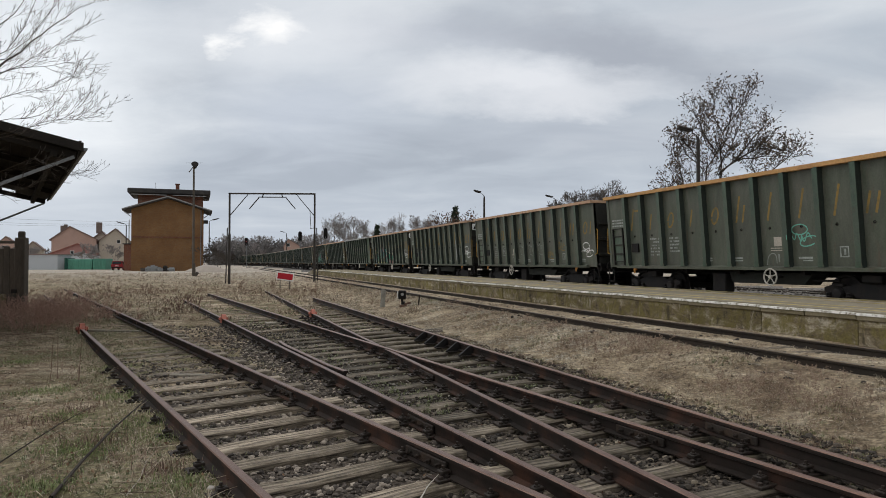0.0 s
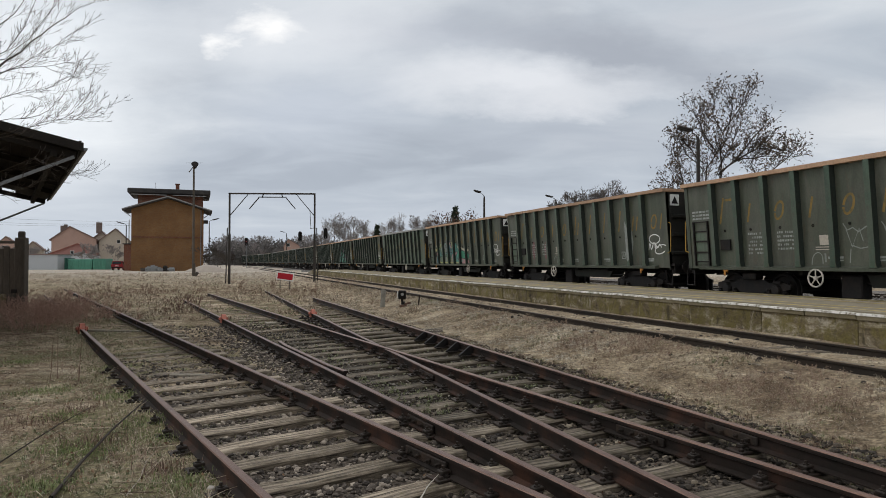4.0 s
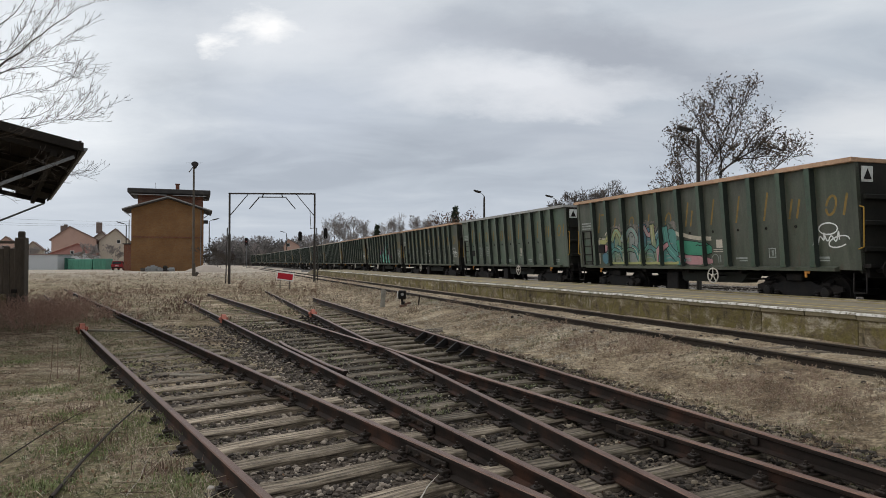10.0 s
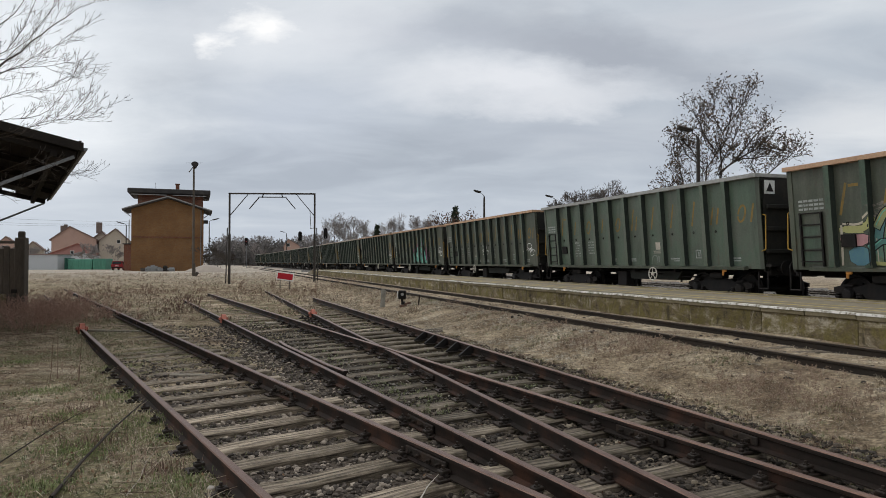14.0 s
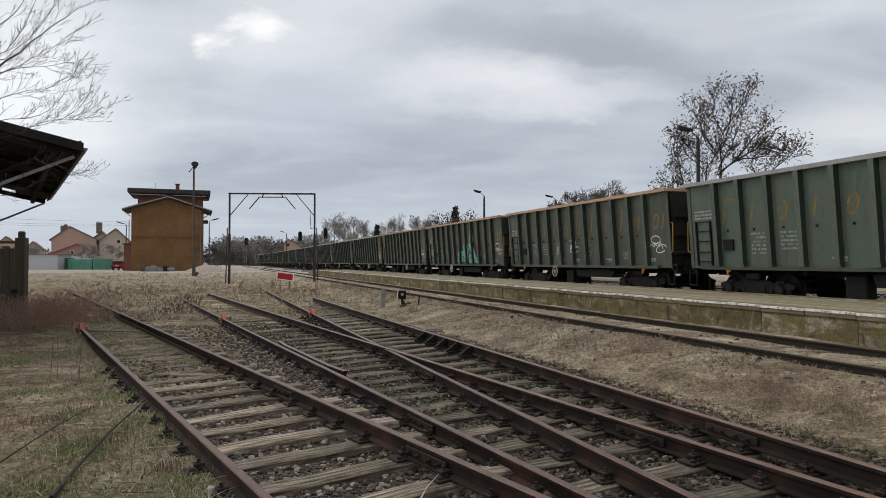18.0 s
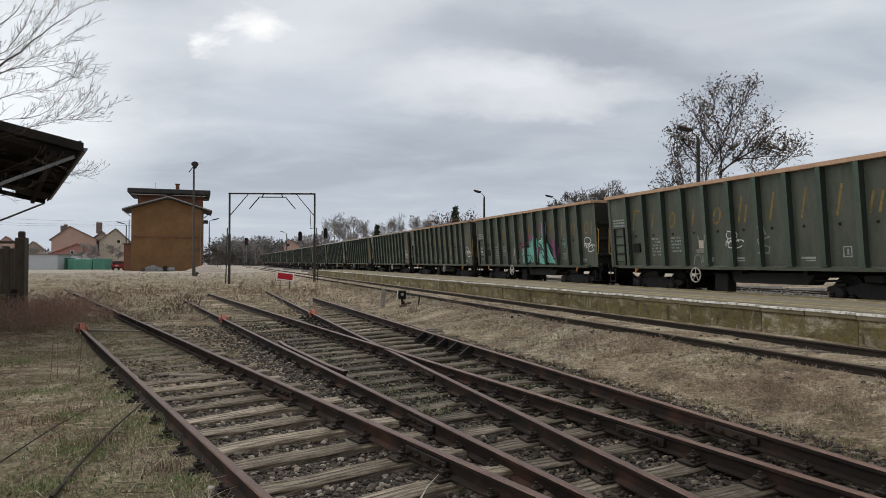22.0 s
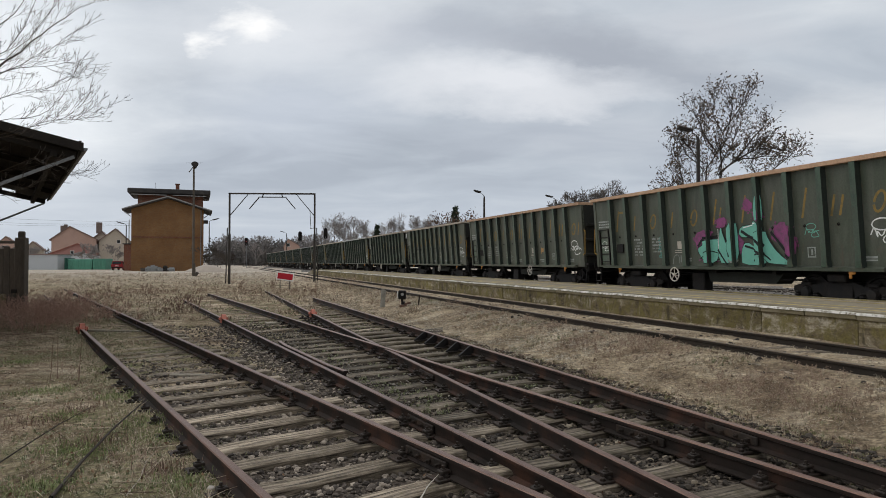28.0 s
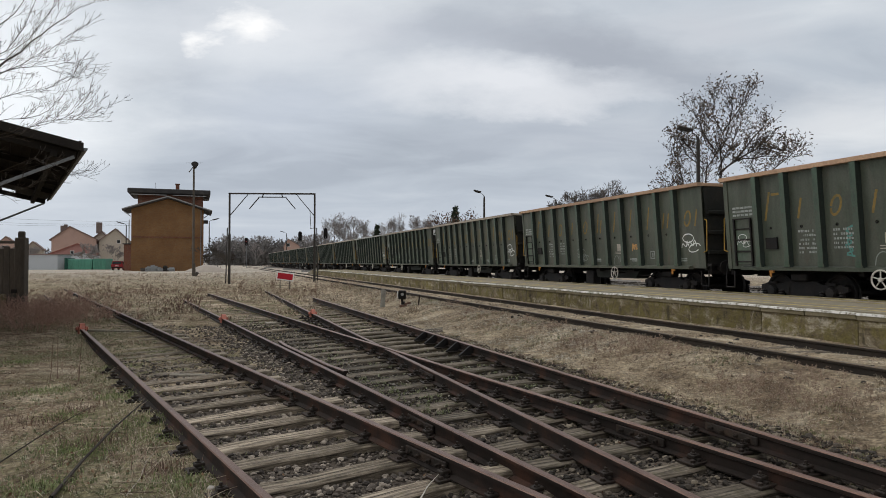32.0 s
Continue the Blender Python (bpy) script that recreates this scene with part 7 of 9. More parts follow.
def gable_house(u0, u1, eave, apex_u, apex, y, wall, roof, label, windows=(), chim=None, depth=10):
    x0, x1, xa = px(u0, y), px(u1, y), px(apex_u, y)
    cx = (x0 + x1) / 2
    g = gz(cx, y)
    h = thing("house", pose(cx, y, g - 0.2, 0, 0, math.degrees(math.atan2(-cx, y)) * 0.85), label, "house", "far houses")
    e, a = pz(eave, y) - g + 0.2, pz(apex, y) - g + 0.2
    w = (x1 - x0) / 2
    ax = xa - cx
    bm = bmesh.new()
    prism(bm, [(-w, 0), (w, 0), (w, e), (ax, a), (-w, e)], 0, depth)
    part("wall", bm, wall, h)
    for s in (-1, 1):
        bm = bmesh.new()
        k = (a - e) / (w - s * ax)
        prism(bm, [(ax, a + 0.02), (s * (w + 0.5), e - k * 0.5 + 0.02), (s * (w + 0.5), e - k * 0.5 + 0.3), (ax, a + 0.32)], -0.35, depth + 0.3)
        part("roof", bm, roof, h)
    for u, v, ww, hh in windows:
        bm = bmesh.new()
        box(bm, (px(u, y) - cx, -0.03, pz(v, y) - g + 0.2), (ww, 0.1, hh), 0.02)
        fr = part("window", bm, M_SIGN_WHITE, h)
        bm = bmesh.new()
        box(bm, (px(u, y) - cx, -0.09, pz(v, y) - g + 0.2), (ww - 0.2, 0.04, hh - 0.2))
        part("pane", bm, M_GLASS_DARK, fr)
    for u, top, ww in chim or ():
        bm = bmesh.new()
        zt = pz(top, y) - g + 0.2
        box(bm, (px(u, y) - cx, depth * 0.3, zt - 1.6), (ww, ww, 3.2), 0.05)
        part("chimney", bm, M_CHIMNEY, h)
    return h


M_CHIMNEY = worn("sooty_chimney_brick", (0.20, 0.155, 0.135), (0.13, 0.105, 0.095), 0.9, 0, 1, 12, 0.6, 0.2)
M_RED_PLASTER = worn("dull_red_render", (0.38, 0.20, 0.18), (0.30, 0.165, 0.15), 0.9, 0, 0.6, 8, 0.5, 0.1)
M_RED_TILE = worn("red_clay_tiles", (0.26, 0.10, 0.08), (0.18, 0.08, 0.065), 0.9, 0, 0.8, 9, 0.6, 0.2)


def build_town():
    gable_house(96, 166, 424, 124, 402, 180, M_PLASTER_PINK, M_TILE_ROOF, "pinkish gabled house with brown tiled roof", [(127, 446, 1.0, 1.2)], [(111, 399, 0.9), (116, 397, 0.9)])
    gable_house(163, 190, 425, 180, 411, 190, M_PLASTER_BEIGE, M_TILE_ROOF, "beige gabled house with tall chimney", [(182, 431, 1.1, 1.2)], [(174, 393, 1.5)])
    gable_house(178, 226, 427, 204, 406, 185, M_PLASTER_BEIGE, M_TILE_ROOF, "pale beige gabled house", [(209, 428, 1.0, 1.1)], None)
    gable_house(98, 166, 449, 136, 433, 168, M_RED_PLASTER, M_RED_TILE, "low red-walled annex with a red tiled roof", [(128, 447, 0.9, 0.9)], None, 7)
    gable_house(46, 72, 441, 58, 429, 200, M_PLASTER_BEIGE, M_TILE_ROOF, "small beige house in the distance", [(56, 446, 1.2, 1.3)])
    gable_house(-6, 30, 436, 10, 420, 190, M_PLASTER_PINK, M_TILE_ROOF, "pinkish house half hidden by the gate", [(8, 440, 1.3, 1.5)])
    gable_house(503, 530, 436, 510, 424, 230, M_PLASTER_PINK, M_TILE_ROOF, "small pale house beyond the signals", [(510, 434, 1.3, 1.3)])
    gable_house(120, 168, 456, 140, 449, 140, M_LIGHT_SHEET, M_PALE_TRIM, "low white shed before the houses", [], None, 6)
    y = 110.0
    x0, x1 = px(49, y), px(102, y)
    g = gz(x0, y)
    s = thing("white_shed", pose((x0 + x1) / 2, y, g), "long low light grey sheet-metal shed", "shed")
    bm = bmesh.new()
    box(bm, (0, 2, 1.2), (x1 - x0, 4, 2.5), 0.03)
    part("wall", bm, M_LIGHT_SHEET, s)
    bm = bmesh.new()
    box(bm, (0, 2, 2.52), (x1 - x0 + 0.3, 4.3, 0.16), 0.03)
    part("roof", bm, M_TILE_ROOF, s)
    for u0, u1, top, mat, lab in ((103, 120, 457, M_CONTAINER_DARK, "dark green refuse container"), (120, 163, 459, M_CONTAINER, "long bright green container"), (164, 188, 458, M_CONTAINER, "bright green ribbed steel container")):
        y = 112.0
        x0, x1 = px(u0, y), px(u1, y)
        g = gz(x0, y)
        c = thing("container", pose((x0 + x1) / 2, y, g), lab, "container", "green containers")
        h = pz(top, y) - g
        bm = bmesh.new()
        box(bm, (0, 1.2, h / 2), (x1 - x0 - 0.08, 2.4, h), 0.05)
        part("body", bm, mat, c)
        k = int((x1 - x0) / 0.5)
        for i in range(k):
            bm = bmesh.new()
            box(bm, (-(x1 - x0) / 2 + 0.25 + i * 0.5, -0.02, h / 2), (0.1, 0.06, h * 0.86), 0.01)
            part("rib", bm, mat, c)


def build_car():
    y = 101.0
    x = px(207, y)
    c = thing("car", pose(x, y, gz(x, y), 0, 0, 8), "dark red hatchback parked beside the brick building", "car")
    bm = bmesh.new()
    prism(bm, [(-0.82, 0.3), (0.82, 0.3), (0.86, 0.6), (0.82, 0.9), (-0.82, 0.9), (-0.86, 0.6)], 0, 3.9)
    prism(bm, [(-0.8, 0.9), (0.8, 0.9), (0.64, 1.42), (-0.64, 1.42)], 0.05, 2.5)
    part("body", bm, M_CAR_RED, c)
    bm = bmesh.new()
    box(bm, (0, 0.02, 1.17), (1.24, 0.06, 0.36), 0.03)
    part("rear_window", bm, M_GLASS_DARK, c)
    for s in (-1, 1):
        bm = bmesh.new()
        box(bm, (s * 0.74, -0.01, 0.75), (0.14, 0.06, 0.26), 0.02)
        part("tail_light", bm, M_LAMP_RED, c)
        bm = bmesh.new()
        box(bm, (s * 0.74, 1.3, 1.15), (0.05, 1.9, 0.34), 0.02)
        part("side_window", bm, M_GLASS_DARK, c)
        for yy in (0.7, 3.1):
            bm = bmesh.new()
            lathe(bm, [(0.2, -0.09), (0.3, -0.08), (0.3, 0.08), (0.2, 0.09)], 14, Matrix.Translation((s * 0.74, yy, 0.3)) @ Euler((0, math.pi / 2, 0)).to_matrix().to_4x4())
            wh = part("wheel", bm, M_RUBBER, c)
    bm = bmesh.new()
    box(bm, (0, -0.03, 0.45), (1.6, 0.1, 0.16), 0.03)
    part("bumper", bm, M_RUBBER, c)
    bm = bmesh.new()
    box(bm, (0, -0.03, 0.7), (0.5, 0.03, 0.11))
    part("plate", bm, M_SIGN_WHITE, c)


def heap(name, u, y, w, d, h, mat, label, seed, cat):
    x = px(u, y)
    verts, faces = [(0, 0, h)], []
    n, m = 28, 8
    for j in range(1, m + 1):
        for i in range(n):
            a = 2 * math.pi * i / n
            q = j / m
            rr = 1 + 0.14 * noise.noise((math.cos(a) * 1.5, math.sin(a) * 1.5, seed))
            z = h * (1 - q ** 1.3) + 0.07 * noise.noise((q * 5, a * 3, seed)) * (1 - q)
            verts.append((w * q * rr * math.cos(a), d * q * rr * math.sin(a), z - (0.12 if j == m else 0)))
    for i in range(n):
        faces.append((0, 1 + i, 1 + (i + 1) % n))
    for j in range(m - 1):
        for i in range(n):
            k = (i + 1) % n
            faces.append((1 + j * n + i, 1 + (j + 1) * n + i, 1 + (j + 1) * n + k, 1 + j * n + k))
    ob = raw(name, verts, faces, mat)
    ob.matrix_basis = pose(x, y, gz(x, y))
    for p in ob.data.polygons:
        p.use_smooth = True
    return tagged(ob, label, cat)


def build_junk():
    r = random.Random(12)
    y = 90.0
    for i in range(9):
        u = 256 + i * 6.5
        x = px(u, y + r.uniform(-1, 1))
        bm = bmesh.new()
        s = (r.uniform(0.5, 1.1), r.uniform(0.3, 0.8), r.uniform(0.25, 0.8))
        box(bm, (0, 0, s[2] / 2), s, 0.04)
        box(bm, (r.uniform(-0.2, 0.2), 0, s[2] + 0.06), (s[0] * 0.7, s[1] * 0.6, 0.14), 0.02)
        beam(bm, (-s[0] * 0.5, -0.2, 0.05), (s[0] * 0.6, -0.3, s[2] * 0.9), 0.07)
        ob = part("scrap_pile", bm, random.Random(i).choice([M_GAL, M_POLE, M_BLACK]))
        ob.matrix_basis = pose(x, y, gz(x, y) - 0.03, 0, 0, r.uniform(-30, 30))
        tagged(ob, "heap of grey scrap beside the brick wall", "scrap", "scrap heaps")


build_brick_house()
build_town()
build_car()
heap("gravel_heap", 366, 84, 3.1, 2.0, 0.95, M_SAND, "pale heap of gravel beside the building", 4, "gravel heap")
build_junk()


# ---------------------------------------------------------------- poles, lamps, signals
def build_flood_pole():
    y = 62.0
    x = px(342, y)
    g = gz(x, y)
    top = pz(296, y) - g
    p = thing("lamp_pole", pose(x, y, g), "tall dark timber pole with floodlight and aerial", "lamp pole")
    bm = bmesh.new()
    beam(bm, (0, 0, -0.2), (0, 0, top), 0.24, sides=10, w2=0.16)
    part("pole", bm, M_POLE_WOOD, p)
    bm = bmesh.new()
    lathe(bm, [(0.06, -0.28), (0.14, -0.22), (0.18, 0.0), (0.30, 0.26), (0.32, 0.3), (0.26, 0.3)], 14, Matrix.Translation((0.14, -0.1, top + 0.1)) @ Euler((radians(55), radians(28), 0)).to_matrix().to_4x4())
    part("floodlight", bm, M_BLACK, p, "black conical floodlight")
    bm = bmesh.new()
    beam(bm, (-0.1, 0, top + 0.0), (-0.45, 0, top - 0.45), 0.06)
    part("bracket", bm, M_POLE, p)
    bm = bmesh.new()
    zt = pz(288, y) - g
    beam(bm, (-0.75, 0.05, zt), (0.75, 0.05, zt), 0.025, sides=4)
    beam(bm, (-0.1, 0.05, top - 0.3), (-0.1, 0.05, zt), 0.02, sides=4)
    part("aerial", bm, M_GAL, p)
    bm = bmesh.new()
    beam(bm, (0.12, -0.1, -0.1), (0.5, -0.2, 0.35), 0.2)
    beam(bm, (0.12, 0, -0.1), (0.05, 0, 1.2), 0.22)
    part("foot_stub", bm, M_POLE_WOOD, p)


def build_loading_gauge():
    y = 46.0
    xl, xr = px(407, y), px(556, y)
    cx, w = (xl + xr) / 2, (xr - xl)
    g = gz(cx, y)
    top = pz(343, y) - g
    t = thing("loading_gauge", pose(cx, y, g, 0, 0, 3), "dark steel loading gauge frame standing over the siding", "loading gauge")
    for s in (-1, 1):
        bm = bmesh.new()
        beam(bm, (s * w / 2, 0, -0.3), (s * w / 2, 0, top * 0.55), 0.15, 0.12)
        beam(bm, (s * w / 2, 0, top * 0.55), (s * w / 2, 0, top), 0.11, 0.1)
        part("post", bm, M_POLE, t)
        bm = bmesh.new()
        beam(bm, (s * (w / 2 + 0.24), 0, -0.3), (s * (w / 2 + 0.14), 0, top * 0.62), 0.06, 0.06)
        for zz in (0.6, 1.8, 3.0):
            beam(bm, (s * w / 2, 0, zz), (s * (w / 2 + 0.22), 0, zz), 0.04)
        part("stay", bm, M_POLE, t)
        bm = bmesh.new()
        beam(bm, (s * w / 2, 0, top - 1.55), (s * (w / 2 - 1.25), 0, top - 0.05), 0.05)
        part("knee_brace", bm, M_POLE, t)
        bm = bmesh.new()
        zt = pz(350, y) - g
        beam(bm, (s * 0.93, 0.06, zt), (s * 1.58, 0.06, pz(370, y) - g), 0.06)
        beam(bm, (s * 0.7, 0.06, zt), (s * 0.62, 0.06, top), 0.06)
        part("gauge_arm", bm, M_POLE, t)
    bm = bmesh.new()
    beam(bm, (-w / 2 - 0.07, 0, top), (w / 2 + 0.05, 0, top), 0.10, 0.1)
    part("crossbeam", bm, M_POLE, t)
    bm = bmesh.new()
    beam(bm, (-0.95, 0.06, pz(349, y) - g), (0.95, 0.06, pz(349, y) - g), 0.06)
    part("gauge_bar", bm, M_POLE, t)
    bm = bmesh.new()
    beam(bm, (w / 2 - 0.32, 0, top - 1.2), (w / 2 - 0.26, 0, top - 2.4), 0.03)
    beam(bm, (w / 2 - 0.3, 0, top - 2.4), (w / 2, 0, top - 2.35), 0.04)
    part("pull_rod", bm, M_POLE, t)


def street_lamp(u, y, top, label, arm=-0.5, tilt=14, name="street_lamp", scale=1.0):
    x = px(u, y)
    g = gz(x, y)
    h = pz(top, y) - g
    t = thing(name, pose(x, y, g), label, "street lamp", "platform lamps")
    bm = bmesh.new()
    lathe(bm, [(0.11 * scale, -0.2), (0.1 * scale, h * 0.5), (0.075 * scale, h - 0.3), (0.05 * scale, h)], 10)
    part("pole", bm, M_POLE, t)
    bm = bmesh.new()
    e = Vector((arm * 0.55, 0, h + 0.22))
    beam(bm, (0, 0, h - 0.05), (arm * 0.2, 0, h + 0.12), 0.055, sides=6)
    beam(bm, (arm * 0.2, 0, h + 0.12), e, 0.05, sides=6)
    part("arm", bm, M_POLE, t)
    bm = bmesh.new()
    m = Matrix.Translation(e + Vector((arm * 0.55, 0, 0.14))) @ Euler((0, radians(tilt) * (1 if arm < 0 else -1), 0)).to_matrix().to_4x4()
    box(bm, (0, 0, 0.03), (abs(arm) * 1.3, 0.26, 0.11), 0.03, m)
    box(bm, (0, 0, -0.05), (abs(arm) * 0.9, 0.2, 0.07), 0.02, m)
    part("lantern", bm, M_POLE, t)
    return t


def signal(u, y, top, label, red=False):
    x = px(u, y)
    g = gz(x, y)
    h = pz(top, y) - g
    t = thing("railway_signal", pose(x, y, g), label, "railway signal", "line signals")
    bm = bmesh.new()
    lathe(bm, [(0.09, -0.2), (0.07, h - 1.4)], 8)
    part("mast", bm, M_GAL, t)
    bm = bmesh.new()
    box(bm, (0, 0, h - 0.9), (0.62, 0.12, 1.8), 0.2)
    part("backboard", bm, M_BLACK, t)
    for k in range(3):
        bm = bmesh.new()
        lathe(bm, [(0.1, 0), (0.1, 0.14), (0.08, 0.14)], 10, Matrix.Translation((0, -0.05, h - 0.4 - k * 0.45)) @ Euler((math.pi / 2, 0, 0)).to_matrix().to_4x4())
        part("lamp_hood", bm, M_LAMP_RED if red and k == 1 else M_BLACK, t)


build_flood_pole()
build_loading_gauge()
street_lamp(857, 54.0, 347, "grey platform lamp with tilted lantern behind the train")
street_lamp(1237, 29.0, 243, "dark platform lamp with tilted lantern behind the train")
street_lamp(984, 66.0, 354, "thin lamp post behind bare bushes", -0.6)
street_lamp(370, 118.0, 392, "far street lamp beyond the brick building", 1.0)
street_lamp(223, 120.0, 398, "far street lamp before the houses", -1.0)
street_lamp(507, 170.0, 413, "far lamp post beside the line", -1.0)
signal(531, 120.0, 410, "black three-aspect signal beyond the train")
signal(576, 112.0, 404, "black signal head above the wagons")
signal(436, 150.0, 421, "signal beside the line showing a red aspect", True)


def build_stop_sign():
    y = 38.0
    x = px(505, y)
    g = gz(x, y)
    t = thing("stop_sign", pose(x, y, g, 0, 0, 0), "red rectangular track-closed board with white border", "sign")
    m = pose(0, 0, 0, 0, 7, 0)
    zc = pz(489.5, y) - g
    bm = bmesh.new()
    box(bm, (0, 0, 0), (0.98, 0.03, 0.46), 0.008, Matrix.Translation((0, 0, zc)) @ m)
    part("border", bm, M_SIGN_WHITE, t, "white border plate")
    bm = bmesh.new()
    box(bm, (0, -0.02, 0), (0.86, 0.014, 0.34), 0.004, Matrix.Translation((0, 0, zc)) @ m)
    part("panel", bm, M_SIGN_RED, t, "red panel")
    for s in (-0.3, 0.25):
        bm = bmesh.new()
        beam(bm, (s, 0.03, -0.2), (s, 0.03, zc), 0.05, sides=6)
        part("post", bm, M_POLE, t)


def build_dwarf_signal():
    y = 22.5
    x = px(712, y)
    g = gz(x, y)
    t = thing("dwarf_signal", pose(x, y, g), "small black ground signal with one white lens", "railway signal")
    zc = pz(522, y) - g
    bm = bmesh.new()
    box(bm, (0, 0, zc), (0.26, 0.2, 0.30), 0.03)
    part("housing", bm, M_BLACK, t)
    bm = bmesh.new()
    lathe(bm, [(0.052, 0), (0.052, 0.02), (0.03, 0.035)], 14, Matrix.Translation((0.01, -0.1, zc + 0.02)) @ Euler((math.pi / 2, 0, 0)).to_matrix().to_4x4())
    part("lens", bm, M_SIGN_WHITE, t, "white lens")
    bm = bmesh.new()
    box(bm, (-0.15, 0.02, zc + 0.01), (0.05, 0.16, 0.2), 0.01)
    part("side_lens", bm, M_SIGN_WHITE, t, "white side panel")
    bm = bmesh.new()
    lathe(bm, [(0.065, 0), (0.068, 0.1), (0.06, 0.1), (0.058, 0)], 12, Matrix.Translation((0.01, -0.1, zc + 0.03)) @ Euler((math.pi / 2, 0, 0)).to_matrix().to_4x4())
    part("hood", bm, M_BLACK, t)
    bm = bmesh.new()
    beam(bm, (0, 0.02, -0.1), (0, 0.02, zc - 0.1), 0.09, sides=6)
    beam(bm, (0.02, 0, zc * 0.4), (0.1, -0.05, zc * 0.2), 0.08)
    part("stand", bm, M_BLACK, t)
    bm = bmesh.new()
    box(bm, (0.04, -0.02, 0.03), (0.26, 0.22, 0.1), 0.02)
    beam(bm, (0.1, -0.1, 0.1), (0.3, -0.25, 0.16), 0.06)
    part("foot", bm, M_RAIL_TOP, t, "rusty red-brown foot")
    y = 23.5
    x = px(677, y)
    g = gz(x, y)
    bm = bmesh.new()
    box(bm, (0, 0, 0.28), (0.15, 0.12, 0.72), 0.02)
    p = part("marker_post", bm, worn("grey_post_concrete", (0.30, 0.29, 0.26), (0.16, 0.15, 0.11), 0.9, 0, 5, 30, 0.7, 0.4))
    p.matrix_basis = pose(x, y, g, 2, 3, 20)
    tagged(p, "short grey concrete marker post", "post")
    y = 22.0
    x = px(740, y)
    bm = bmesh.new()
    beam(bm, (0, 0, -0.1), (0.05, 0, 0.33), 0.045)
    p = part("iron_peg", bm, M_IRON)
    p.matrix_basis = pose(x, y, gz(x, y), 0, 0, 0)
    tagged(p, "short rusty iron peg in the grass", "peg")


def wheel_stop(line, off, y, seed):
    """A painted clamp locked over the rail."""
    x, yy, z = line.p(y, off)
    t = thing("wheel_stop", pose(x, yy, z, 0, 0, line.turn), "chipped orange-red wheel stop clamped on the rail", "wheel stop", "wheel stops")
    bm = bmesh.new()
    prism(bm, [(-0.19, 0.0), (0.15, 0.0), (0.13, 0.07), (0.05, 0.12), (-0.05, 0.115), (-0.12, 0.06)], -0.055, 0.055, Matrix(((0, 1, 0, 0), (1, 0, 0, 0), (0, 0, 1, 0), (0, 0, 0, 1))))
    part("wedge", bm, M_STOP_RED, t)
    for s in (-1, 1):
        bm = bmesh.new()
        box(bm, (s * 0.072, 0.0, -0.03), (0.036, 0.20, 0.17), 0.014)
        lathe(bm, [(0.0, 0.0), (0.04, 0.004), (0.045, 0.03), (0.02, 0.045)], 8, Matrix.Translation((s * 0.085, 0.03, 0.0)) @ Euler((0, s * math.pi / 2, 0)).to_matrix().to_4x4())
        part("clamp", bm, M_STOP_RED, t)
    bm = bmesh.new()
    beam(bm, (-0.12, 0.02, -0.05), (0.12, 0.02, -0.05), 0.03, sides=6)
    part("bolt", bm, M_IRON, t)


build_stop_sign()
build_dwarf_signal()
wheel_stop(LA, -GAUGE, 15.35, 1)
wheel_stop(LB, -GAUGE, 18.5, 2)
wheel_stop(LC, -GAUGE, 19.9, 3)


def cables():
    t = thing("overhead_cables", pose(0, 0, 0), "thin overhead cables across the far houses", "cables")
    y = 140.0
    for v0, v1 in ((388, 396), (392, 399), (378, 392)):
        pts = []
        for i in range(13):
            f = i / 12
            u = -120 + f * 360
            pts.append((px(u, y), y, pz(v0 + (v1 - v0) * f, y) - 1.6 * 4 * f * (1 - f) * 0.3))
        v, f = tubes([(a, b, 0.022, 0.022) for a, b in zip(pts, pts[1:])], 4)
        raw("cable", v, f, M_BLACK, t)
    bm = bmesh.new()
    x = px(228, y)
    beam(bm, (x, y, gz(x, y) - 0.2), (x, y, pz(389, y)), 0.22, sides=8, w2=0.16)
    part("cable_pole", bm, M_POLE_WOOD, t)
    bm = bmesh.new()
    x = px(-122, y)
    beam(bm, (x, y, gz(x, y) - 0.2), (x, y, pz(376, y)), 0.22, sides=8, w2=0.16)
    part("cable_pole", bm, M_POLE_WOOD, t)


cables()


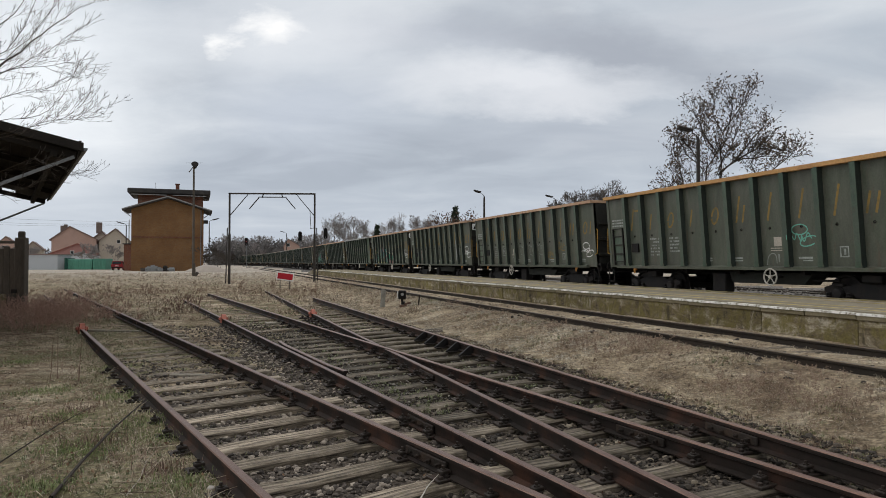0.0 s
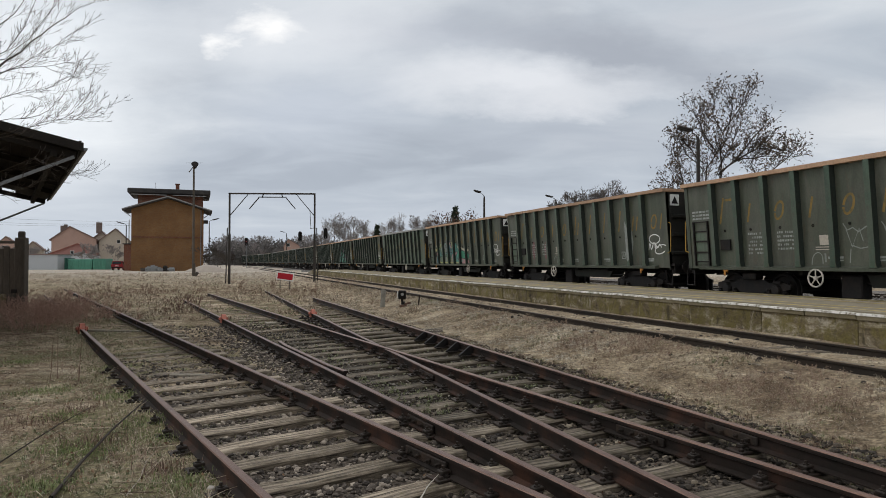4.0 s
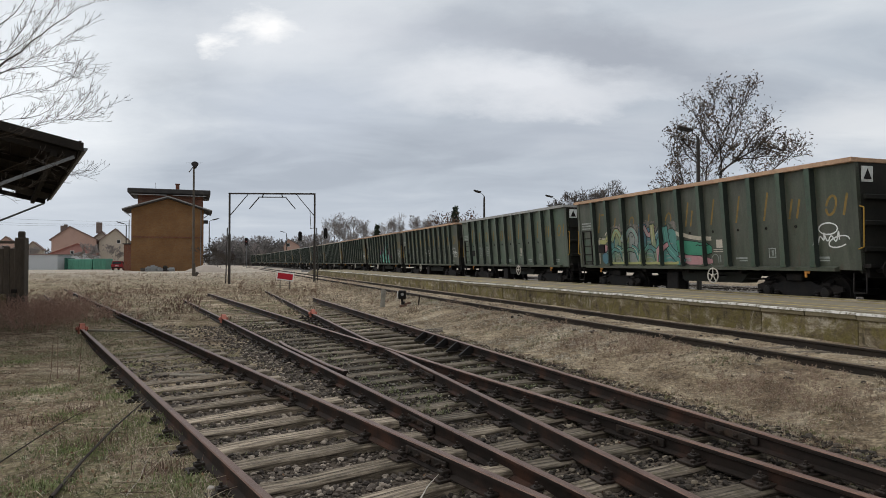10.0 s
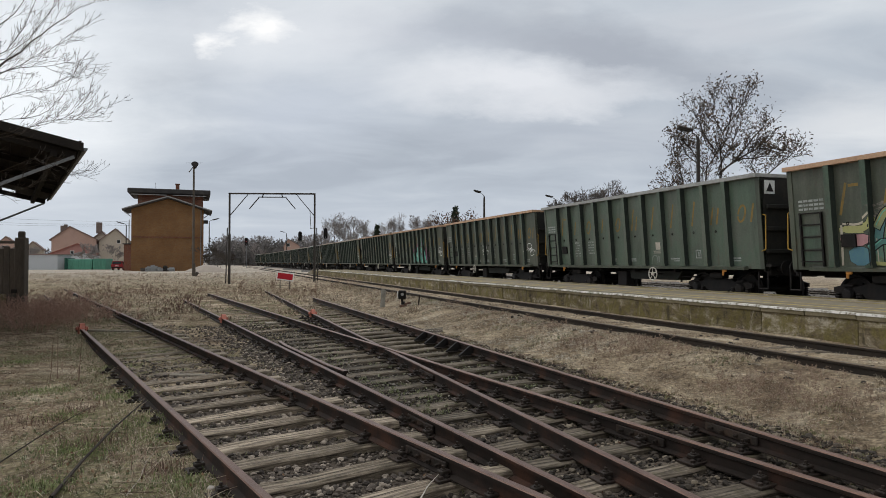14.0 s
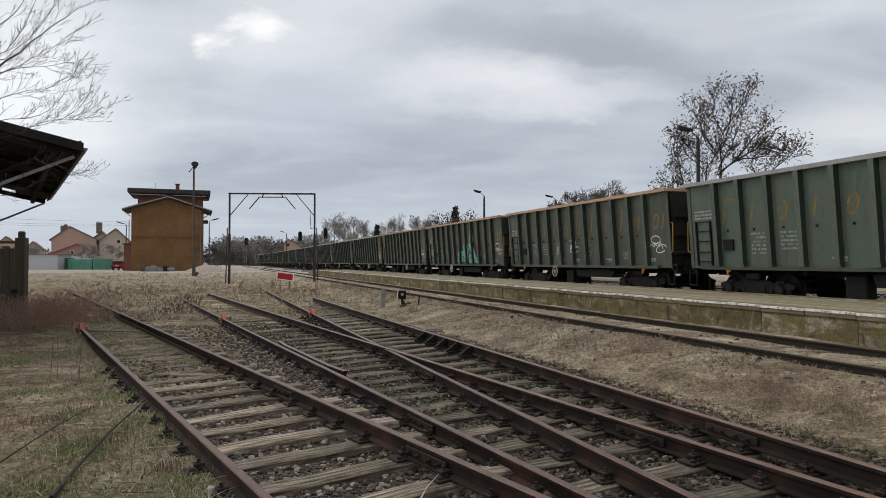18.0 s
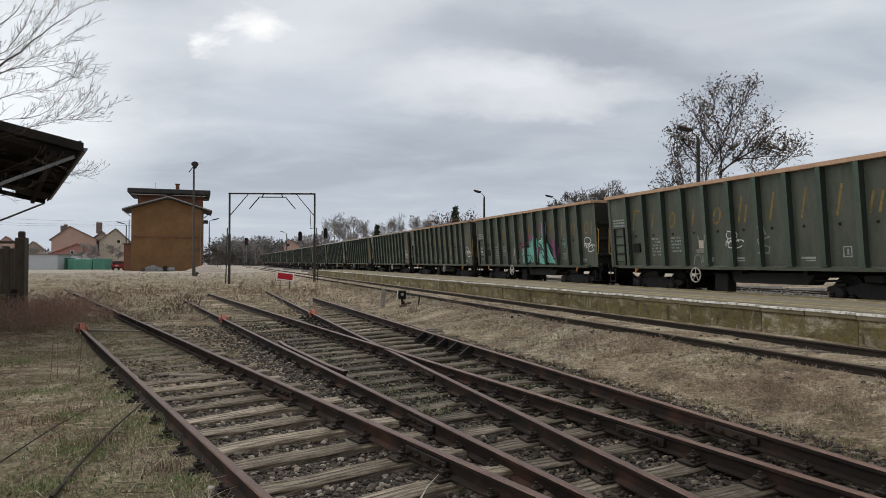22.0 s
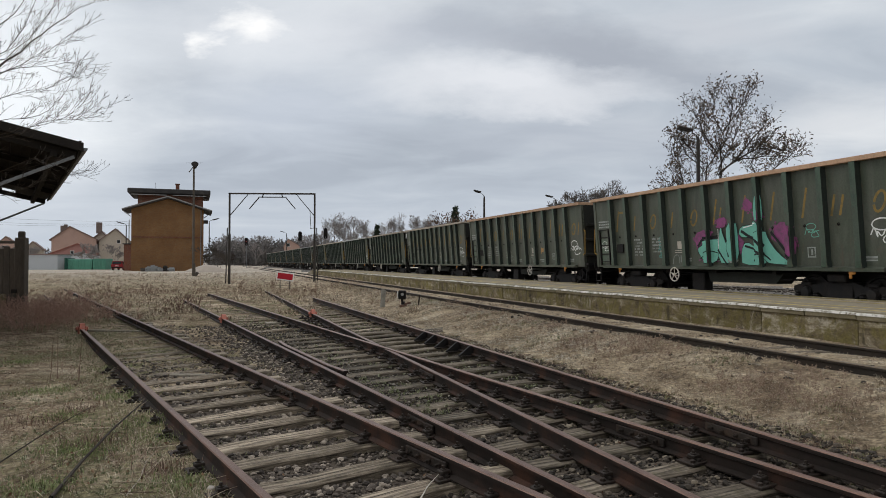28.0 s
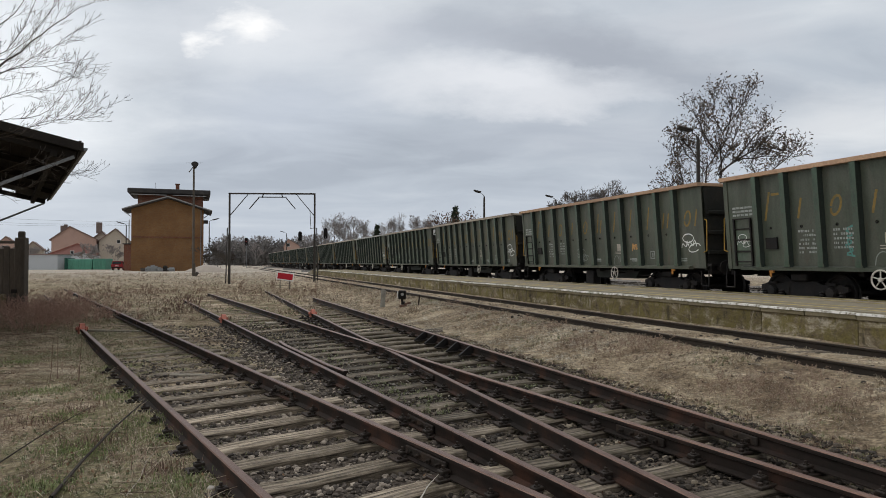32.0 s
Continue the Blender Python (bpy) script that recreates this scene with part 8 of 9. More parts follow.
# ---------------------------------------------------------------- ballast, grass and weeds
def scatter_stones(name, count, pick, size, material, label, seed):
    r = np.random.RandomState(seed)
    phi = (1 + 5 ** 0.5) / 2
    ico = np.array([(-1, phi, 0), (1, phi, 0), (-1, -phi, 0), (1, -phi, 0), (0, -1, phi), (0, 1, phi), (0, -1, -phi), (0, 1, -phi), (phi, 0, -1), (phi, 0, 1), (-phi, 0, -1), (-phi, 0, 1)])
    ico /= np.linalg.norm(ico[0])
    tri = [(0, 11, 5), (0, 5, 1), (0, 1, 7), (0, 7, 10), (0, 10, 11), (1, 5, 9), (5, 11, 4), (11, 10, 2), (10, 7, 6), (7, 1, 8), (3, 9, 4), (3, 4, 2), (3, 2, 6), (3, 6, 8), (3, 8, 9), (4, 9, 5), (2, 4, 11), (6, 2, 10), (8, 6, 7), (9, 8, 1)]
    verts, faces = [], []
    for i in range(count):
        p = pick(r)
        if p is None:
            continue
        s = size[0] + (size[1] - size[0]) * r.rand() ** 2
        q = ico * (0.7 + 0.45 * r.rand(12, 1)) * np.array([1, 0.75 + 0.5 * r.rand(), 0.5 + 0.35 * r.rand()]) * s
        a = r.rand() * 6.28
        c, sn = math.cos(a), math.sin(a)
        q = np.stack([q[:, 0] * c - q[:, 1] * sn, q[:, 0] * sn + q[:, 1] * c, q[:, 2]], 1) + np.array([p[0], p[1], p[2] + s * 0.25])
        o = len(verts)
        verts.extend(map(tuple, q))
        faces.extend((a0 + o, b0 + o, c0 + o) for a0, b0, c0 in tri)
    return tagged(raw(name, verts, faces, material), label, "ballast", kind="stuff")


def bed_spot(r):
    """A spot on the bed of the sidings, thinning with distance."""
    y = 1.3 + 17 * r.rand() ** 1.5
    lo = LA.p(y, -0.72)[0]
    hi = LC.p(y, GAUGE + 0.95)[0]
    x = lo + (hi - lo) * r.rand()
    gap = LA.p(y, 1.5)[0] < x < LB.p(y, -1.5)[0]
    if gap and r.rand() < 0.6:
        return None
    if x < LA.p(y, 1.3)[0] and y > 9 + 3.5 * r.rand():
        return None
    return (x, y, ground_z(x, y) + 0.004)


def main_spot(r):
    s = -4 + 34 * r.rand()
    d = D_PLATFORM_TRACK + r.uniform(-1.5, 1.5)
    x, y = at(d, s)
    return (x, y, ground_z(x, y) - 0.02)


def back_spot(r):
    s = -8 + 45 * r.rand()
    d = r.uniform(17.0, 27.0)
    x, y = at(d, s)
    return (x, y, ground_z(x, y))


def siding_bed_spot(r):
    p = bed_spot(r)
    return p if p and p[0] < LB.p(p[1], -GAUGE)[0] else None


def turnout_bed_spot(r):
    p = bed_spot(r)
    return p if p and p[0] >= LB.p(p[1], -GAUGE)[0] else None


scatter_stones("ballast_siding", 44000, siding_bed_spot, (0.013, 0.038), stone_mat("pale_ballast_stone", (0.040, 0.034, 0.029), (0.40, 0.34, 0.275), (0.135, 0.112, 0.093)), "loose brown and grey ballast stones between the sleepers", 1)
scatter_stones("ballast_turnout", 44000, turnout_bed_spot, (0.013, 0.040), M_BALLAST, "dark ballast stones between the turnout's timbers", 6)
def shoulder_spot(r):
    y = 3.5 + 16 * r.rand() ** 1.4
    x, y = LC.p(y, GAUGE + 0.16 + 0.85 * r.rand() ** 1.8)[:2]
    return (x, y, ground_z(x, y) - 0.004)


scatter_stones("ballast_shoulder", 2600, shoulder_spot, (0.012, 0.036), stone_mat("weathered_ballast", (0.05, 0.04, 0.03), (0.36, 0.31, 0.25), (0.15, 0.122, 0.094)), "weathered ballast spilling onto the grass beside the siding", 4)
scatter_stones("ballast_main", 1500, main_spot, (0.02, 0.05), M_BALLAST, "sparse ballast stones in the platform track", 2)
scatter_stones("ballast_back", 7000, back_spot, (0.03, 0.07), stone_mat("pale_ballast", (0.10, 0.09, 0.08), (0.36, 0.33, 0.3), (0.2, 0.18, 0.16)), "pale ballast behind the train", 3)


def scatter_blades(name, count, pick, length, width, lean, material, label, seed, cat="grass"):
    r = np.random.RandomState(seed)
    verts, faces = [], []
    for i in range(count):
        p = pick(r)
        if p is None:
            continue
        a = r.rand() * 6.28
        ln = length[0] + (length[1] - length[0]) * r.rand() ** 1.5
        t = lean[0] + (lean[1] - lean[0]) * r.rand()
        dx, dy = math.cos(a) * math.sin(t) * ln, math.sin(a) * math.sin(t) * ln
        dz = math.cos(t) * ln
        wx, wy = -math.sin(a) * width, math.cos(a) * width
        o = len(verts)
        x, y, z = p
        verts += [(x - wx, y - wy, z - 0.01), (x + wx, y + wy, z - 0.01), (x + dx * 0.55 + wx * 0.7, y + dy * 0.55 + wy * 0.7, z + dz * 0.65), (x + dx * 0.55 - wx * 0.7, y + dy * 0.55 - wy * 0.7, z + dz * 0.65), (x + dx, y + dy, z + dz * 0.9)]
        faces += [(o, o + 1, o + 2, o + 3), (o + 3, o + 2, o + 4)]
    return tagged(raw(name, verts, faces, material), label, cat, kind="stuff")


def scatter_tufts(name, count, pick, reach, blades, width, material, label, seed, flat=0.55, cat="grass"):
    """Low domed clumps of dead or green blades that lean out from one root."""
    r = np.random.RandomState(seed)
    verts, faces = [], []
    for i in range(count):
        p = pick(r)
        if p is None:
            continue
        size = reach[0] + (reach[1] - reach[0]) * r.rand() ** 1.6
        comb = r.rand() * 6.28
        for k in range(blades):
            a = comb + r.randn() * 1.4
            t = 0.25 + 1.25 * r.rand() ** flat
            ln = size * (0.55 + 0.6 * r.rand())
            dx, dy, dz = math.cos(a) * math.sin(t) * ln, math.sin(a) * math.sin(t) * ln, math.cos(t) * ln
            wx, wy = -math.sin(a) * width, math.cos(a) * width
            x, y, z = p[0] + r.randn() * size * 0.22, p[1] + r.randn() * size * 0.22, p[2]
            o = len(verts)
            verts += [(x - wx, y - wy, z - 0.01), (x + wx, y + wy, z - 0.01), (x + dx * 0.5 + wx * 0.8, y + dy * 0.5 + wy * 0.8, z + dz * 0.75 + 0.004), (x + dx * 0.5 - wx * 0.8, y + dy * 0.5 - wy * 0.8, z + dz * 0.75 + 0.004), (x + dx, y + dy, z + dz * 0.7)]
            faces += [(o, o + 1, o + 2, o + 3), (o + 3, o + 2, o + 4)]
    return tagged(raw(name, verts, faces, material), label, cat, kind="stuff")


def clumpy(x, y, f, k):
    return noise.noise((x * f, y * f, k))


def left_spot(r):
    y = 3.6 + 22 * r.rand() ** 1.6
    x = LA.p(y, -0.95)[0] - 9 * r.rand() ** 1.3
    if clumpy(x, y, 0.9, 5) < -0.25 + 0.4 * r.rand() - 0.2:
        return None
    return (x, y, ground_z(x, y))


def green_spot(r):
    y = 4.2 + 16 * r.rand() ** 1.3
    x = LA.p(y, -0.95)[0] - 7 * r.rand() ** 1.2
    if clumpy(x, y, 0.55, 31) < 0.02 + 0.15 * (r.rand() - 0.5):
        return None
    return (x, y, ground_z(x, y))


def right_spot(r):
    s = -3 + 45 * r.rand() ** 1.3
    d = 4.75 + 2.6 * r.rand()
    x, y = at(d, s)
    if x < LC.p(y, GAUGE + 0.5)[0] or clumpy(x, y, 0.8, 9) < -0.2 + 0.3 * (r.rand() - 0.5):
        return None
    return (x, y, ground_z(x, y))


def main_grass(r):
    s = -4 + 60 * r.rand() ** 1.2
    d = r.uniform(6.9, 9.6)
    x, y = at(d, s)
    if clumpy(x, y, 1.0, 12) < 0.0:
        return None
    return (x, y, ground_z(x, y))


def bed_grass(r):
    y = 4 + 24 * r.rand()
    lo, hi = LA.p(y, -0.9)[0], LC.p(y, 1.4)[0]
    x = lo + (hi - lo) * r.rand()
    if clumpy(x, y, 0.7, 21) < 0.32 - 0.03 * min(y, 18):
        return None
    return (x, y, ground_z(x, y) + 0.02)


def field_spot(r):
    y = 20 + 55 * r.rand() ** 1.3
    x = px(r.uniform(-20, 760), y)
    if x * NX + y * NY > 7 or clumpy(x, y, 0.35, 2) < -0.1:
        return None
    return (x, y, ground_z(x, y))


scatter_blades("grass_left", 52000, left_spot, (0.03, 0.11), 0.0026, (1.15, 1.56), M_STRAW, "matted dead grass beside the siding", 1)
scatter_blades("grass_left_green", 46000, green_spot, (0.015, 0.055), 0.003, (0.9, 1.5), M_GREEN_GRASS, "thin green grass beside the siding", 2)
scatter_blades("grass_right", 110000, right_spot, (0.02, 0.09), 0.003, (1.0, 1.55), M_STRAW, "matted pale dead grass between the tracks", 3)
def dark_spot(r):
    p = right_spot(r)
    return p if p and clumpy(p[0], p[1], 1.6, 61) > 0.08 + 0.2 * (r.rand() - 0.5) else None


def olive_spot(r):
    p = right_spot(r)
    return p if p and clumpy(p[0], p[1], 0.9, 71) > 0.2 + 0.2 * (r.rand() - 0.5) else None


def left_dark_spot(r):
    p = left_spot(r)
    return p if p and clumpy(p[0], p[1], 1.8, 81) > 0.05 + 0.3 * (r.rand() - 0.5) else None


M_PINK_WEED = blade_mat("pinkish_dead_weeds", [(0, (0.15, 0.098, 0.07)), (0.6, (0.31, 0.22, 0.16)), (1, (0.52, 0.42, 0.33))])
M_BROWN_LITTER = blade_mat("brown_plant_litter", [(0, (0.055, 0.036, 0.026)), (0.6, (0.14, 0.09, 0.062)), (1, (0.24, 0.165, 0.12))])
M_OLIVE = blade_mat("olive_grass", [(0, (0.08, 0.085, 0.035)), (0.6, (0.20, 0.20, 0.09)), (1, (0.34, 0.32, 0.18))])
scatter_blades("litter_right", 60000, dark_spot, (0.015, 0.07), 0.0034, (0.9, 1.54), M_BROWN_LITTER, "dark brown dead plants matted between the tracks", 21, "weeds")
scatter_blades("grass_right_olive", 40000, olive_spot, (0.02, 0.08), 0.003, (0.3, 1.4), M_OLIVE, "olive grass clumps between the tracks", 22)
scatter_blades("litter_left", 42000, left_dark_spot, (0.02, 0.10), 0.0036, (1.0, 1.54), M_PINK_WEED, "brown dead stalks matted beside the siding", 23, "weeds")
scatter_blades("grass_main", 36000, main_grass, (0.02, 0.085), 0.0034, (1.0, 1.54), M_STRAW, "dead grass in the platform track", 4)
def siding_grass(r):
    """Grass that has crept over the far part of the near siding."""
    y = 8.0 + 22 * r.rand() ** 1.3
    x = LA.p(y, r.uniform(-1.3, 1.5))[0]
    if y < 9 + 4 * r.rand() or clumpy(x, y, 0.8, 41) < -0.15:
        return None
    return (x, y, ground_z(x, y))


scatter_blades("grass_siding", 20000, siding_grass, (0.02, 0.07), 0.0032, (0.8, 1.48), M_GREEN_GRASS, "green moss and grass over the siding", 7)
scatter_blades("grass_siding_dry", 9000, siding_grass, (0.04, 0.16), 0.0035, (0.7, 1.5), M_STRAW, "dry grass over the siding", 8)
def rail_side(r):
    y = 3.6 + 14 * r.rand() ** 1.2
    x = LA.p(y, -GAUGE - 0.05 - 0.45 * r.rand() ** 1.3)[0]
    if clumpy(x, y, 1.3, 51) < -0.2:
        return None
    return (x, y, ground_z(x, y))


scatter_blades("grass_rail_side", 5000, rail_side, (0.02, 0.075), 0.003, (0.6, 1.45), M_GREEN_GRASS, "grass grown up along the siding's rail", 9)
scatter_blades("grass_rail_side_dry", 9000, rail_side, (0.02, 0.10), 0.003, (0.9, 1.5), M_STRAW, "dead grass along the siding's rail", 10)
scatter_blades("grass_bed", 16000, bed_grass, (0.015, 0.06), 0.0032, (0.6, 1.45), M_GREEN_GRASS, "moss and grass between the sleepers", 5)
scatter_blades("grass_field", 30000, field_spot, (0.05, 0.22), 0.007, (0.7, 1.5), M_STRAW, "tall dead grass across the yard", 6)


M_FROSTED = blade_mat("frosted_straw", [(0, (0.16, 0.125, 0.09)), (0.45, (0.37, 0.305, 0.22)), (1, (0.62, 0.545, 0.43))])
M_MOSS_TUFT = blade_mat("mossy_tufts", [(0, (0.085, 0.095, 0.042)), (0.6, (0.21, 0.225, 0.115)), (1, (0.42, 0.425, 0.30))])
scatter_tufts("tufts_right_pale", 5200, right_spot, (0.04, 0.12), 16, 0.0019, M_FROSTED, "pale frosted tufts of dead grass between the tracks", 51, 0.3)
scatter_tufts("tufts_right_brown", 3000, dark_spot, (0.04, 0.12), 15, 0.0019, M_BROWN_LITTER, "brown withered tufts between the tracks", 52, 0.35)
scatter_tufts("tufts_right_olive", 2600, olive_spot, (0.03, 0.08), 14, 0.0028, M_MOSS_TUFT, "olive moss and grass tufts between the tracks", 53)
def shoulder_tuft(r):
    y = 3.8 + 12 * r.rand() ** 1.3
    x, y = LC.p(y, GAUGE + 0.12 + 1.0 * r.rand() ** 1.3)[:2]
    return (x, y, ground_z(x, y))


scatter_tufts("tufts_shoulder_brown", 2600, shoulder_tuft, (0.03, 0.09), 14, 0.002, M_BROWN_LITTER, "dark withered plants along the turnout's rail", 61, 0.4)
scatter_tufts("tufts_shoulder_moss", 1700, shoulder_tuft, (0.02, 0.06), 14, 0.0024, M_OLIVE, "olive moss along the turnout's rail", 62, 0.5)
scatter_tufts("tufts_platform_track", 2600, main_grass, (0.04, 0.12), 15, 0.0024, M_FROSTED, "dead grass tufts in the platform track", 54, 0.3)
scatter_tufts("tufts_left_pale", 4200, left_spot, (0.03, 0.10), 14, 0.002, M_STRAW, "dead grass tufts beside the siding", 55, 0.35)
scatter_tufts("tufts_left_brown", 3600, left_dark_spot, (0.03, 0.10), 13, 0.0024, M_PINK_WEED, "brown withered tufts beside the siding", 56)
scatter_tufts("tufts_left_green", 5200, green_spot, (0.02, 0.065), 13, 0.0026, M_MOSS_TUFT, "low mossy green tufts beside the siding", 57)
scatter_tufts("tufts_siding", 2200, siding_grass, (0.03, 0.09), 13, 0.003, M_MOSS_TUFT, "green tufts creeping over the siding", 58)
scatter_tufts("tufts_yard", 3600, field_spot, (0.10, 0.30), 12, 0.008, M_FROSTED, "pale tufts of dead grass across the yard", 59)
scatter_tufts("tufts_yard_brown", 1300, field_spot, (0.10, 0.32), 12, 0.008, M_PINK_WEED, "brown withered tufts across the yard", 60)


def far_strip_spot(r):
    """The strip between the turnout and the platform track, past the crossing."""
    y = 11 + 21 * r.rand() ** 1.2
    lo, hi = LC.p(y, GAUGE + 0.4)[0], LD.p(y, -1.1)[0]
    x = lo + (hi - lo) * r.rand()
    if clumpy(x, y, 0.8, 91) < -0.15 + 0.3 * (r.rand() - 0.5):
        return None
    return (x, y, ground_z(x, y))


def turnout_moss_spot(r):
    y = 7.5 + 17 * r.rand() ** 1.1
    lo, hi = LB.p(y, -GAUGE + 0.1)[0], LC.p(y, GAUGE - 0.1)[0]
    x = lo + (hi - lo) * r.rand()
    if clumpy(x, y, 1.1, 95) < 0.12 - 0.012 * y + 0.3 * (r.rand() - 0.5):
        return None
    return (x, y, ground_z(x, y) + 0.05)


def turnout_far_stone(r):
    y = 8.0 + 11 * r.rand()
    lo, hi = LB.p(y, -GAUGE)[0], LC.p(y, GAUGE)[0]
    x = lo + (hi - lo) * r.rand()
    return (x, y, ground_z(x, y) + 0.03)


M_HOAR = blade_mat("grey_bleached_grass", [(0, (0.22, 0.195, 0.15)), (0.5, (0.43, 0.395, 0.32)), (1, (0.68, 0.64, 0.54))])
scatter_tufts("tufts_far_strip", 3400, far_strip_spot, (0.04, 0.12), 13, 0.0034, M_HOAR, "grey bleached grass tufts past the crossing", 63, 0.14)
scatter_tufts("tufts_turnout", 1500, turnout_moss_spot, (0.02, 0.07), 13, 0.0034, M_MOSS_TUFT, "moss tufts between the turnout's timbers", 64, 0.4)
scatter_stones("ballast_crossing", 5000, turnout_far_stone, (0.010, 0.028), stone_mat("grey_ballast", (0.035, 0.031, 0.026), (0.33, 0.30, 0.25), (0.105, 0.094, 0.078)), "grey ballast heaped between the crossing's timbers", 65)


def lie(u, v, lift=0.02):
    """A spot on the ground plane under that bearing."""
    y = 1180.0 * (1.53 + 0.15) / (v - 464.0)
    x = px(u, y)
    return (x, y, ground_z(x, y) + lift)


def weed_patch(name, spots, count, length, label, seed, lean=(0.0, 0.5), width=0.0035, mat=None):
    rr = random.Random(seed)

    def pick(r):
        u, v, su, sv = spots[int(r.rand() * len(spots)) % len(spots)]
        x = u + r.randn() * su
        y = v + r.randn() * sv
        return (x, y, ground_z(x, y))
    return scatter_blades(name, count, pick, length, width, lean, mat or M_WEED, label, seed, "weeds")


def weed_plants(name, spots, count, height, label, seed, mat, depth=2, min_r=0.003, spread=0.6):
    """Small branching dead plants scattered about the given places."""
    r = random.Random(seed)
    segs, tips = [], []
    for i in range(count):
        u, v, su, sv = spots[i % len(spots)]
        x, y = u + r.gauss(0, su), v + r.gauss(0, sv)
        h = r.uniform(*height)
        p = Vector((x, y, ground_z(x, y) - 0.02))
        d = Vector((r.uniform(-0.35, 0.35), r.uniform(-0.35, 0.35), 1)).normalized()
        grow(r, p, d, h * 0.5, min_r * 1.6, depth, segs, tips, spread, 0.1, 0.2, (1, 3), min_r, 0.62)
    v, f = tubes(segs, 3)
    return tagged(raw(name, v, f, mat), label, "weeds", kind="stuff")


M_BRAMBLE = blade_mat("red_brown_bramble", [(0, (0.25, 0.15, 0.115)), (1, (0.54, 0.36, 0.285))])
weed_plants("bramble", [(px(92, 17.0), 17.0, 0.7, 0.9), (px(60, 18), 18.0, 0.7, 0.9), (px(128, 18.5), 18.5, 0.5, 0.9)], 430, (0.3, 0.95), "red-brown leafless bramble over the siding's broken end", 11, M_BRAMBLE, 3, 0.0022, 0.8)
weed_plants("weeds_middle", [(px(u, y), y, 0.25, 0.5) for u, y in ((315, 22), (325, 25), (270, 30), (250, 33), (200, 32), (160, 33), (440, 33), (470, 32), (430, 38), (545, 30), (560, 31), (585, 36), (480, 40), (520, 36), (350, 36), (365, 30), (350, 22), (620, 34), (312, 22), (318, 23), (325, 22.5), (308, 24))], 150, (0.25, 0.85), "brown dead weed stalks in the yard", 12, M_WEED, 2, 0.005, 0.45)
weed_plants("weeds_band", [(px(u, 34), 34, 1.2, 1.5) for u in (60, 120, 180, 240, 300, 420, 480, 540)], 420, (0.10, 0.36), "low brown dead weeds across the yard", 16, M_PINK_WEED, 2, 0.006, 0.7)
TUFTS = [lie(u, v)[:2] for u, v in ((1012, 628), (1040, 634), (1088, 648), (1120, 646), (1172, 660), (1150, 640), (972, 606), (930, 594), (862, 582), (1342, 716), (1382, 730), (1404, 716), (1440, 742), (1480, 752), (1300, 706), (800, 560), (828, 572))]
weed_patch("weeds_near_platform", [(x, y, 0.26, 0.2) for x, y in TUFTS], 7000, (0.03, 0.12), "feathery pinkish-brown dead weeds between the tracks", 13, (0.5, 1.5), 0.0014, M_PINK_WEED)
weed_plants("weeds_right", [(x, y, 0.3, 0.25) for x, y in TUFTS], 700, (0.06, 0.2), "reddish branching dead weeds between the tracks", 17, M_PINK_WEED, 3, 0.0015, 1.0)
weed_plants("weeds_yard", [(px(u, y), y, 2.2, 3.0) for y in (46, 56, 66) for u in (40, 110, 180, 250, 320, 400, 470, 540, 600)], 150, (0.12, 0.38), "brown dead weeds across the far yard", 18, M_PINK_WEED, 2, 0.008, 0.8)
weed_patch("weeds_yard_low", [(px(u, y), y, 1.8, 2.6) for y in (30, 38, 47, 58) for u in (30, 90, 150, 210, 270, 330, 400, 460, 520, 580)], 5000, (0.06, 0.24), "matted brown dead weeds across the yard", 19, (0.3, 1.3), 0.008, M_PINK_WEED)
weed_patch("weeds_left", [(px(136, 9.5), 9.5, 0.03, 0.1), (px(104, 9.8), 9.8, 0.03, 0.1)], 9, (0.4, 0.95), "lone tall dead stalks beside the siding", 14, (0.02, 0.22), 0.005)
weed_patch("green_tufts_left", [(*lie(u, v)[:2], 0.16, 0.14) for u, v in ((140, 790), (160, 800), (290, 772), (262, 748), (215, 700), (120, 735), (70, 860), (330, 850), (200, 650), (250, 690), (90, 690), (40, 640))], 5000, (0.03, 0.10), "fresh green grass tufts beside the siding", 20, (0.2, 1.3), 0.0026, blade_mat("fresh_green_grass", [(0, (0.09, 0.125, 0.035)), (0.6, (0.20, 0.255, 0.095)), (1, (0.38, 0.41, 0.21))]))
weed_patch("tufts_left", [(px(150, 7.6), 7.6, 0.12, 0.12), (px(290, 5.4), 5.4, 0.1, 0.1), (px(60, 7.0), 7.0, 0.25, 0.2), (px(170, 6.2), 6.2, 0.15, 0.12)], 900, (0.04, 0.16), "orange-brown dead tufts in the grass", 15, (0.2, 1.2), 0.0028)


def stick(name, pts, r0, mat, label, cat="branch"):
    segs = []
    k = len(pts) - 1
    for i in range(k):
        segs.append((pts[i], pts[i + 1], r0 * (1 - 0.55 * i / k), r0 * (1 - 0.55 * (i + 1) / k)))
    v, f = tubes(segs, 6)
    return tagged(raw(name, v, f, mat), label, cat)


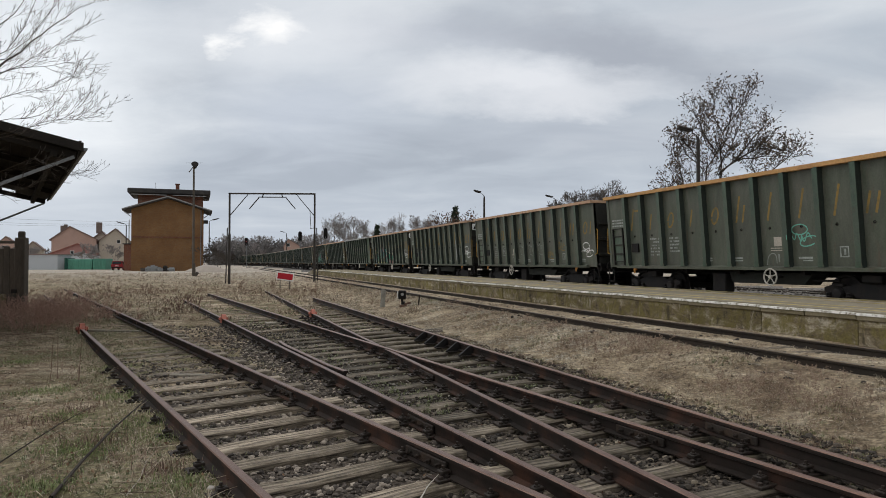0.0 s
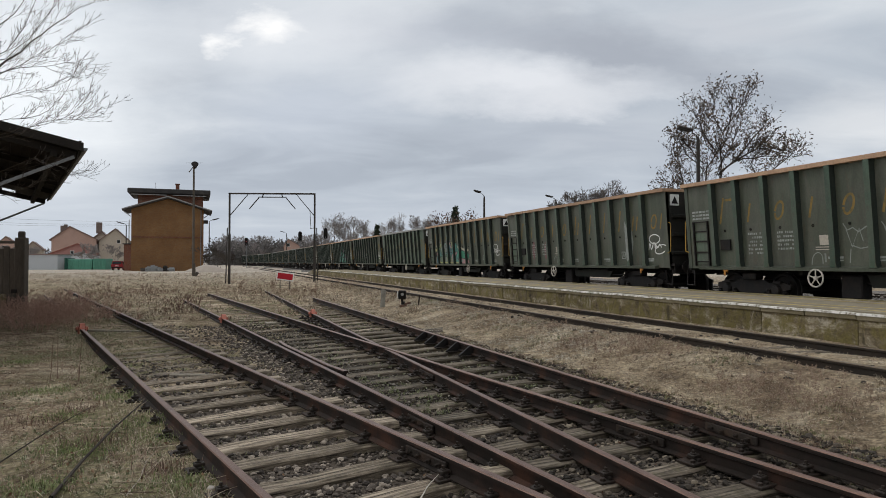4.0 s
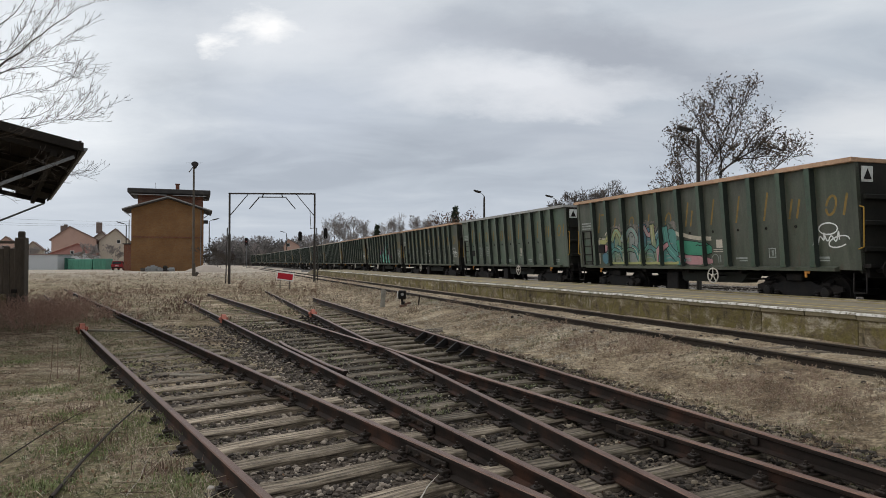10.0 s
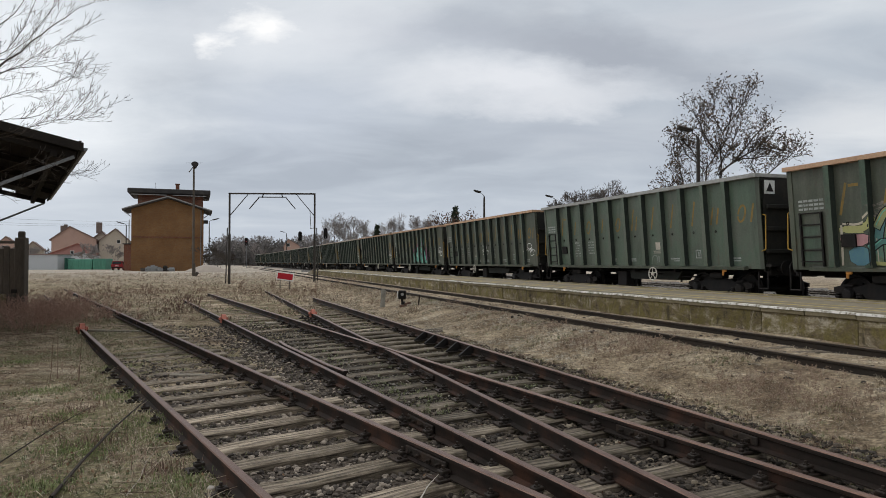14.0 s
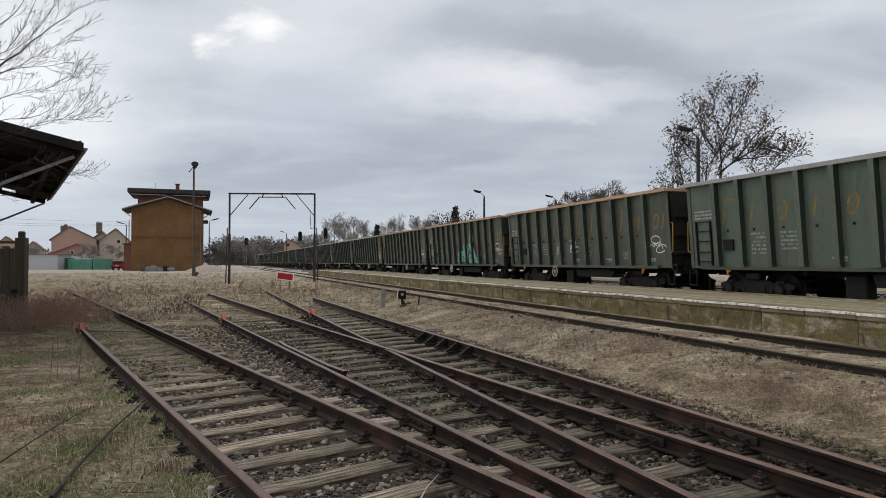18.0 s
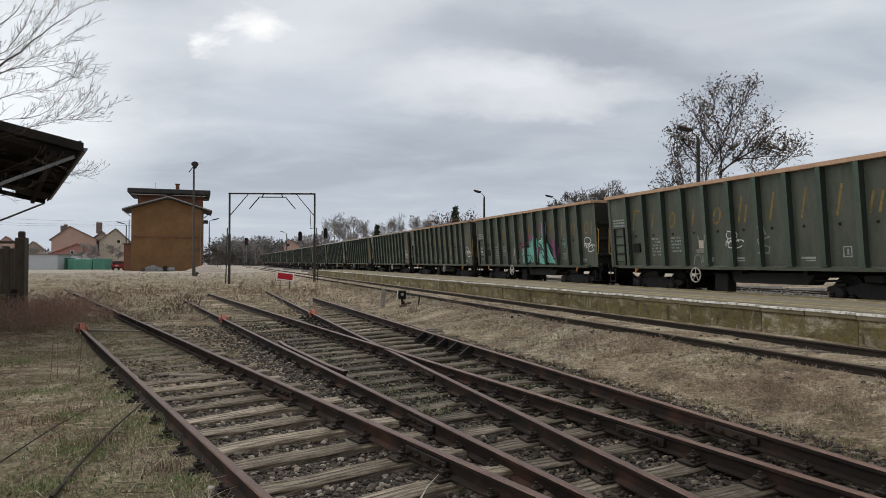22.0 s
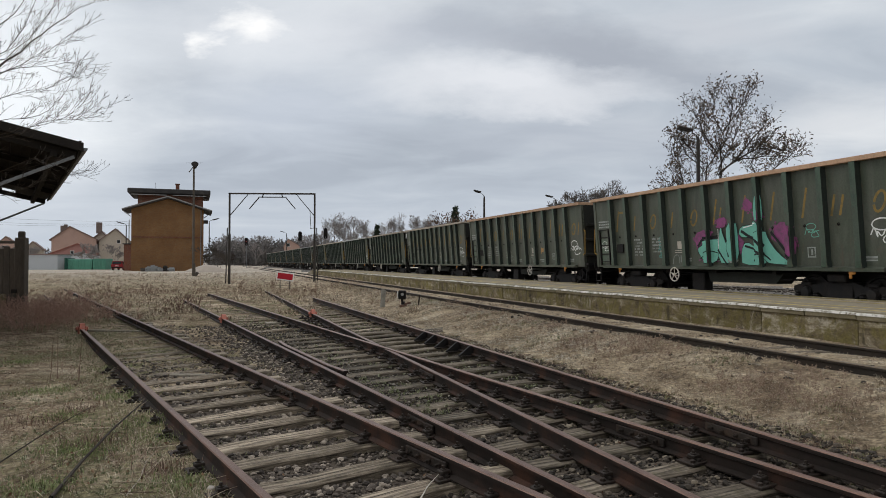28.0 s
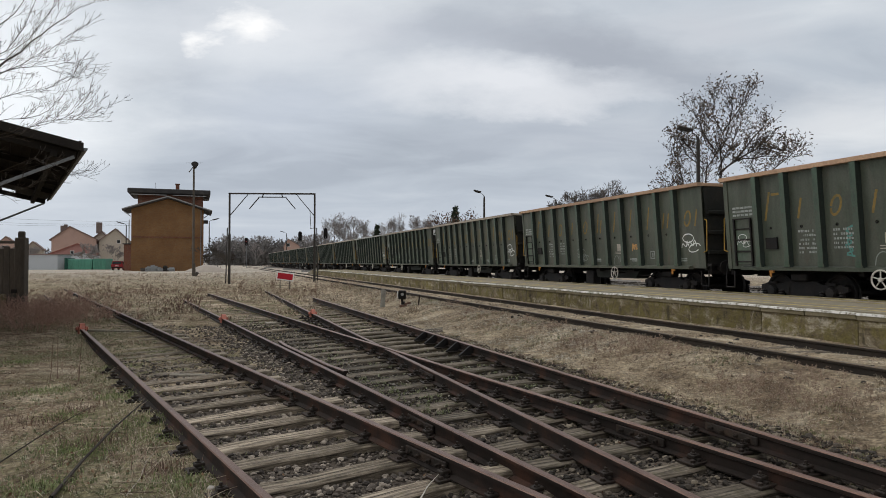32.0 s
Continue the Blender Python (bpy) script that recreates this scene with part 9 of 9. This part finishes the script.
stick("fallen_branch", [lie(95, 880), lie(150, 822, 0.06), lie(205, 775, 0.10), lie(256, 731, 0.12)], 0.016, M_BARK, "dark fallen branch on the grass")
stick("fallen_branch", [lie(0, 822), lie(60, 785, 0.04), lie(110, 755, 0.05), lie(160, 728, 0.05)], 0.008, M_BARK, "thin fallen branch on the grass")
stick("pale_twig", [lie(738, 886, 0.05), lie(757, 862, 0.09), lie(776, 848, 0.12)], 0.008, plain("peeled_twig", (0.5, 0.46, 0.4), 0.8), "pale peeled stick lying on the ballast")
stick("pale_twig", [lie(228, 876), lie(252, 848, 0.03), lie(262, 822, 0.05), lie(275, 805, 0.03)], 0.005, plain("bleached_stalk", (0.42, 0.37, 0.31), 0.8), "bleached bent stalk in the grass")


def pale_stone(u, v, s, label, mat):
    x, y, z = lie(u, v, 0.0)
    bm = bmesh.new()
    bmesh.ops.create_icosphere(bm, subdivisions=2, radius=s)
    r = random.Random(int(u))
    for w in bm.verts:
        w.co *= r.uniform(0.8, 1.15)
        w.co.z *= 0.7
    ob = part("stone", bm, mat)
    ob.matrix_basis = pose(x, y, z + s * 0.35)
    tagged(ob, label, "stone")


M_CHALK = worn("chalky_stone", (0.55, 0.5, 0.46), (0.4, 0.36, 0.32), 0.9, 0, 12, 50, 0.5, 0.4)
pale_stone(376, 862, 0.028, "chalky white stone in the grass", M_CHALK)
pale_stone(1235, 615, 0.07, "pale lump beside the platform track", M_CHALK)
pale_stone(1200, 612, 0.05, "pale lump beside the platform track", M_CHALK)
pale_stone(22, 571, 0.06, "pale stone among weeds", M_CHALK)


# ---------------------------------------------------------------- odd slabs and debris by the rails
def slab(u, v, w, d, turn, label, mat, h=0.06):
    x, y, z = lie(u, v, 0.0)
    bm = bmesh.new()
    box(bm, (0, 0, h / 2), (w, d, h), 0.012)
    r = random.Random(int(u + v))
    for q in bm.verts:
        q.co += Vector((r.uniform(-0.012, 0.012), r.uniform(-0.012, 0.012), r.uniform(-0.006, 0.006)))
    ob = part("slab", bm, mat)
    ob.matrix_basis = pose(x, y, z - 0.01, r.uniform(-2, 2), r.uniform(-2, 2), turn)
    tagged(ob, label, "slab")


M_PLANK_OLD = worn("grey_driftwood_plank", (0.30, 0.27, 0.22), (0.16, 0.14, 0.11), 0.9, 0, 5, 40, 0.6, 0.5)
slab(486, 570, 0.46, 0.34, 20, "pale concrete slab lying beside the rail", M_PLANK_OLD, 0.08)
slab(637, 558, 0.4, 0.3, 25, "pale concrete slab lying beside the rail", M_CHALK, 0.09)
slab(257, 578, 0.36, 0.26, 30, "pale concrete slab lying in the siding", M_CHALK, 0.1)
slab(205, 587, 1.2, 0.12, 6, "grey loose plank lying across the siding", M_PLANK_OLD, 0.06)
slab(340, 662, 0.6, 0.12, 4, "split pale plank beside a sleeper", M_PLANK_OLD, 0.05)
M_DEAD_LEAF = blade_mat("fallen_leaves", [(0, (0.12, 0.06, 0.035)), (0.6, (0.22, 0.13, 0.08)), (1, (0.34, 0.23, 0.15))])
_r = random.Random(5)
_pts = []
for _i in range(900):
    _y = 3.6 + 9 * _r.random() ** 1.5
    _x = px(_r.uniform(-20, 1500), _y)
    if _x * NX + _y * NY < 5.3 and ((_x - LA.p(_y)[0]) < -0.8 or _r.random() < 0.3):
        _pts.append((_x, _y, ground_z(_x, _y) + 0.025))
_v, _f = leaf_cards(_pts, _r, 0.017, 1, 0.01)
tagged(raw("leaf_litter", _v, _f, M_DEAD_LEAF), "scattered brown fallen leaves", "leaves", kind="stuff")


# ---------------------------------------------------------------- gussets against the turnout's rail
def rail_gussets():
    bm = bmesh.new()
    prism(bm, [(0.02, 0.0), (-0.25, 0.0), (-0.25, 0.025), (-0.05, 0.172), (0.02, 0.172)], -0.022, 0.022)
    web = mesh_of("web_plate", bm, M_BLACK)
    bm = bmesh.new()
    box(bm, (-0.11, 0, 0.004), (0.27, 0.13, 0.02), 0.004)
    foot = mesh_of("foot_plate", bm, M_IRON)
    for y in (11.55, 12.12, 12.69, 13.27, 13.85):
        x, y2, z = LC.p(y, GAUGE - 0.03)
        g = thing("rail_brace", pose(x, y2, z - 0.172, 0, 0, LC.turn + 5), "dark triangular steel brace against the rail", "rail brace", "braces of the turnout")
        share("web_plate", web, g, pose(0, 0, 0))
        share("foot_plate", foot, g, pose(0, 0, 0))


rail_gussets()


def loose_stalks(name, count, pick, length, material, label, seed):
    """Bleached stalks lying every which way."""
    r = random.Random(seed)
    nr = np.random.RandomState(seed)
    segs = []
    for i in range(count):
        p = pick(nr)
        if p is None:
            continue
        a, ln = r.uniform(0, 6.28), r.uniform(*length)
        q = Vector(p) + Vector((0, 0, 0.012))
        d = Vector((math.cos(a), math.sin(a), r.uniform(0.0, 0.25))) * ln
        m = q + d * 0.5 + Vector((r.uniform(-0.04, 0.04), r.uniform(-0.04, 0.04), r.uniform(0.0, 0.03)))
        rad = r.uniform(0.0014, 0.0032)
        segs += [(q, m, rad, rad * 0.9), (m, q + d, rad * 0.9, rad * 0.6)]
    v, f = tubes(segs, 3)
    return tagged(raw(name, v, f, material), label, "stalks", kind="stuff")


loose_stalks("dead_stalks_left", 900, left_spot, (0.12, 0.5), M_STRAW, "bleached dead stalks lying on the grass", 31)
loose_stalks("brown_stalks_left", 700, left_spot, (0.12, 0.6), M_BROWN_LITTER, "brown dead stalks lying on the grass", 32)
loose_stalks("dead_stalks_right", 600, right_spot, (0.08, 0.3), M_STRAW, "bleached dead stalks between the tracks", 33)


motions()
